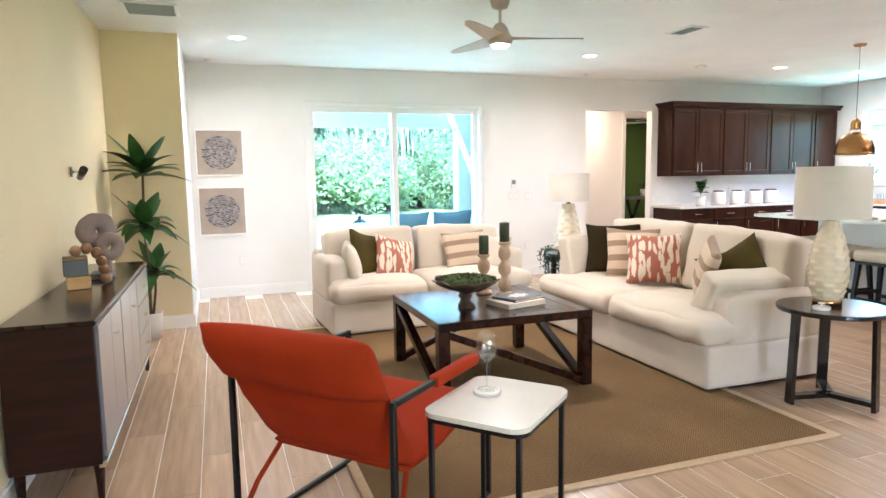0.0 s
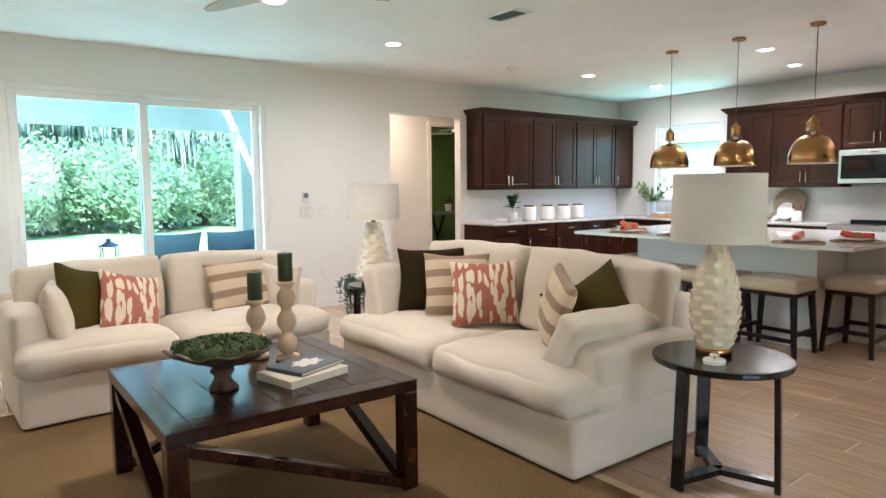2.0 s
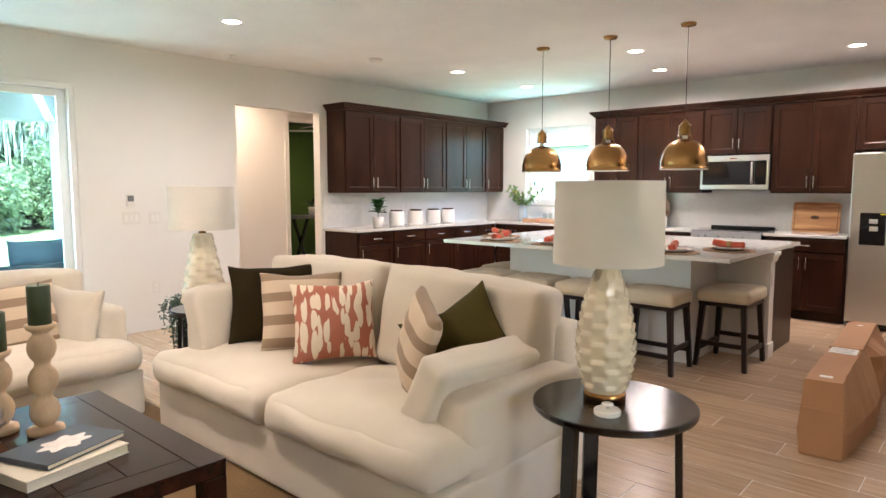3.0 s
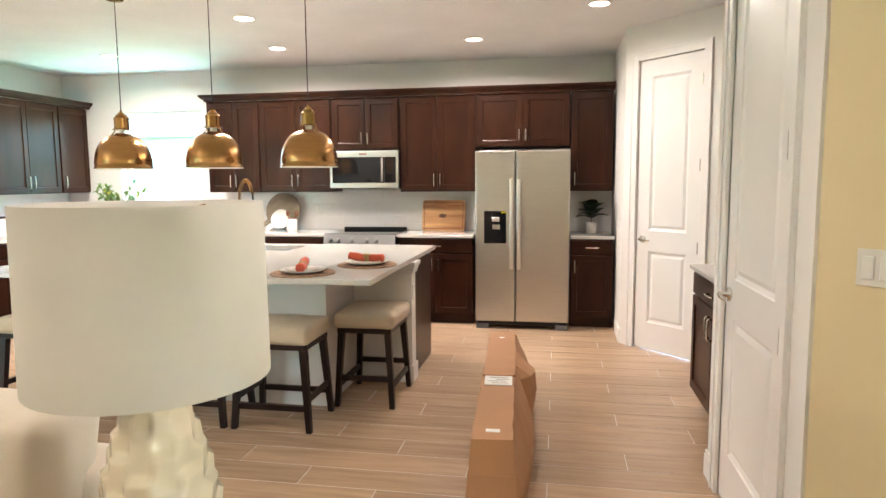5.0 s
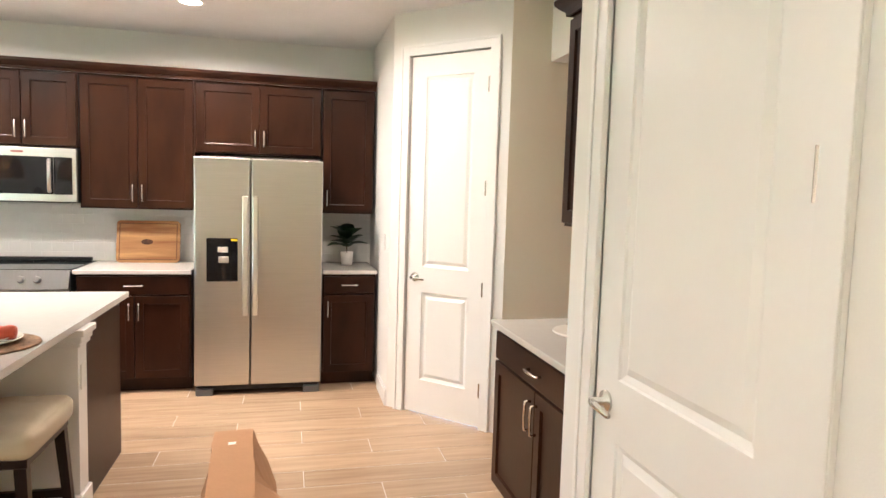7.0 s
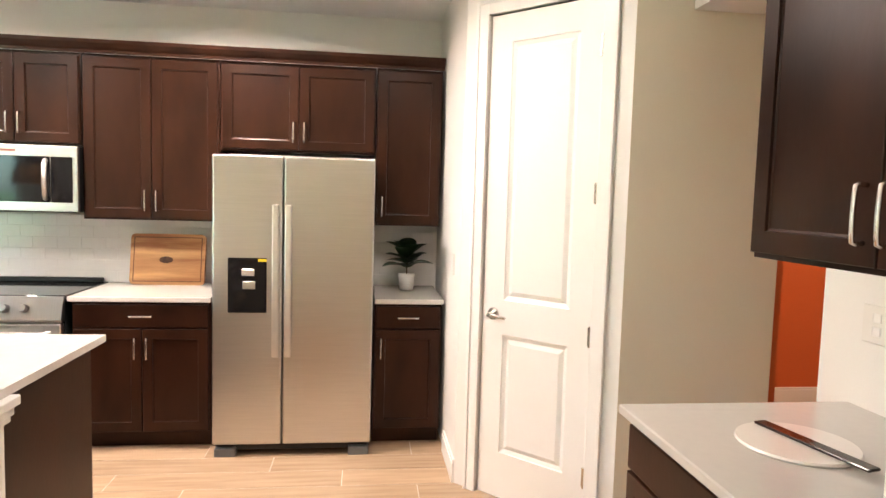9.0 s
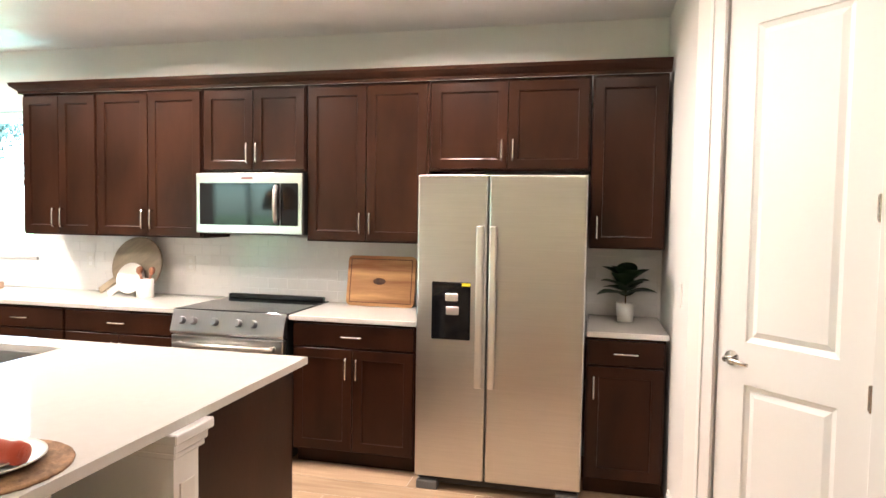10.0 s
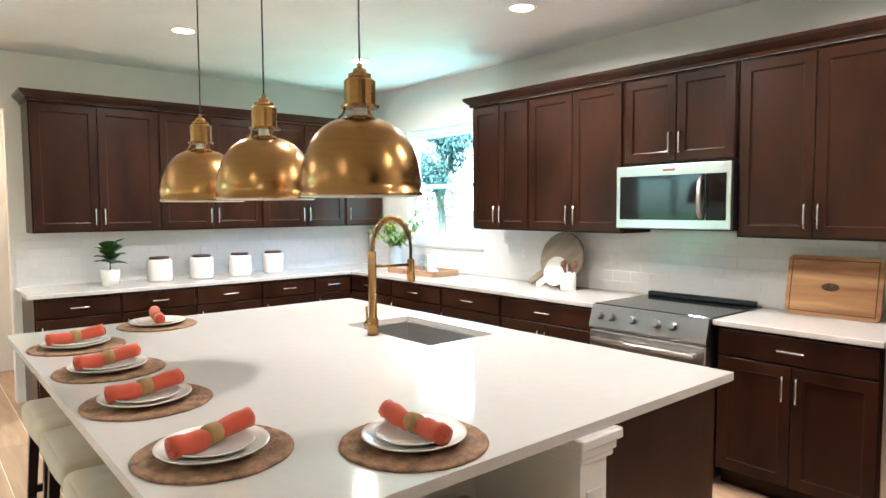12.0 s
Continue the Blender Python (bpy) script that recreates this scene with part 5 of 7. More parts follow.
for k in range(3):
    z0 = 0.195 + k * 0.198
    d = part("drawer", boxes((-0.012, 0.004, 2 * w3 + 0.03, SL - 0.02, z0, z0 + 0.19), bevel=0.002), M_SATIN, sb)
    part("pull", boxes((0.004, 0.026, 2.5 * w3 - 0.03, 2.5 * w3 + 0.03, z0 + 0.09, z0 + 0.10), bevel=0.002), M_NICKEL, d, "small metal pull")
M_STONE = mat("carved_pinkish_stone", (0.25, 0.19, 0.165), 0.6, var=0.1, scale=8, bump=0.3, bscale=40, detail=7)
sc = bmesh.new()
for R, r, c, rx in ((0.057, 0.054, (-0.02, 0.03, 0.285), 84), (0.047, 0.037, (0.055, -0.03, 0.195), 92)):
    t = bmesh.new()
    N1, N2 = 26, 12
    g = [[t.verts.new(((R + r * math.cos(b)) * math.cos(a), (R * 1.12 + r * math.cos(b)) * math.sin(a), 0.55 * r * math.sin(b))) for b in [2 * math.pi * j / N2 for j in range(N2)]] for a in [2 * math.pi * i / N1 for i in range(N1)]]
    for i in range(N1):
        for j in range(N2):
            t.faces.new((g[i][j], g[(i + 1) % N1][j], g[(i + 1) % N1][(j + 1) % N2], g[i][(j + 1) % N2]))
    t.transform(Matrix.Translation(c) @ Matrix.Rotation(radians(12), 4, "Z") @ Matrix.Rotation(radians(rx), 4, "X"))
    sc = joined(sc, t)
for v in sc.verts:
    v.co += Vector((noise.noise(v.co * 12), noise.noise(v.co * 12 + Vector((4, 0, 0))), noise.noise(v.co * 12 + Vector((0, 4, 0))))) * 0.012
sg = thing("ring_sculpture", "carved stone double ring sculpture on the sideboard", "sculpture", at=pose(-0.60, 4.32, SH + 0.0005))
part("double_ring", sc, M_STONE, sg, smooth=True)
part("plinth", boxes((-0.06, 0.06, -0.09, 0.07, 0, 0.035), bevel=0.004), mat("grey_stone_plinth", (0.11, 0.10, 0.10), 0.5, var=0.08, scale=10), sg)
part("peg", tube([(0.05, -0.03, 0.034), (0.05, -0.03, 0.13)], 0.014, 10), M_STONE, sg)
bxk = thing("decorative_box", "small brass and mirror box stack on the sideboard", "box", at=pose(-0.66, 3.93, SH + 0.0005, 0, 0, 12))
part("lower_box", boxes((-0.06, 0.06, -0.06, 0.06, 0, 0.075), bevel=0.003), mat("antique_brass", (0.26, 0.15, 0.06), 0.42, metal=1.0, var=0.1, scale=14), bxk)
part("upper_box", boxes((-0.07, 0.05, -0.055, 0.065, 0.0755, 0.165), bevel=0.003), mat("black_lacquer", (0.012, 0.008, 0.006), 0.35), bxk, "black lacquer upper box")
part("lid", boxes((-0.07, 0.05, -0.055, 0.065, 0.1655, 0.178), bevel=0.003), bpy.data.materials["antique_brass"], bxk)
chn = thing("wooden_chain", "carved wooden bead chain draped over the box", "ornament", at=pose(-0.57, 4.0, SH + 0.0005))
for k, (x, y, z) in enumerate(((-0.10, -0.04, 0.205), (-0.05, -0.01, 0.215), (-0.005, 0.02, 0.185), (0.015, 0.035, 0.135), (0.025, 0.045, 0.085), (0.03, 0.05, 0.034))):
    b = lathe([(0.0, -0.033), (0.02, -0.026), (0.032, 0), (0.02, 0.026), (0.0, 0.033)], 14, cap=False)
    part("bead", b, mat("carved_oak", (0.30, 0.16, 0.075), 0.55, var=0.12, scale=12, bump=0.2, bscale=60) if k == 0 else bpy.data.materials["carved_oak"], chn, smooth=True, at=pose(x, y, z, 15 * k, 10 * k, 0))
# wall sconce (picture light) on the west wall
ws = thing("wall_spotlight", "small brushed metal wall spotlight above the sideboard", "wall light", at=pose(WX, 4.78, 1.47))
part("plate", boxes((0.0, 0.012, -0.035, 0.035, -0.035, 0.035), bevel=0.003), M_NICKEL, ws)
part("head", lathe([(0.020, -0.06), (0.026, 0.06), (0.02, 0.062), (0.0, 0.05)], 16), mat("dark_bronze", (0.07, 0.055, 0.045), 0.35, metal=1.0, var=0.05), ws, smooth=True, at=pose(0.075, -0.02, -0.012, 55, 40, 0))
part("arm", tube([(0.01, 0, 0), (0.06, -0.01, 0.0)], 0.008, 8), M_NICKEL, ws)


def leaf_blade(bm, base, way, length, width, droop, seed, segs=6):
    """A pointed arching leaf with a fold along its middle."""
    way = Vector(way).normalized()
    sidev = way.cross(Vector((0, 0, 1)))
    sidev = sidev.normalized() if sidev.length > 1e-3 else Vector((1, 0, 0))
    prev = None
    for k in range(segs + 1):
        v = k / segs
        c = Vector(base) + way * length * v + Vector((0, 0, -droop * length * v * v))
        w = width / 2 * math.sin(math.pi * min(0.97, 0.10 + 0.87 * v) ** 0.85) + 0.0008
        row = [bm.verts.new(c - sidev * w + Vector((0, 0, w * 0.28))), bm.verts.new(c), bm.verts.new(c + sidev * w + Vector((0, 0, w * 0.28)))]
        if prev:
            bm.faces.new((prev[0], prev[1], row[1], row[0]))
            bm.faces.new((prev[1], prev[2], row[2], row[1]))
        prev = row


pl = thing("potted_plant", "tall artificial dracaena in a white pot", "plant", at=pose(-0.52, 6.10, 0))
part("pot", lathe([(0.075, 0), (0.10, 0.22), (0.105, 0.235), (0.095, 0.235), (0.09, 0.21), (0.0, 0.205)], 24), M_POT, pl, smooth=True)
part("stem", tube([(0, 0, 0.2), (0.01, 0, 0.6), (-0.005, 0.005, 1.05), (0.012, 0, 1.48)], [0.016, 0.014, 0.012, 0.010], 10), M_STEM, pl, smooth=True)
part("stem", tube([(0.02, 0.02, 0.2), (0.05, 0.03, 0.42), (0.06, 0.03, 0.62)], [0.012, 0.011, 0.009], 8), M_STEM, pl, smooth=True)
rnd = random.Random(11)
for hz, nl, ln, wd, cx in ((1.50, 19, 0.42, 0.135, 0.012), (1.03, 19, 0.37, 0.14, 0.0), (0.62, 15, 0.32, 0.12, 0.06)):
    for k in range(nl):
        a = 2.4 * k + rnd.uniform(-0.2, 0.2)
        up = 0.15 + 1.25 * (k / nl) ** 1.3
        lb = bmesh.new()
        leaf_blade(lb, (0, 0, 0), (math.cos(a), math.sin(a), up), ln * rnd.uniform(0.75, 1.1), wd * rnd.uniform(0.8, 1.1), (0.28 if hz > 1.2 else 0.6) if k < nl * 0.7 else 0.05, k)
        part("leaf", lb, M_LEAF, pl, smooth=True, at=pose(cx, 0, hz - 0.06 + 0.06 * k / nl))

# art on the north wall
for z0, z1 in ((1.437, 1.985), (0.74, 1.32)):
    a = thing("framed_art", "white framed art of a grey paper-chip circle", "picture", "pair of framed artworks", pose(-0.125, NY, z0))
    W, H = 0.545, z1 - z0
    part("frame", boxes((0, 0.022, -0.03, -0.001, 0, H), (W - 0.022, W, -0.03, -0.001, 0, H), (0.022, W - 0.022, -0.03, -0.001, 0, 0.022), (0.022, W - 0.022, -0.03, -0.001, H - 0.022, H), bevel=0.002), M_TRIM, a)
    part("backing", boxes((0.022, W - 0.022, -0.016, -0.002, 0.022, H - 0.022)), mat("taupe_linen_mount", (0.42, 0.34, 0.275), 0.9, var=0.05, scale=8, bump=0.3, bscale=400), a, "taupe linen mount")
    rnd = random.Random(int(z0 * 10))
    chips = bmesh.new()
    for ring in range(0, 8):
        m = max(1, int(ring * 6.0))
        for k in range(m):
            ang = 2 * math.pi * k / m + ring * 0.4
            r = ring * 0.0262
            x, z = W / 2 + r * math.cos(ang), H / 2 + r * math.sin(ang)
            rot = Matrix.Translation((x, -0.0185 - rnd.uniform(0, 0.003), z)) @ Matrix.Rotation(rnd.uniform(-0.35, 0.35), 4, "Y") @ Matrix.Rotation(rnd.uniform(-0.3, 0.3), 4, "X")
            bmesh.ops.create_cube(chips, size=1.0, matrix=rot @ Matrix.Diagonal((0.026, 0.0025, 0.018, 1)))
    cm = mat("grey_paper_chips", (0.23, 0.22, 0.235), 0.8, var=0.1, scale=9)
    gi = cm.node_tree.nodes.new("ShaderNodeNewGeometry")
    hs = [q for q in cm.node_tree.nodes if q.type == "HUE_SAT"][0]
    mr2 = cm.node_tree.nodes.new("ShaderNodeMapRange")
    mr2.inputs["To Min"].default_value, mr2.inputs["To Max"].default_value = 0.35, 1.7
    cm.node_tree.links.new(gi.outputs["Random Per Island"], mr2.inputs[0])
    cm.node_tree.links.new(mr2.outputs[0], hs.inputs["Value"])
    part("chip_circle", chips, cm, a, "circle of grey paper chips")["kind"] = "stuff"

# ---- island things ----
M_SEAT = mat("beige_woven_seat", (0.52, 0.435, 0.31), 0.85, var=0.04, scale=8, bump=0.3, bscale=380, sheen=0.15, spec=0.2)
M_DKLEG = mat("espresso_stool_wood", (0.014, 0.0055, 0.004), 0.34, spec=0.25, var=0.12, scale=5, stretch=(4, 4, 0.8))


def tufted(w, d, h):
    """A padded seat with six sunk buttons."""
    bm = soft_box(w, d, h, 0.035, 22, crown=0.022, wob=0.003, seed=2.0)
    for v in bm.verts:
        if v.co.z > h * 0.55:
            dip = 0
            for bx_ in (-w / 4, w / 4):
                for by_ in (-d / 6 * 0.9, d / 6 * 0.9):
                    q = (v.co.x - bx_) ** 2 + (v.co.y - by_) ** 2
                    dip += 0.017 * math.exp(-q / 0.0010)
            for c in (-w / 4, w / 4):
                dip += 0.005 * math.exp(-((v.co.x - c) ** 2) / 0.00018)
            for c in (-d / 6 * 0.9, d / 6 * 0.9):
                dip += 0.005 * math.exp(-((v.co.y - c) ** 2) / 0.00018)
            v.co.z -= dip
    return bm


ST = thing("bar_stool", "backless counter stool with tufted beige seat and dark legs", "stool", "stools round the island", pose(6.14, 3.71, 0, 0, 0, 90))
part("seat", tufted(0.49, 0.40, 0.105), M_SEAT, ST, smooth=True, at=pose(0, 0, 0.515))
part("seat_frame", boxes((-0.225, 0.225, -0.18, 0.18, 0.485, 0.52), bevel=0.003), M_DKLEG, ST)
for sx in (-1, 1):
    for sy in (-1, 1):
        lg = bmesh.new()
        lo = [(sx * 0.235 + a, sy * 0.185 + b, 0) for a, b in ((-.016, -.016), (.016, -.016), (.016, .016), (-.016, .016))]
        hi = [(sx * 0.20 + a, sy * 0.155 + b, 0.487) for a, b in ((-.021, -.021), (.021, -.021), (.021, .021), (-.021, .021))]
        lo, hi = [lg.verts.new(c) for c in lo], [lg.verts.new(c) for c in hi]
        lg.faces.new(lo)
        lg.faces.new(hi)
        for k in range(4):
            lg.faces.new((lo[k], lo[(k + 1) % 4], hi[(k + 1) % 4], hi[k]))
        part("leg", lg, M_DKLEG, ST)
for a, b in (((-0.225, -0.176, 0.14), (0.225, -0.176, 0.14)), ((-0.225, 0.176, 0.14), (0.225, 0.176, 0.14)), ((-0.222, -0.17, 0.19), (-0.222, 0.17, 0.19)), ((0.222, -0.17, 0.19), (0.222, 0.17, 0.19))):
    part("stretcher", beam(a, b, 0.022, 0.034), M_DKLEG, ST)
for x, y, a in ((6.14, 4.25, 90), (6.15, 4.79, 90), (6.15, 5.32, 90), (6.65, 3.28, 0), (6.71, 5.50, 0)):
    copy_thing(ST, pose(x, y, 0, 0, 0, a))

M_PLATE = mat("ivory_stoneware", (0.78, 0.75, 0.68), 0.18, var=0.02, scale=10, coat=0.3)
M_NAPKIN = mat("coral_cotton", (0.60, 0.105, 0.058), 0.9, var=0.06, scale=14, bump=0.3, bscale=300, sheen=0.2, spec=0.2)
M_STRAW = mat("straw_ring", (0.42, 0.25, 0.10), 0.8, var=0.12, scale=30, bump=0.5, bscale=200)


def spiral_mat(r, turns):
    """Round mat of a coiled rope."""
    prof = [(0.0, 0.006)]
    for k in range(turns):
        r0, r1 = r * k / turns, r * (k + 1) / turns
        prof += [((r0 + r1) / 2, 0.0092), (r1, 0.0048)]
    prof += [(r + 0.001, 0.002), (r - 0.001, 0.0)]
    bm = lathe(prof[::-1], 96, cap=False)
    for v in bm.verts:
        v.co.z += 0.0022 * noise.noise(Vector((math.atan2(v.co.y, v.co.x) * 14, v.co.xy.length * 60, 0)))
    return bm


def napkin_roll():
    bm = bmesh.new()
    pts, rad = [], []
    for k in range(13):
        u = k / 12 - 0.5
        pts.append((u * 0.225, 0.004 * math.sin(u * 9), 0.026 - 0.004 * math.cos(u * 6) + 0.006 * u))
        rad.append(0.026 - 0.006 * math.exp(-(u / 0.12) ** 2) + 0.002 * math.sin(u * 25))
    tube(pts, rad, 16, start=bm)
    for v in bm.verts:
        v.co += Vector((0, noise.noise(v.co * 40), noise.noise(v.co * 40 + Vector((7, 0, 0))))) * 0.003
    for e in (-0.1135, 0.1195):    # coiled ends
        sp = []
        for j in range(22):
            a = j * 0.75
            rr = 0.020 * (1 - j / 24)
            sp.append((e, rr * math.cos(a), 0.026 + rr * math.sin(a)))
        tube(sp, 0.0016, 4, start=bm)
    return bm


first = []
for x, y, a in ((6.557, 5.50, 82), (6.13, 5.185, 5), (6.135, 4.632, 12), (6.127, 4.117, 8), (6.13, 3.558, 16), (6.545, 3.285, 96)):
    if not first:
        Z0 = 0.9145
        pmt = solid("placemat", spiral_mat(0.192, 12), M_JUTE, "round woven jute placemat on the island", "placemat", "place settings", at=pose(x, y, Z0), smooth=True)
        dp = solid("dinner_plate", lathe([(0.0, 0.004), (0.08, 0.0), (0.088, 0.0), (0.128, 0.012), (0.137, 0.018), (0.136, 0.0205), (0.126, 0.0155), (0.086, 0.006), (0.0, 0.005)], 48, cap=False), M_PLATE, "ivory stoneware dinner plate on a placemat", "plate", "place settings", at=pose(x, y, Z0 + 0.0092), smooth=True)
        sp_ = solid("salad_plate", lathe([(0.0, 0.003), (0.06, 0.0), (0.068, 0.0), (0.095, 0.009), (0.102, 0.014), (0.101, 0.016), (0.094, 0.012), (0.066, 0.005), (0.0, 0.004)], 48, cap=False), M_PLATE, "ivory stoneware salad plate on a dinner plate", "plate", "place settings", at=pose(x, y, Z0 + 0.0165), smooth=True)
        nk = thing("napkin", "rolled coral cotton napkin in a straw ring", "napkin", "place settings", pose(x, y, Z0 + 0.024, 0, -3, a))
        part("roll", napkin_roll(), M_NAPKIN, nk, smooth=True)
        part("ring", tube([(-0.018, 0, 0.026), (0, 0, 0.026), (0.018, 0, 0.026)], [0.0255, 0.027, 0.0255], 18), M_STRAW, nk, "straw napkin ring", True)
        first = [pmt, dp, sp_, nk]
    else:
        dx, dy = 0.006 * math.sin(x * 50), 0.006 * math.cos(y * 50)
        copy_thing(pmt, pose(x, y, Z0, 0, 0, a * 2))
        copy_thing(dp, pose(x + dx, y + dy, Z0 + 0.0092))
        copy_thing(sp_, pose(x + dx, y + dy, Z0 + 0.0165))
        copy_thing(nk, pose(x + dx, y + dy, Z0 + 0.024, 0, -3, a))

# faucet
fc = thing("kitchen_faucet", "brushed brass spring-neck faucet beside the sink", "faucet", at=pose(7.262, 4.54, 0.9145))
part("post", lathe([(0.027, 0), (0.027, 0.075), (0.023, 0.08), (0.0195, 0.085), (0.0195, 0.40), (0.0, 0.401)], 20), M_BRASS, fc, smooth=True)
part("lever", joined(tube([(0, 0.02, 0.045), (0, 0.055, 0.045)], 0.017, 12), tube([(0, 0.05, 0.05), (0, 0.055, 0.13)], [0.006, 0.005], 8)), M_BRASS, fc, smooth=True)
arc = [(0.115 - 0.115 * math.cos(math.pi * k / 20), 0, 0.40 + 0.155 * math.sin(math.pi * k / 20)) for k in range(21)] + [(0.23, 0, 0.37), (0.23, 0, 0.34)]
part("hose", tube(arc, 0.008, 8), M_BLACKPL, fc, "black hose", True)
cur = [Vector(q) for q in arc[:19]]
coil = []
steps = 19 * 22
for k in range(steps):
    u = k / (steps - 1) * (len(cur) - 1)
    i = min(int(u), len(cur) - 2)
    p = cur[i].lerp(cur[i + 1], u - i)
    d = (cur[i + 1] - cur[i]).normalized()
    n1 = Vector((0, 1, 0))
    n2 = d.cross(n1)
    a = k / 10 * 2 * math.pi
    coil.append(p + (n1 * math.cos(a) + n2 * math.sin(a)) * 0.0135)
part("spring", tube(coil, 0.0026, 5), M_BRASS, fc, "brass spring", True)
part("spray_head", lathe([(0.016, 0.235), (0.021, 0.24), (0.019, 0.345), (0.012, 0.355), (0.0, 0.355)], 18), M_BRASS, fc, smooth=True, at=pose(0.23, 0, 0))
part("holder", tube([(0.0, 0, 0.325), (0.21, 0, 0.325)], 0.0075, 10), M_BRASS, fc, smooth=True)

# pendants
pend = thing("pendant_lamp", "brushed brass dome pendant over the island", "pendant lamp", "island pendants", pose(6.668, 3.71, 0))
ZR = 1.558
dome = [(0.192, ZR), (0.193, ZR + 0.010), (0.186, ZR + 0.014)]
for k in range(1, 13):
    a = math.pi / 2 * k / 13
    dome.append((0.186 * math.cos(a) ** 0.72 + 0.004, ZR + 0.014 + 0.228 * math.sin(a)))
dome.append((0.044, ZR + 0.247))
inner = [(max(0.02, r - 0.004), z - 0.003) for r, z in dome[::-1]]
part("dome", lathe(dome, 56, cap=False), M_BRASS, pend, smooth=True)
part("dome_lining", lathe(inner, 48, cap=False), M_WHITEIN, pend, "white enamel lining", True)
for k in range(3):
    a = 2 * math.pi * k / 3 + 0.5
    c, s = math.cos(a), math.sin(a)
    part("yoke_arm", tube([(0.075 * c, 0.075 * s, ZR + 0.232), (0.052 * c, 0.052 * s, ZR + 0.256), (0.047 * c, 0.047 * s, ZR + 0.275)], 0.004, 6), M_BRASS, pend)
part("cap", lathe([(0.058, ZR + 0.272), (0.060, ZR + 0.279), (0.048, ZR + 0.282), (0.049, ZR + 0.355), (0.042, ZR + 0.362), (0.036, ZR + 0.366), (0.036, ZR + 0.376), (0.022, ZR + 0.381), (0.020, ZR + 0.392), (0.008, ZR + 0.396), (0.008, ZR + 0.41), (0.0, ZR + 0.41)], 28), M_BRASS, pend, smooth=False)
part("socket", lathe([(0.022, ZR + 0.20), (0.022, ZR + 0.274), (0.0, ZR + 0.274)], 14), M_WHITEIN, pend)
part("bulb", lathe([(0.0, ZR + 0.10), (0.022, ZR + 0.11), (0.03, ZR + 0.14), (0.018, ZR + 0.19), (0.014, ZR + 0.20)], 14), M_WHITEIN, pend, "unlit white bulb", True)
part("cord", tube([(0, 0, ZR + 0.408), (0, 0, CEIL - 0.02)], 0.0032, 6), M_BLACKPL, pend, "black cord")
part("canopy", lathe([(0.0, CEIL - 0.03), (0.012, CEIL - 0.03), (0.055, CEIL - 0.022), (0.062, CEIL - 0.010), (0.062, CEIL - 0.0005)], 28), M_BRASS, pend, smooth=True)
for y in (4.40, 5.10):
    copy_thing(pend, pose(6.668, y, 0))

# ---- worktop things ----
CZ = 0.9145
M_LID = mat("dark_wood_lid", (0.055, 0.026, 0.017), 0.5, var=0.1, scale=8)
cb = mat("white_ribbed_ceramic", (0.76, 0.73, 0.69), 0.35, var=0.015, scale=9)
rib = lathe([(0.056, 0), (0.062, 0.006), (0.063, 0.015), (0.063, 0.128), (0.058, 0.138), (0.05, 0.142), (0.0, 0.142)], 64)
for v in rib.verts:
    v.co = Vector((v.co.x * 1.55, v.co.y * 1.55, v.co.z * 1.32))
    r = v.co.xy.length
    if r > 0.05:
        k = 1 + 0.012 * math.cos(32 * math.atan2(v.co.y, v.co.x))
        v.co.x *= k
        v.co.y *= k
cn = thing("canister", "white ribbed ceramic canister with dark wooden lid", "canister", "canisters", pose(7.21, 7.68, CZ))
part("jar", rib, cb, cn, smooth=True)
part("lid", lathe([(0.078, 0.1874), (0.080, 0.200), (0.075, 0.206), (0.0, 0.206)], 28), M_LID, cn, "dark wooden lid", True)
for x, y in ((7.56, 7.67), (7.91, 7.67), (8.25, 7.70)):
    copy_thing(cn, pose(x, y, CZ, 0, 0, 40 * x))


def leafy_pot(name, label, at, pot_r, pot_h, leaves, length, width, material, seed, rise=0.12):
    p = thing(name, label, "plant", at=at)
    part("pot", lathe([(pot_r * 0.82, 0), (pot_r, pot_h), (pot_r * 0.92, pot_h), (pot_r * 0.9, pot_h - 0.012), (0.0, pot_h - 0.014)], 28), M_POT, p, smooth=True)
    rnd = random.Random(seed)
    part("stem", tube([(0, 0, pot_h - 0.02), (0.004, 0, pot_h + rise * 0.5), (0, 0.004, pot_h + rise)], 0.004, 6), M_STEM, p)
    for k in range(leaves):
        a = 2.4 * k + rnd.uniform(-0.3, 0.3)
        lb = bmesh.new()
        leaf_blade(lb, (0, 0, 0), (math.cos(a), math.sin(a), 0.25 + 0.9 * k / leaves), length * rnd.uniform(0.75, 1.1), width, 0.25, k)
        part("leaf", lb, material, p, smooth=True, at=pose(0, 0, pot_h + rise * (0.25 + 0.75 * k / leaves)))
    return p


leafy_pot("potted_plant", "small green fiddle-leaf plant in a white pot", pose(6.81, 7.60, CZ), 0.072, 0.13, 14, 0.17, 0.12, M_LEAF, 4, 0.17)
leafy_pot("potted_plant", "dark-leaved plant in a white pot beside the refrigerator", pose(9.28, 1.72, CZ), 0.055, 0.11, 15, 0.20, 0.12, M_DKLEAF, 9, 0.15)

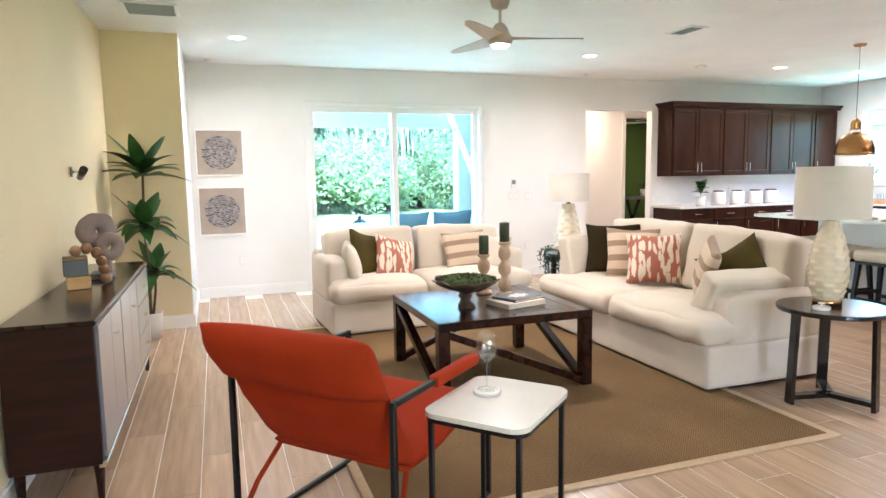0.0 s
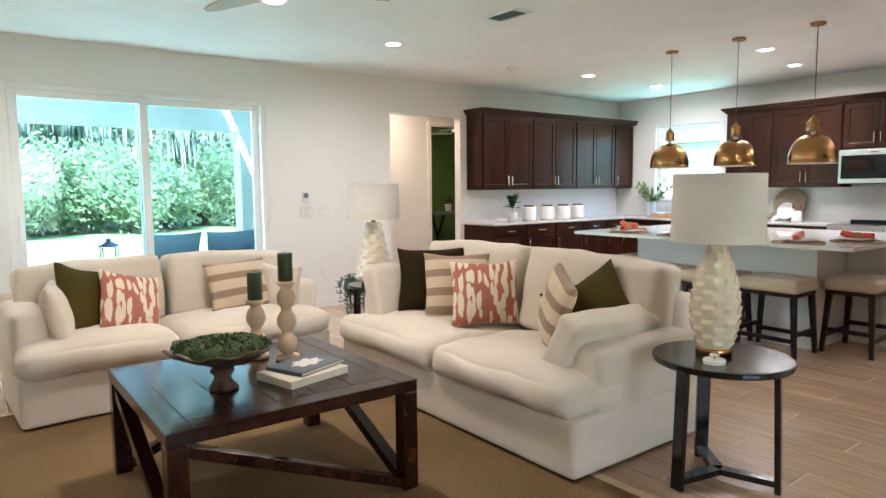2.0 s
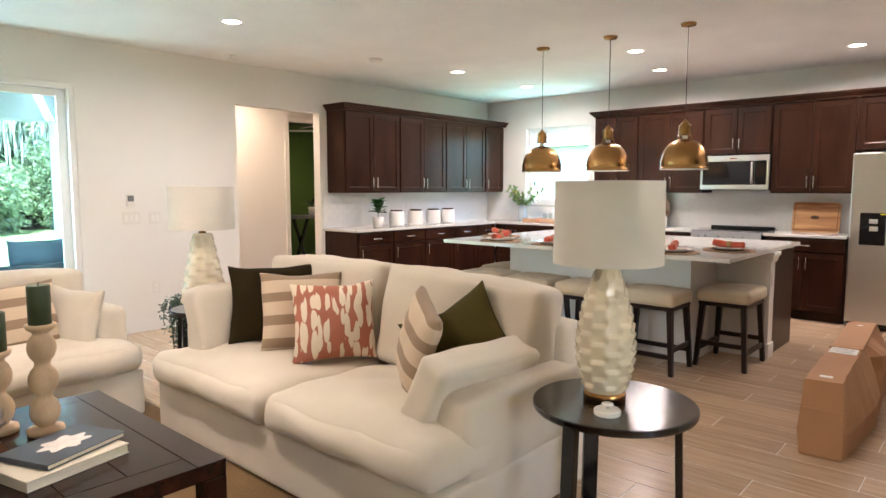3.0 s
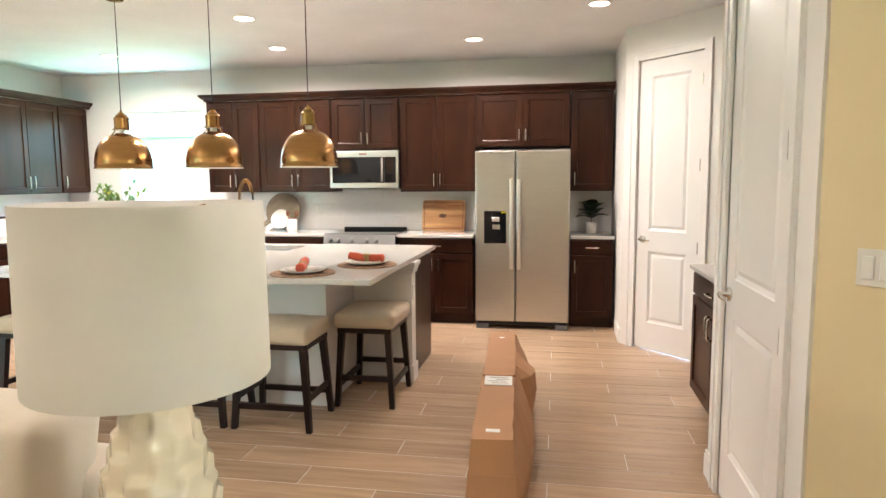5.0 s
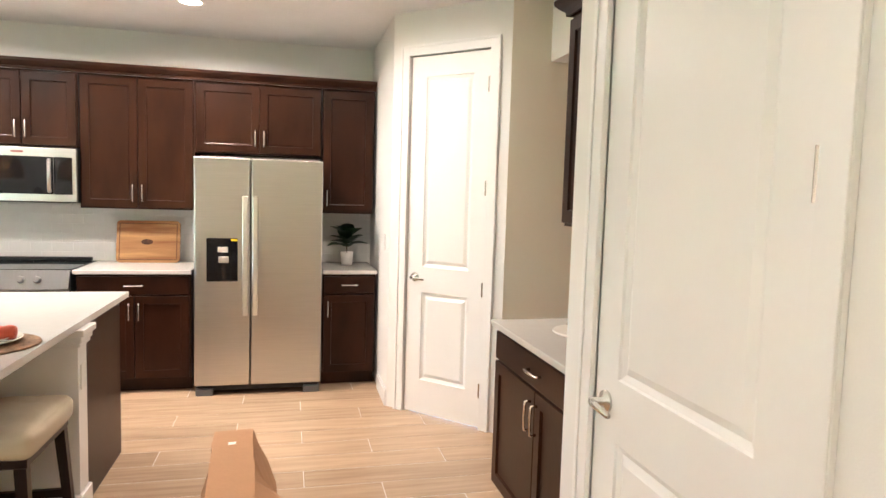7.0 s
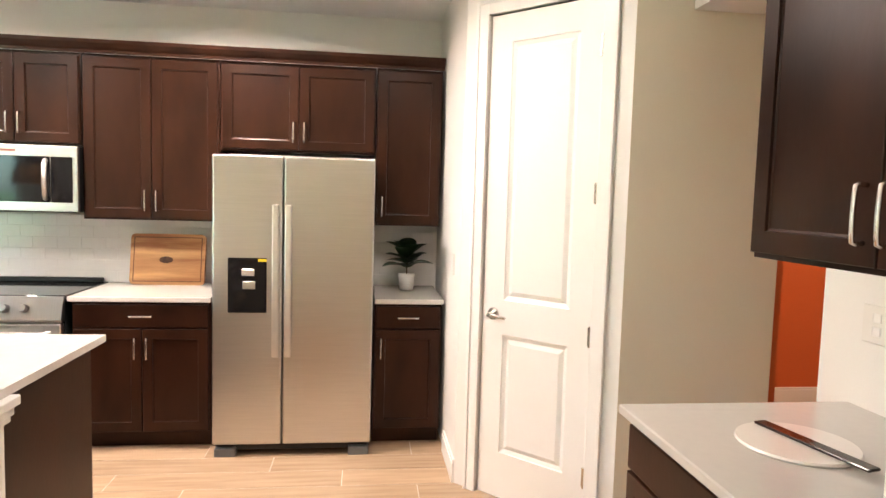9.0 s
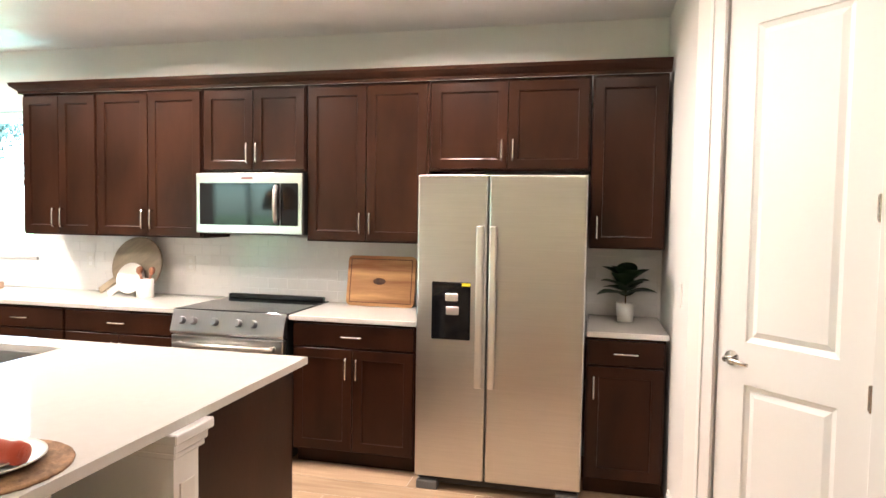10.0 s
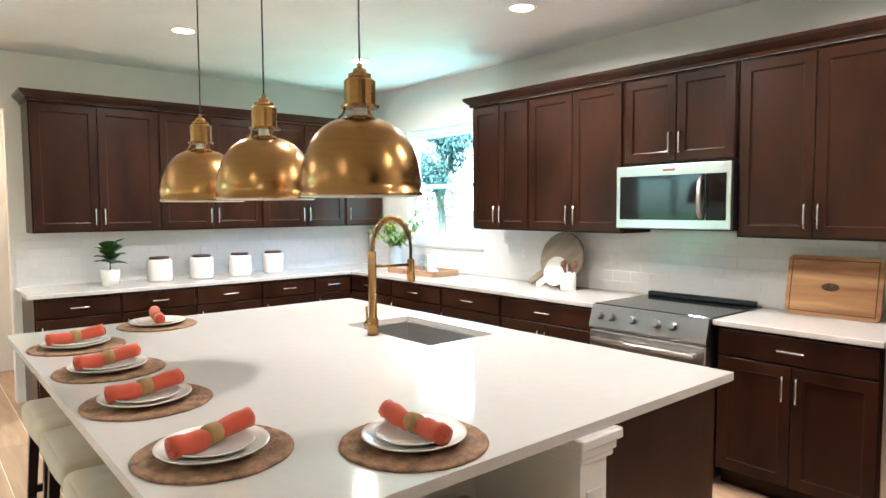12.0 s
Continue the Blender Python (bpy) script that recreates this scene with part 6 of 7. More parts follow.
# vase with lemon branches
M_VASE = mat("pale_blue_glaze", (0.66, 0.74, 0.76), 0.2, var=0.03, scale=8, coat=0.3)
va = thing("vase", "white vase with leafy lemon branches", "vase", at=pose(9.25, 7.10, CZ))
part("body", lathe([(0.05, 0), (0.062, 0.03), (0.068, 0.12), (0.06, 0.20), (0.045, 0.235), (0.047, 0.245), (0.04, 0.245), (0.038, 0.23), (0.0, 0.22)], 28), M_VASE, va, smooth=True)
rnd = random.Random(21)
tw, lv, yl = bmesh.new(), bmesh.new(), bmesh.new()
for k in range(13):
    a, ln = rnd.uniform(0, 6.28), rnd.uniform(0.32, 0.50)
    d = Vector((math.cos(a) * rnd.uniform(0.3, 0.8), math.sin(a) * rnd.uniform(0.4, 1.0), 0.75)).normalized()
    pts = [Vector((0, 0, 0.20)) + d * ln * j / 4 + Vector((0, 0, -0.10 * (j / 4) ** 2)) for j in range(5)]
    tube(pts, 0.003, 5, start=tw)
    for p in pts[1:]:
        for _ in range(9):
            w = Vector((rnd.uniform(-1, 1), rnd.uniform(-1, 1), rnd.uniform(-0.4, 0.9)))
            leaf_blade(lv, p + Vector((rnd.uniform(-.015, .015), rnd.uniform(-.015, .015), rnd.uniform(-.02, .02))), w, rnd.uniform(0.045, 0.075), 0.028, 0.2, 0, 3)
    if k % 2 == 0:
        bmesh.ops.create_icosphere(yl, subdivisions=1, radius=0.016, matrix=Matrix.Translation(pts[3]))
part("branches", tw, M_STEM, va)["kind"] = "stuff"
part("foliage", lv, mat("light_green_leaf", (0.20, 0.32, 0.06), 0.45, var=0.12, scale=9), va, "light green leaves")["kind"] = "stuff"
part("lemons", yl, mat("yellow_fruit", (0.72, 0.55, 0.06), 0.45, var=0.06, scale=20), va, "small yellow fruit", True)["kind"] = "stuff"

# tray with small things by the window
M_TRAYW = mat("light_oak_tray", (0.50, 0.30, 0.17), 0.55, var=0.1, scale=6, stretch=(5, 0.8, 5))
ty = thing("wooden_tray", "light wooden serving tray by the window", "tray", at=pose(9.21, 6.63, CZ))
part("base", boxes((-0.15, 0.15, -0.34, 0.34, 0, 0.01)), M_TRAYW, ty)
for r in ((-0.15, -0.138, -0.34, 0.34), (0.138, 0.15, -0.34, 0.34), (-0.138, 0.138, -0.34, -0.328), (-0.138, 0.138, 0.328, 0.34)):
    part("side", boxes((*r, 0.01, 0.052), bevel=0.003), M_TRAYW, ty)
solid("pitcher", lathe([(0.04, 0), (0.045, 0.05), (0.042, 0.12), (0.035, 0.15), (0.037, 0.165), (0.033, 0.165), (0.03, 0.14), (0.0, 0.13)], 24), M_VASE, "white glazed pitcher on the tray", "pitcher", at=pose(9.26, 6.55, CZ + 0.0105), smooth=True)
solid("bowl", lathe([(0.03, 0), (0.055, 0.03), (0.065, 0.062), (0.06, 0.062), (0.05, 0.03), (0.0, 0.012)], 24), M_VASE, "pale blue bowl on the tray", "bowl", at=pose(9.15, 6.86, CZ + 0.0105), smooth=True)
solid("napkin", soft_box(0.13, 0.10, 0.03, 0.014, 8, wob=0.012, seed=3), M_NAPKIN, "folded coral napkin on the tray", "napkin", at=pose(9.13, 6.70, CZ + 0.0105, 0, 0, 30), smooth=True)
for k, (x, y, h) in enumerate(((9.28, 6.72, 0.11), (9.30, 6.64, 0.12))):
    g = solid("tumbler", lathe([(0.03, 0), (0.034, h), (0.032, h), (0.028, 0.006), (0.0, 0.006)], 20, cap=False), M_CRYSTAL, "clear drinking glass on the tray", "glass", "tumblers", at=pose(x, y, CZ + 0.0105), smooth=True)
    g.visible_shadow = False
solid("garlic_crock", lathe([(0.03, 0), (0.04, 0.02), (0.036, 0.045), (0.0, 0.05)], 18), M_WHITEIN, "small white ceramic dish on the tray", "dish", at=pose(9.18, 6.42, CZ + 0.0105), smooth=True)

# boards and utensils
M_ROUNDB = mat("weathered_round_board", (0.34, 0.27, 0.19), 0.6, var=0.15, scale=5, stretch=(1, 6, 1), bump=0.15, bscale=50)
rb = lathe([(0.0, 0.0), (0.165, 0.0), (0.17, 0.004), (0.17, 0.016), (0.165, 0.02), (0.0, 0.02)], 44, cap=False)
rb = joined(rb, boxes((-0.29, -0.155, -0.022, 0.022, 0.001, 0.019), bevel=0.008, seg=2))
solid("round_board", rb, M_ROUNDB, "round wooden serving board leaning on the tile", "cutting board", at=pose(9.37, 5.11, CZ + 0.215, 0, 0, 0) @ Matrix.Rotation(radians(-78), 4, "Y") @ Matrix.Rotation(radians(-55), 4, "Z") @ Matrix.Scale(1.2, 4), smooth=False)
mb = joined(lathe([(0.0, 0.0), (0.108, 0.0), (0.112, 0.004), (0.112, 0.012), (0.108, 0.016), (0.0, 0.016)], 40, cap=False), boxes((-0.20, -0.10, -0.022, 0.022, 0.001, 0.015), bevel=0.006, seg=2))
solid("marble_board", mb, M_MARBLE, "white marble paddle board leaning on the round board", "cutting board", at=pose(9.305, 5.12, CZ + 0.125, 0, 0, 0) @ Matrix.Rotation(radians(-74), 4, "Y") @ Matrix.Rotation(radians(-50), 4, "Z"))
up_ = thing("utensil_crock", "white crock holding wooden spoons", "crock", at=pose(9.26, 4.97, CZ))
part("crock", lathe([(0.055, 0), (0.058, 0.004), (0.058, 0.132), (0.053, 0.132), (0.052, 0.02), (0.0, 0.02)], 28), M_POT, up_, smooth=True)
for k, (dx, dy) in enumerate(((0.02, 0.05), (-0.02, 0.03), (0.02, -0.04), (-0.01, -0.055))):
    sp2 = tube([(0, 0, 0.02), (dx, dy, 0.17)], 0.006, 8)
    bmesh.ops.create_uvsphere(sp2, u_segments=12, v_segments=8, radius=0.024, matrix=Matrix.Translation((dx * 1.12, dy * 1.12, 0.19)) @ Matrix.Diagonal((0.4, 0.9, 1.15, 1)))
    part("wooden_spoon", sp2, mat("brown_spoon_wood", (0.23, 0.09, 0.04), 0.5, var=0.1, scale=9), up_, "brown wooden spoon", True)
M_ACACIA = mat("acacia_wood", (0.72, 0.40, 0.17), 0.4, var=0.12, scale=2.0, stretch=(0.8, 0.8, 9), col2=(0.36, 0.13, 0.042), detail=6, bump=0.06, bscale=40)
cb_ = thing("cutting_board", "large honey-brown acacia cutting board leaning on the tile", "cutting board", at=pose(9.375, 3.515, CZ + 0.001, 0, 0, -90) @ Matrix.Rotation(radians(-10), 4, "X"))
rr = round_rect(0.235, 0.1675, 0.032, 0.0, 0.03, 6)
rr.transform(Matrix.Translation((0.235, 0.03, 0.1675)) @ Matrix.Rotation(radians(90), 4, "X"))
part("board", rr, M_ACACIA, cb_)
part("groove", boxes((0.02, 0.45, -0.0012, 0.0, 0.02, 0.026), (0.02, 0.45, -0.0012, 0.0, 0.309, 0.315), (0.02, 0.026, -0.0012, 0.0, 0.026, 0.309), (0.444, 0.45, -0.0012, 0.0, 0.026, 0.309)), mat("dark_acacia", (0.20, 0.08, 0.03), 0.5, var=0.1, scale=8), cb_, "dark juice groove")
kn = lathe([(0.0, 0.0), (0.030, 0.0), (0.028, 0.0014), (0.0, 0.0014)], 10, cap=False)
kn.transform(Matrix.Translation((0.225, 0.0, 0.165)) @ Matrix.Rotation(radians(90), 4, "X") @ Matrix.Diagonal((1.5, 0.75, 1, 1)))
part("wood_knot", kn, mat("wood_knot", (0.16, 0.06, 0.025), 0.5, var=0.3, scale=40), cb_, "dark knot")

# ---- coffee bar ----
cabinet("base_cabinet", "espresso coffee bar base cabinet with drawer and two doors", 1.07, 0.0, 0.882, 0.60,
        [("drawer", 0.012, 1.058, DZ0, DZ1, "c"), ("door", 0.012, 0.532, 0.115, DZ0 - 0.012, "rt"), ("door", 0.538, 1.058, 0.115, DZ0 - 0.012, "lt")], pose(6.845, 1.18, 0, 0, 0, 180), toe=0.10)
solid("worktop", boxes((5.772, 6.877, 0.452, 1.218, 0.884, 0.914), bevel=0.004), M_QUARTZ, "white quartz worktop of the coffee bar", "countertop")
cabinet("upper_cabinet", "espresso wall cabinet above the coffee bar", 0.88, 1.392, UZ1, 0.45,
        [("door", 0.012, 0.437, 1.407, UZ1 - 0.02, "rb"), ("door", 0.443, 0.868, 1.407, UZ1 - 0.02, "lb")], pose(6.655, 0.95, 0, 0, 0, 180))
crown("trim_crown_bar", [(6.655, 0.452), (6.655, 0.97), (5.775, 0.97)], "espresso crown moulding on the coffee bar cabinet")
solid("serving_board", lathe([(0.0, 0.0), (0.145, 0.0), (0.148, 0.004), (0.145, 0.010), (0.0, 0.010)], 40, cap=False), M_MARBLE, "round white marble board on the coffee bar", "serving board", at=pose(6.53, 0.88, CZ))
solid("wood_strip", boxes((-0.17, 0.17, -0.02, 0.02, 0, 0.008), bevel=0.003), M_WALNUT, "flat dark wooden strip on the marble board", "board", at=pose(6.50, 0.86, CZ + 0.0105, 0, 0, 12))
bo = thing("bottle", "clear bottle with coral label on the coffee bar", "bottle", at=pose(6.42, 0.62, CZ))
part("glass", lathe([(0.035, 0), (0.037, 0.01), (0.037, 0.09), (0.015, 0.13), (0.014, 0.17), (0.0, 0.17)], 20), M_VASE, bo, smooth=True)
part("label", lathe([(0.0375, 0.02), (0.0375, 0.075)], 20, cap=False), M_NAPKIN, bo, "coral label", True)
solid("scoop", joined(tube([(0, 0, 0.02), (0.11, 0.01, 0.025)], 0.012, 10), lathe([(0.0, 0.0), (0.03, 0.0), (0.035, 0.03), (0.0, 0.032)], 16)), M_BLACKPL, "dark coffee scoop on the coffee bar", "scoop", at=pose(6.25, 0.62, CZ))

# ---- shipping carton ----
bm = bmesh.new()
rows = []
LX = 1.86
for k in range(25):
    u = k / 24
    flare = 0.10 * min(1.0, u / 0.35) ** 0.7
    flap = 0.10 * math.exp(-((u - 0.64) / 0.10) ** 2)
    dent = 0.035 * math.exp(-((u - 0.55) / 0.025) ** 2) + 0.02 * math.exp(-((u - 0.78) / 0.03) ** 2)
    hh = 0.412 + 0.004 * math.sin(9 * u) - 0.010 * math.exp(-((u - 0.50) / 0.025) ** 2)
    sec = [(-0.082 - flare, 0.0), (-0.10 - flare * 0.9 + dent * 0.4, 0.14), (-0.092 - flare * 0.6 - flap * 0.6 + dent, 0.25), (-0.088 - flap - 0.2 * flare + dent, 0.345),
           (-0.084, hh), (0.086, hh - 0.003), (0.098, 0.27), (0.112 + 0.03 * u, 0.13), (0.095 + 0.03 * u, 0.0)]
    rows.append([bm.verts.new((u * LX + 0.006 * noise.noise(Vector((k, j, 3))), y + 0.007 * noise.noise(Vector((k * 0.7, j, 1))), max(0, z))) for j, (y, z) in enumerate(sec)])
for a, b in zip(rows, rows[1:]):
    for j in range(9):
        bm.faces.new((a[j], a[(j + 1) % 9], b[(j + 1) % 9], b[j]))
bm.faces.new(rows[0])
bm.faces.new(rows[-1])
cx_ = thing("shipping_carton", "long crumpled brown cardboard shipping carton on the floor", "box", at=pose(5.05, 2.318, 0, 0, 0, 3.3))
part("carton", bm, M_BROWNBOX, cx_)
part("end_flap", boxes((-0.012, -0.004, -0.10, 0.10, 0.012, 0.262), bevel=0.003), M_BROWNBOX, cx_, "folded cardboard end flap")
part("flap_edge", boxes((0.86, 0.866, -0.086, 0.086, 0.404, 0.416), (0.868, 1.50, -0.0895, -0.0855, 0.398, 0.417), bevel=0.001), M_BROWNBOX, cx_, "raised flap edge")
lb_ = part("shipping_label", boxes((0.69, 0.84, -0.074, 0.07, 0.4125, 0.4165)), M_PLASTIC, cx_, "white shipping label")
for k, (a, b) in enumerate(((-0.055, 0.03), (-0.04, 0.05), (-0.06, 0.01), (-0.05, 0.045))):
    part("print_bar", boxes((0.715 + 0.03 * k, 0.723 + 0.03 * k, a, b, 0.4165, 0.4172)), mat("grey_print", (0.3, 0.3, 0.3), 0.6), lb_)
part("tape", boxes((0.07, 0.10, -0.03, 0.03, 0.4125, 0.4165), bevel=0.001), M_PLASTIC, cx_, "white sticker")
part("tape", boxes((1.68, 1.71, -0.02, 0.02, 0.4105, 0.4145), bevel=0.001), M_PLASTIC, cx_, "white sticker")

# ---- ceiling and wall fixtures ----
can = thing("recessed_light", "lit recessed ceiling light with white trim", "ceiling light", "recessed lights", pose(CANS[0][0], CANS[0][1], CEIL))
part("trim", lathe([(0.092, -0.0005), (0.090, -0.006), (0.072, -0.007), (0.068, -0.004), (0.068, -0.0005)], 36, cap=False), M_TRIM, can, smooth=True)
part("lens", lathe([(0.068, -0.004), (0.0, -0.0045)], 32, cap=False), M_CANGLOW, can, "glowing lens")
# takes in the two added cans and a hall one, all out of view
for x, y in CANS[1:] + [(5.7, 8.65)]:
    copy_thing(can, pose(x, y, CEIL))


def vent(w, d, n, at):
    v = thing("ceiling_vent", "grey slatted ceiling air vent", "vent", "ceiling vents", at)
    part("frame", boxes((-w / 2, w / 2, -d / 2, -d / 2 + 0.025, -0.012, -0.0005), (-w / 2, w / 2, d / 2 - 0.025, d / 2, -0.012, -0.0005), (-w / 2, -w / 2 + 0.025, -d / 2 + 0.025, d / 2 - 0.025, -0.012, -0.0005), (w / 2 - 0.025, w / 2, -d / 2 + 0.025, d / 2 - 0.025, -0.012, -0.0005)), M_TRIM, v)
    part("backing", boxes((-w / 2 + 0.025, w / 2 - 0.025, -d / 2 + 0.025, d / 2 - 0.025, -0.002, -0.0006)), M_BLACKPL, v)
    for k in range(n):
        y = -d / 2 + 0.035 + (d - 0.07) * k / (n - 1)
        part("slat", beam((-w / 2 + 0.026, y, -0.007), (w / 2 - 0.026, y, -0.007), 0.014, 0.0018, up=(0, 0.5, 1)), M_VENT, v)


vent(0.40, 0.40, 15, pose(-0.32, 5.56, CEIL))
vent(0.36, 0.21, 9, pose(4.35, 5.05, CEIL, 0, 0, 90))
solid("smoke_detector", lathe([(0.0, -0.032), (0.05, -0.032), (0.068, -0.02), (0.072, -0.0005)], 28), M_PLASTIC, "round white ceiling smoke detector", "smoke detector", at=pose(5.96, 6.69, CEIL), smooth=True)
for x, y in ((4.87, 7.62), (0.06, 7.70)):
    solid("ceiling_sensor", lathe([(0.0, -0.03), (0.02, -0.028), (0.03, -0.0005)], 18), M_PLASTIC, "small white ceiling sensor", "sensor", "ceiling sensors", at=pose(x, y, CEIL), smooth=True)


def plate(name, label, at, w, h, rockers):
    p = thing(name, label, "switch" if rockers else "outlet", "wall plates", at)
    part("plate", boxes((-w / 2, w / 2, -0.006, -0.0005, -h / 2, h / 2), bevel=0.002), M_PLASTIC, p)
    if rockers:
        for k in range(rockers):
            x = (k - (rockers - 1) / 2) * 0.046
            part("rocker", boxes((x - 0.016, x + 0.016, -0.010, -0.006, -0.033, 0.033), bevel=0.002), M_TRIM, p)
    else:
        for z in (-0.021, 0.021):
            part("socket", boxes((-0.016, 0.016, -0.008, -0.006, z - 0.014, z + 0.014), bevel=0.002), M_TRIM, p)


plate("light_switch", "white triple light switch on the wall", pose(3.94, NY, 1.115), 0.165, 0.117, 3)
plate("light_switch", "white double light switch on the wall", pose(4.165, NY, 1.11), 0.117, 0.117, 2)
plate("wall_outlet", "white wall outlet near the floor", pose(4.15, NY, 0.42), 0.072, 0.117, 0)
plate("wall_outlet", "white wall outlet under the framed art", pose(0.345, NY, 0.435), 0.072, 0.117, 0)
plate("light_switch", "white double light switch on the cream wall", pose(4.472, 1.197, 1.212, 0, 0, 225), 0.104, 0.104, 2)
plate("light_switch", "white light switch beside the pantry door", pose(8.60, 1.50, 1.16, 0, 0, 180), 0.075, 0.117, 1)
for y, z in ((4.76, 1.14), (5.62, 1.14)):
    plate("wall_outlet", "white outlet on the tiled wall", pose(EX - 0.010, y, z, 0, 0, -90), 0.072, 0.117, 0)
plate("wall_outlet", "white outlet on the tiled wall", pose(7.68, NY - 0.010, 1.14), 0.072, 0.117, 0)
plate("wall_outlet", "white outlet behind the coffee bar", pose(6.78, 0.45, 1.18, 0, 0, 180), 0.117, 0.117, 0)
th = thing("thermostat", "small grey thermostat on the north wall", "thermostat", at=pose(3.935, NY, 1.285))
part("body", boxes((-0.037, 0.037, -0.02, -0.0005, -0.058, 0.058), bevel=0.006, seg=2), M_PLASTIC, th)
part("screen", boxes((-0.028, 0.028, -0.0215, -0.02, -0.01, 0.045), bevel=0.0005), mat("grey_screen", (0.16, 0.17, 0.18), 0.3), th, "grey display")

# ceiling fan
fn = thing("ceiling_fan", "three-blade pale wood ceiling fan with a lit lamp", "ceiling fan", at=pose(2.21, 4.58, 0))
M_FANM = mat("pale_taupe_metal", (0.52, 0.46, 0.38), 0.4, var=0.03, scale=8)
part("canopy", lathe([(0.02, CEIL - 0.075), (0.06, CEIL - 0.06), (0.075, CEIL - 0.02), (0.075, CEIL - 0.0005)], 28), M_FANM, fn, smooth=True)
part("downrod", tube([(0, 0, CEIL - 0.07), (0, 0, 2.545)], 0.012, 10), M_FANM, fn, smooth=True)
part("motor", lathe([(0.0, 2.40), (0.085, 2.40), (0.098, 2.425), (0.095, 2.455), (0.075, 2.475), (0.055, 2.53), (0.03, 2.56), (0.0, 2.562)], 32), M_FANM, fn, smooth=True)
part("lamp_lens", lathe([(0.0, 2.372), (0.05, 2.378), (0.072, 2.399)], 28), glow("fan_lamp_glow", (1.0, 0.88, 0.70), 1.2), fn, "glowing lamp lens", True)
M_FANB = mat("pale_oak_blade", (0.50, 0.38, 0.29), 0.45, var=0.08, scale=3, stretch=(0.6, 7, 1))
for k in range(3):
    bl = bmesh.new()
    prev = None
    for j in range(9):
        u = j / 8
        r = 0.07 + 0.58 * u
        w = 0.075 * (1 - 0.45 * u) if u < 0.99 else 0.012
        tl = 0.016 * (1 - u)
        row = [bl.verts.new(c) for c in ((r, -w, 2.44 - tl), (r, w * 0.7, 2.44 + tl + 0.008), (r, w * 0.7, 2.447 + tl + 0.008), (r, -w, 2.447 - tl))]
        if prev:
            for q in range(4):
                bl.faces.new((prev[q], prev[(q + 1) % 4], row[(q + 1) % 4], row[q]))
        else:
            bl.faces.new(row)
        prev = row
    bl.faces.new(prev[::-1])
    part("blade", bl, M_FANB, fn, at=pose(0, 0, 0, 0, 0, 105 + 120 * k))

# ---- study seen through the hall ----
cs_ = thing("console_table", "grey console table with crossed dark legs in the study", "table", at=pose(8.85, 11.6, 0))
part("tabletop", boxes((-0.55, 0.55, -0.20, 0.20, 0.84, 0.90), bevel=0.004), mat("grey_painted_wood", (0.22, 0.23, 0.24), 0.5, var=0.06, scale=6), cs_)
for x in (-0.42, 0.42):
    part("leg", beam((x - 0.14, -0.15, 0), (x + 0.14, -0.15, 0.84), 0.05, 0.04, up=(0, 1, 0)), M_BLKWOOD, cs_)
    part("leg", beam((x + 0.14, -0.11, 0), (x - 0.14, -0.11, 0.84), 0.05, 0.04, up=(0, 1, 0)), M_BLKWOOD, cs_)
leafy_pot("potted_plant", "spiky green plant in a white pot on the console", pose(8.75, 11.55, 0.901), 0.07, 0.15, 9, 0.30, 0.05, M_DKLEAF, 2, 0.05)
f2 = thing("ceiling_fan", "white ceiling fan in the green study", "ceiling fan", at=pose(8.45, 10.9, 0))
part("downrod", tube([(0, 0, CEIL), (0, 0, 2.50)], 0.012, 8), M_TRIM, f2)
part("motor", lathe([(0.0, 2.42), (0.09, 2.43), (0.09, 2.49), (0.0, 2.51)], 20), M_TRIM, f2, smooth=True)
for k in range(3):
    part("blade", boxes((0.08, 0.62, -0.06, 0.05, 2.455, 2.465), bevel=0.004), M_TRIM, f2, at=pose(0, 0, 0, 8, 0, 20 + 120 * k))

# ---- outdoors ----
M_STUCCO = mat("pale_stucco", (0.62, 0.62, 0.60), 0.9, var=0.05, scale=3, bump=0.4, bscale=80)
M_CONC = mat("concrete_slab", (0.42, 0.40, 0.37), 0.85, var=0.08, scale=2, bump=0.2, bscale=60)
M_LAWN = mat("lawn", (0.15, 0.20, 0.065), 0.95, var=0.16, scale=0.5, bump=0.6, bscale=30, col2=(0.11, 0.15, 0.045))
gr = bmesh.new()
bmesh.ops.create_grid(gr, x_segments=8, y_segments=8, size=260)
structure("ground", gr, M_LAWN, "sunlit green lawn", "ground").location.z = -0.14
# added out of view to block sun at the front opening
structure("front_porch_roof", boxes((-2.0, 5.8, -6.2, -2.72, 2.62, 2.80)), M_STUCCO, "unseen slab keeping the sun out of the front opening", "ceiling")
structure("patio_slab", boxes((-3.0, 5.2, NY + T, 11.5, -0.20, -0.02)), M_CONC, "concrete patio slab under the porch roof", "patio")
structure("porch_ceiling", boxes((-3.0, 4.0, NY + T, 11.35, 2.62, 2.75)), M_STUCCO, "pale painted porch ceiling", "ceiling")
structure("porch_beam", boxes((-3.0, 5.0, 11.05, 11.35, 2.27, 2.62)), M_STUCCO, "pale stucco porch beam", "beam")
structure("porch_column", boxes((4.32, 4.62, 11.05, 11.35, -0.02, 2.27)), M_STUCCO, "pale stucco porch column", "column")
structure("porch_end_wall", boxes((3.9, 4.02, NY + T, 9.4, 0, 2.62)), M_STUCCO, "pale stucco house wall beside the porch", "wall")
M_WICK = mat("grey_wicker", (0.10, 0.11, 0.12), 0.8, var=0.1, scale=20, bump=0.5, bscale=150)
M_OUTC = mat("slate_outdoor_cloth", (0.12, 0.16, 0.20), 0.9, var=0.06, scale=8)
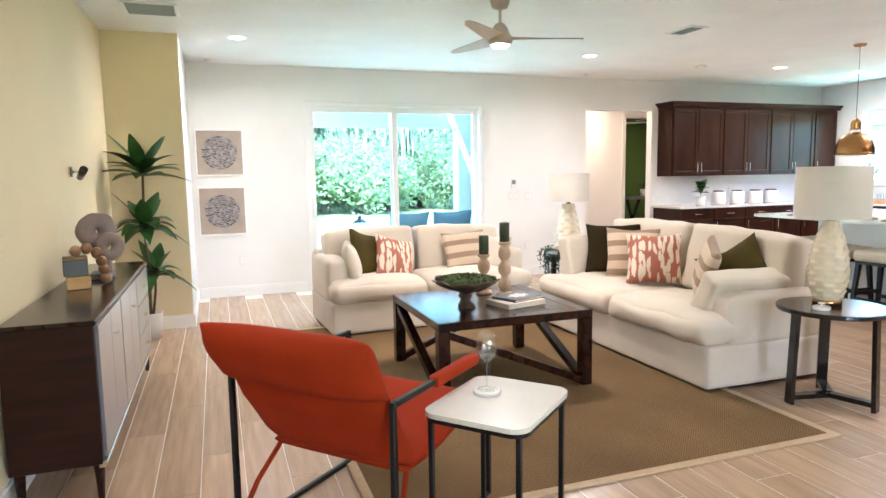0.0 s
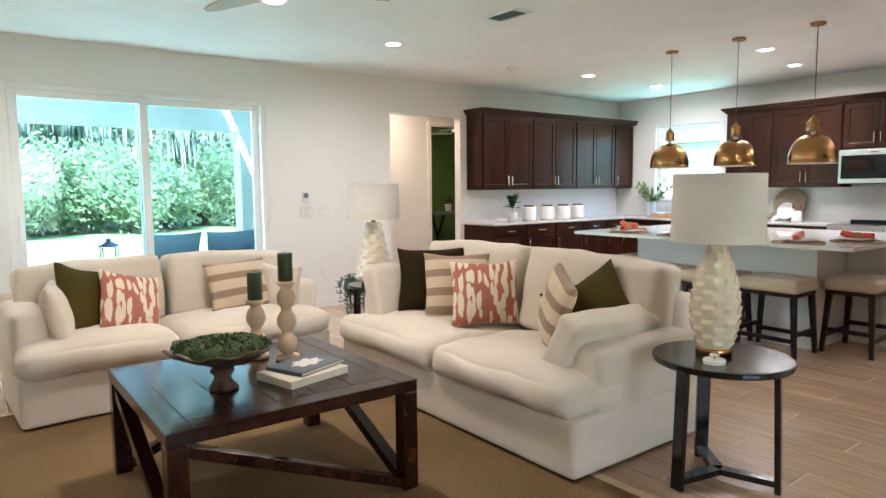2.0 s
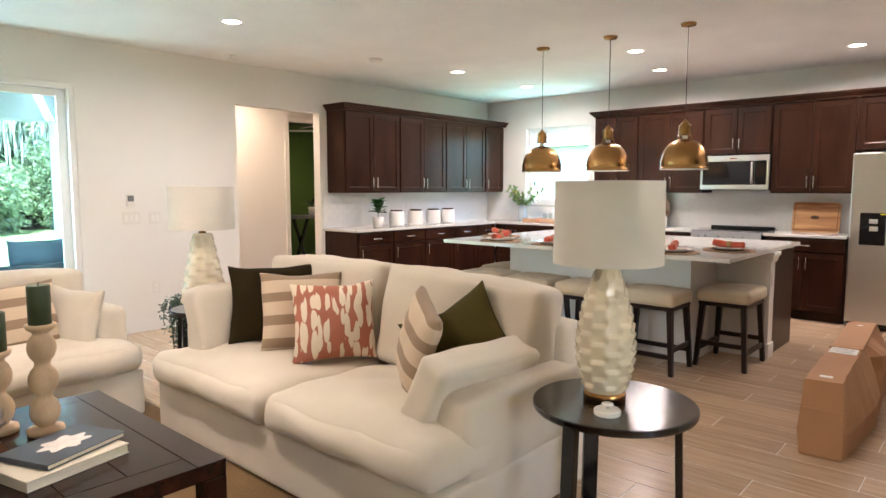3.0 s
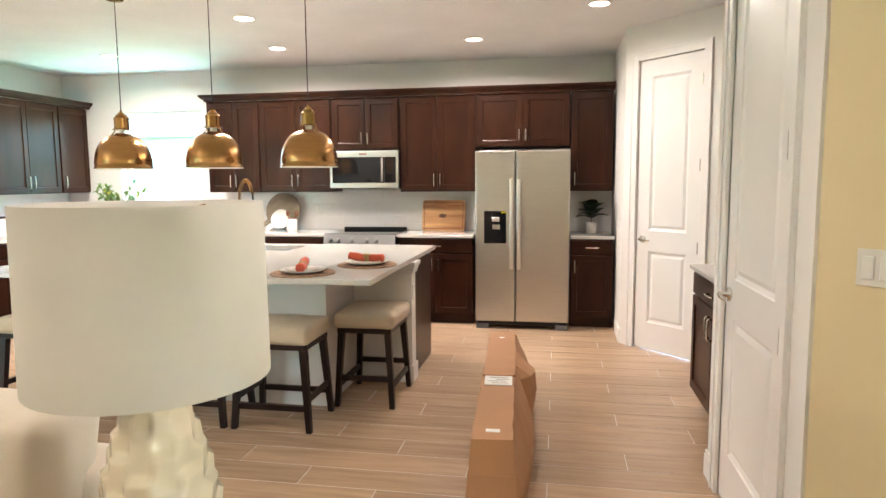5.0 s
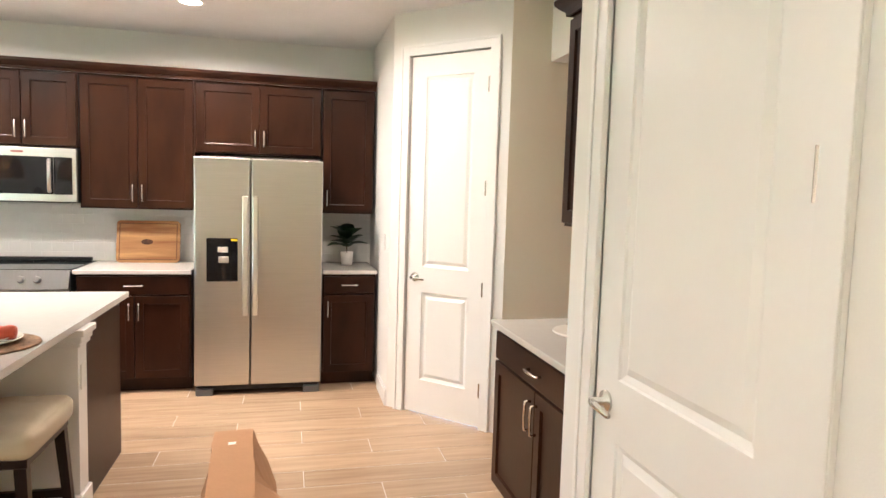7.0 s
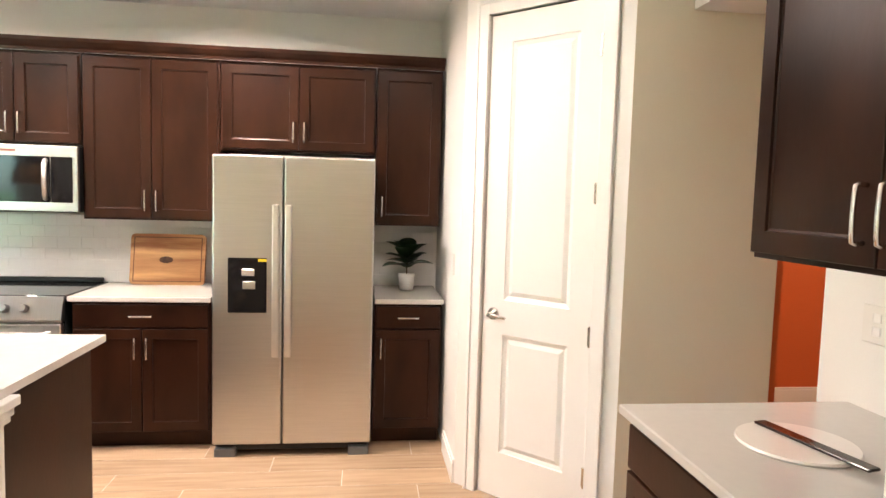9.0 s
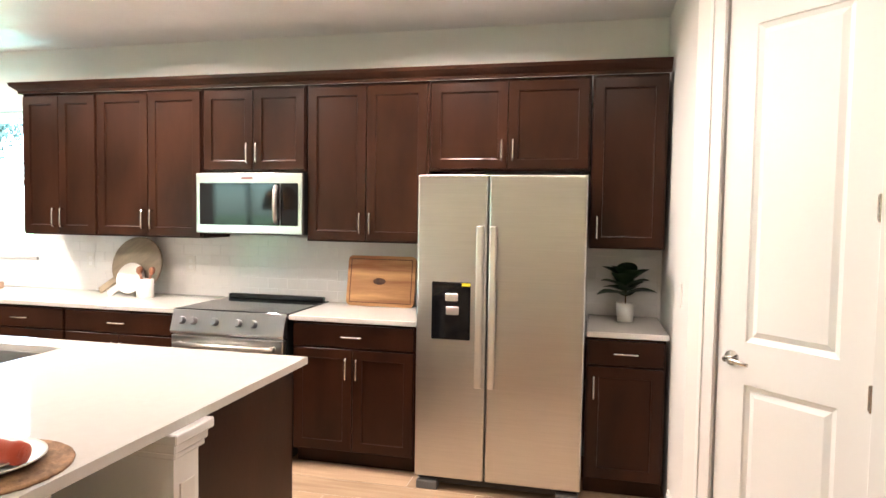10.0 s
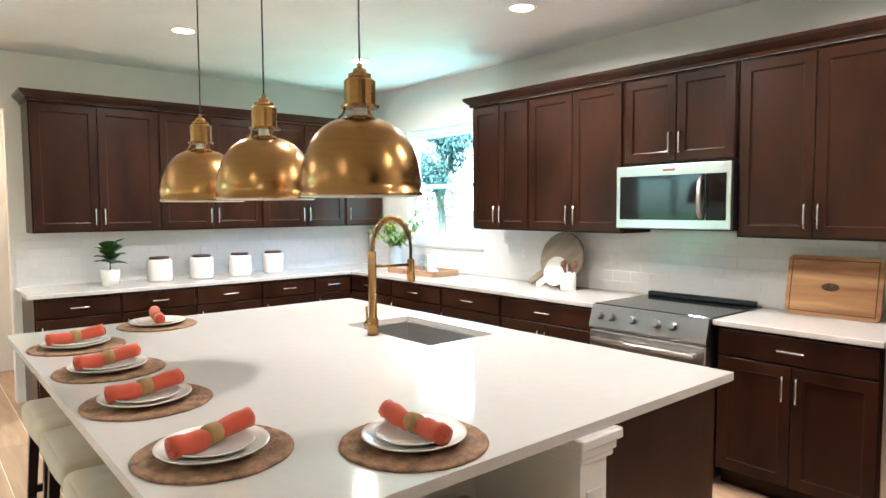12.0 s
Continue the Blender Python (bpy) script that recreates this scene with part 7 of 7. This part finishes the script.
os_ = thing("outdoor_sofa", "grey wicker outdoor sofa with slate cushions on the patio", "outdoor sofa", at=pose(3.3, 9.9, -0.02))
part("frame", boxes((-0.75, 0.75, -0.4, 0.4, 0.0, 0.30), (-0.75, 0.75, -0.42, -0.32, 0.30, 0.60), bevel=0.02, seg=2), M_WICK, os_)
for x in (-0.36, 0.36):
    part("back_cushion", pillow_mesh(0.68, 0.50, 0.20, x), M_OUTC, os_, "slate cushion", True, pose(x, -0.22, 0.62, 10, 0, 0))
ln_ = thing("lantern", "black metal candle lantern on the patio", "lantern", at=pose(2.35, 10.6, -0.02))
part("stand", boxes((-0.16, 0.16, -0.16, 0.16, 0.0, 0.42), bevel=0.01), M_WICK, ln_)
part("cage", joined(*[boxes((x - 0.008, x + 0.008, y - 0.008, y + 0.008, 0.42, 0.66)) for x in (-0.09, 0.09) for y in (-0.09, 0.09)], boxes((-0.10, 0.10, -0.10, 0.10, 0.42, 0.435))), M_BLACKMET, ln_)
part("roof", lathe([(0.15, 0.66), (0.03, 0.73), (0.03, 0.77), (0.0, 0.775)], 4), M_BLACKMET, ln_)
for x in (1.9, 3.2):
    pl_ = thing("porch_light", "small round porch ceiling light", "ceiling light", "porch lights", pose(x, 10.4, 2.62))
    part("lens", lathe([(0.0, -0.02), (0.07, -0.02), (0.08, -0.0005)], 24), glow("porch_glow", (1, 0.9, 0.8), 1.2), pl_, "glowing lens")


M_BARK = mat("grey_bark", (0.13, 0.10, 0.075), 0.95, var=0.2, scale=4, stretch=(3, 3, 0.6), bump=0.8, bscale=20)
M_FOL = [mat("oak_leaves", (0.13, 0.165, 0.10), 0.7, var=0.25, scale=0.6), mat("yellow_green_leaves", (0.17, 0.215, 0.10), 0.7, var=0.25, scale=0.6),
         mat("hanging_moss_grey", (0.27, 0.29, 0.26), 0.9, var=0.2, scale=0.8)]

for m in M_FOL:      # light shines through the leaves
    nt = m.node_tree
    tl = nt.nodes.new("ShaderNodeBsdfTranslucent")
    tl.inputs[0].default_value = (0.28, 0.38, 0.23, 1)
    ms = nt.nodes.new("ShaderNodeMixShader")
    ms.inputs[0].default_value = 0.5
    nt.links.new(nt.nodes["Principled BSDF"].outputs[0], ms.inputs[1])
    nt.links.new(tl.outputs[0], ms.inputs[2])
    nt.links.new(ms.outputs[0], nt.nodes["Material Output"].inputs[0])


def tree(label, h, spread, seed, leaf=0.16, n=2600, moss=500, fol=0, at=None, bare=0.35):
    """Trunk with limbs and a crown of many small leaves gathered in clumps, with hanging strands."""
    rnd = random.Random(seed)
    t = thing("tree", label, "tree", "trees behind the lawn", at)
    bm = bmesh.new()
    th_ = h * bare
    tube([(0, 0, -0.2), (0.05, 0.03, th_ * 0.5), (-0.08, 0.05, th_), (0.05, 0, h * 0.7)], [0.26, 0.2, 0.16, 0.06], 9, start=bm)
    clumps = []
    for k in range(9):
        a = 2 * math.pi * k / 9 + rnd.uniform(-0.3, 0.3)
        el = rnd.uniform(0.1, 1.1)
        ln = spread * rnd.uniform(0.55, 1.0)
        s = Vector((0, 0, th_ * rnd.uniform(0.7, 1.5)))
        e = s + Vector((math.cos(a) * math.cos(el), math.sin(a) * math.cos(el), math.sin(el))) * ln
        tube([s, s.lerp(e, 0.5) + Vector((0, 0, 0.2)), e], [0.10, 0.06, 0.025], 6, start=bm)
        for q in (0.5, 0.75, 1.0):
            clumps.append((s.lerp(e, q) + Vector((rnd.uniform(-.4, .4), rnd.uniform(-.4, .4), rnd.uniform(-.2, .5))), spread * rnd.uniform(0.22, 0.36)))
    part("trunk", bm, M_BARK, t, smooth=True)
    vs, fs = [], []

    def quad(c, d, s):
        b = len(vs)
        vs.extend([c - s, c + d * 0.5 - s * 0.2 + s, c + d, c + d * 0.5 - s])
        fs.append((b, b + 1, b + 2, b + 3))
    for _ in range(n):
        c, r = rnd.choice(clumps)
        g = Vector((rnd.gauss(0, 1), rnd.gauss(0, 1), rnd.gauss(0, 0.8)))
        g = g.normalized() * r * rnd.uniform(0.35, 1.05)
        d = Vector((rnd.uniform(-1, 1), rnd.uniform(-1, 1), rnd.uniform(-1, 1))).normalized() * leaf * rnd.uniform(0.6, 1.6)
        quad(c + g, d, d.orthogonal().normalized() * leaf * 0.35)
    me = bpy.data.meshes.new("crown")
    me.from_pydata([tuple(v) for v in vs], [], fs)
    me.materials.append(M_FOL[fol])
    o = new("crown", me)
    o.parent = t
    if moss:
        vs, fs = [], []
        for _ in range(moss):
            c, r = rnd.choice(clumps)
            p = c + Vector((rnd.uniform(-r, r), rnd.uniform(-r, r), -r * 0.2))
            quad(p, Vector((rnd.uniform(-.05, .05), rnd.uniform(-.05, .05), -rnd.uniform(0.4, 1.5))), Vector((rnd.uniform(-1, 1), rnd.uniform(-1, 1), 0)).normalized() * 0.05)
        me = bpy.data.meshes.new("hanging_moss")
        me.from_pydata([tuple(v) for v in vs], [], fs)
        me.materials.append(M_FOL[2])
        o = new("hanging_moss", me)
        o.parent = t
        tagged(o, kind="stuff")
    return t


GZ = -0.14
oak = tree("tall live oak hung with grey moss", 9.5, 4.6, 1, 0.19, 9500, 3600, 0, pose(4.0, 31.0, GZ))
oak2 = tree("broad yellow-green tree at the lawn edge", 7.5, 4.2, 2, 0.19, 8500, 2200, 1, pose(9.5, 30.0, GZ))
for k, (x, y) in enumerate(((-3.5, 33.0), (1.0, 36.0), (7.0, 36.0), (12.5, 35.0), (17.0, 33.0), (21.0, 34.0), (-8.0, 34.0), (3.0, 42.0), (10.5, 42.0), (17.5, 42.0), (-3.5, 43.0))):
    copy_thing((oak, oak2)[k % 2 if k != 4 else 0], pose(x, y, GZ, 0, 0, 77 * k))
shrub = tree("low leafy shrub at the lawn edge", 4.4, 2.9, 5, 0.17, 7500, 0, 1, pose(1.5, 26.0, GZ), 0.10)
shrub["group"], shrub["category"], shrub.name = "shrubs behind the lawn", "shrub", "shrub"
for k, (x, y) in enumerate(((-1.8, 26.8), (0.2, 28.0), (6.0, 26.2), (9.0, 29.5), (12.2, 26.4), (15.2, 31.0), (2.2, 30.5), (4.5, 27.3), (7.3, 28.0), (10.6, 27.6), (13.6, 28.5), (16.5, 29.0), (3.0, 28.4), (-5.0, 27.5), (19.5, 30))):
    copy_thing(shrub, pose(x, y, GZ, 0, 0, 63 * k))
M_FOL.append(mat("blue_green_needles", (0.022, 0.052, 0.043), 0.8, var=0.25, scale=0.8))
tree("slender blue-green tree beside the house", 6.4, 2.1, 8, 0.14, 7000, 0, 3, pose(17.0, 15.6, GZ)).scale = (0.62, 0.62, 0.95)

# neighbouring house seen by the kitchen window
nh = thing("house", "neighbouring white house with a grey hipped roof", "house", at=pose(24.0, 13.0, GZ))
part("wall", boxes((-4, 6, -5.5, 3.6, 0, 2.9)), mat("white_house_paint", (0.60, 0.60, 0.59), 0.85, var=0.04, scale=1.0, bump=0.2, bscale=20), nh)
rf = bmesh.new()
a = [rf.verts.new(c) for c in ((-4.6, -6.1, 2.9), (6.6, -6.1, 2.9), (6.6, 4.2, 2.9), (-4.6, 4.2, 2.9), (0.2, -1.8, 5.2), (1.8, 0.0, 5.2))]
for f in ((0, 1, 4), (1, 2, 5, 4), (2, 3, 5), (3, 0, 4, 5), (3, 2, 1, 0)):
    rf.faces.new([a[i] for i in f])
part("roof", rf, mat("grey_shingles", (0.22, 0.225, 0.235), 0.9, var=0.12, scale=6, bump=0.4, bscale=30), nh)
for y in (-3.2, 0.8):
    w_ = part("window", boxes((-4.03, -3.99, y, y + 0.8, 1.0, 2.0)), M_TRIM, nh)
    part("pane", boxes((-4.04, -4.03, y + 0.06, y + 0.74, 1.06, 1.94)), mat("pale_blind", (0.6, 0.6, 0.58), 0.4), w_)

# ---- tiles and planks, last ----
def tile_mesh(name, w, d, h, material, bev=0.0015):
    """One piece: top face with a small chamfer, centred in x and y, top at z = 0."""
    me = bpy.data.meshes.new(name)
    a, b, c, e = w / 2, d / 2, w / 2 - bev, d / 2 - bev
    v = [(-a, -b, -h), (a, -b, -h), (a, b, -h), (-a, b, -h), (-a, -b, -bev), (a, -b, -bev), (a, b, -bev), (-a, b, -bev), (-c, -e, 0), (c, -e, 0), (c, e, 0), (-c, e, 0)]
    f = [(8, 9, 10, 11)]
    for k in range(4):
        j = (k + 1) % 4
        f += [(k, j, 4 + j, 4 + k), (4 + k, 4 + j, 8 + j, 8 + k)]
    me.from_pydata(v, [], f)
    me.materials.append(material)
    return me


PW, PL = 0.2, 1.2
plank_me = tile_mesh("plank", PW - 0.005, PL - 0.004, 0.008, M_PLANK)
singles, rest = [], []
ix = 0
x = WX - 0.03
while x < 9.75:
    y = -3.1 + (0.0, 0.4, 0.8)[ix % 3] - PL
    while y < 12.3:
        c = (x + PW / 2, y + PL / 2)
        if c[1] + PL / 2 > -3.1 and not (c[1] > NY + 0.3 and (c[0] < 4.0)):
            near = 0.0 < c[0] < 7.9 and 1.2 < c[1] < 7.6
            (singles if near else rest).append(c)
        y += PL
    x += PW
    ix += 1
singles.sort(key=lambda c: abs(c[1] - 3.2) * 0.8 + abs(c[0] - 4.0) * 0.35)
rest += singles[300:]
for c in singles[:300]:
    o = new("plank", plank_me)
    o.parent = floor
    o.location = (c[0], c[1], 0.0)
vs, fs = [], []
for cx0, cy0 in rest:
    base_i = len(vs)
    y0, y1 = max(cy0 - PL / 2, -3.1), min(cy0 + PL / 2, 12.3)
    hw, hd = PW / 2 - 0.0025, (y1 - y0) / 2 - 0.00175
    cy1 = (y0 + y1) / 2
    for vx, vy, vz in ((-hw, -hd, -0.008), (hw, -hd, -0.008), (hw, hd, -0.008), (-hw, hd, -0.008), (-hw, -hd, 0), (hw, -hd, 0), (hw, hd, 0), (-hw, hd, 0)):
        vs.append((cx0 + vx, cy1 + vy, vz))
    fs += [(base_i + 4, base_i + 5, base_i + 6, base_i + 7)] + [(base_i + k, base_i + (k + 1) % 4, base_i + 4 + (k + 1) % 4, base_i + 4 + k) for k in range(4)]
me = bpy.data.meshes.new("floor_planks")
me.from_pydata(vs, [], fs)
M_PLANK2 = M_PLANK.copy()
n2 = M_PLANK2.node_tree
geo = n2.nodes.new("ShaderNodeNewGeometry")
for q in list(n2.links):
    if q.from_node.type == "OBJECT_INFO":
        to = q.to_socket
        n2.links.remove(q)
        n2.links.new(geo.outputs["Random Per Island"], to)
me.materials.append(M_PLANK2)
o = new("floor_planks", me)
o.parent = floor
tagged(o, kind="stuff")

# backsplash
TW, TH = 0.15, 0.074
sub_me = tile_mesh("subway_tile", TW - 0.0016, TH - 0.0016, 0.006, M_TILE, 0.0012)


def backsplash(name, label, a0, a1, z0, z1, place, holes=()):
    bs = structure(name, place(a0, a1, z0, z1), M_GROUTW, label, "backsplash")
    r = 0
    z = z0 + TH / 2
    spots = []
    while z + TH / 2 <= z1 + 0.03:
        a = a0 + (TW / 2 if r % 2 == 0 else 0.0) + 0.002
        while a + TW / 2 <= a1 + 0.01:
            if not any(h0 - TW / 2 < a < h1 + TW / 2 and k0 - TH / 2 < z < k1 + TH / 2 for h0, h1, k0, k1 in holes) and a - TW / 2 >= a0 - 0.01:
                spots.append((a, z))
            a += TW
        z += TH
        r += 1
    return bs, spots


M_GROUTW = mat("white_grout", (0.80, 0.785, 0.765), 0.9, var=0.04, scale=9)
bs, spots = backsplash("backsplash_north", "glossy white subway tile backsplash", 6.22, EX - 0.01, 0.9145, UZ0, lambda a, b, c, d: boxes((a, b, NY - 0.0076, NY - 0.0005, c, d)))
for a, z in spots:
    o = new("subway_tile", sub_me)
    o.parent = bs
    o.matrix_basis = pose(a, NY - 0.009, z, 90, 0, 0)
bs, spots = backsplash("backsplash_east", "glossy white subway tile backsplash", 1.52, NY - 0.01, 0.9145, UZ0, lambda a, b, c, d: joined(boxes((EX - 0.0076, EX - 0.0005, a, W0 - 0.03, c, d)), boxes((EX - 0.0076, EX - 0.0005, W0 - 0.03, b, c, WZ0 - 0.025))),
                       holes=((W0 - 0.02, W1 + 0.02, WZ0 - 0.02, 3), (W1, NY, WZ0 - 0.02, 3)))
for a, z in [s for s in spots if not (1.95 < s[0] < 2.85)][:300]:
    o = new("subway_tile", sub_me)
    o.parent = bs
    o.matrix_basis = pose(EX - 0.009, a, z, 90, 0, -90)
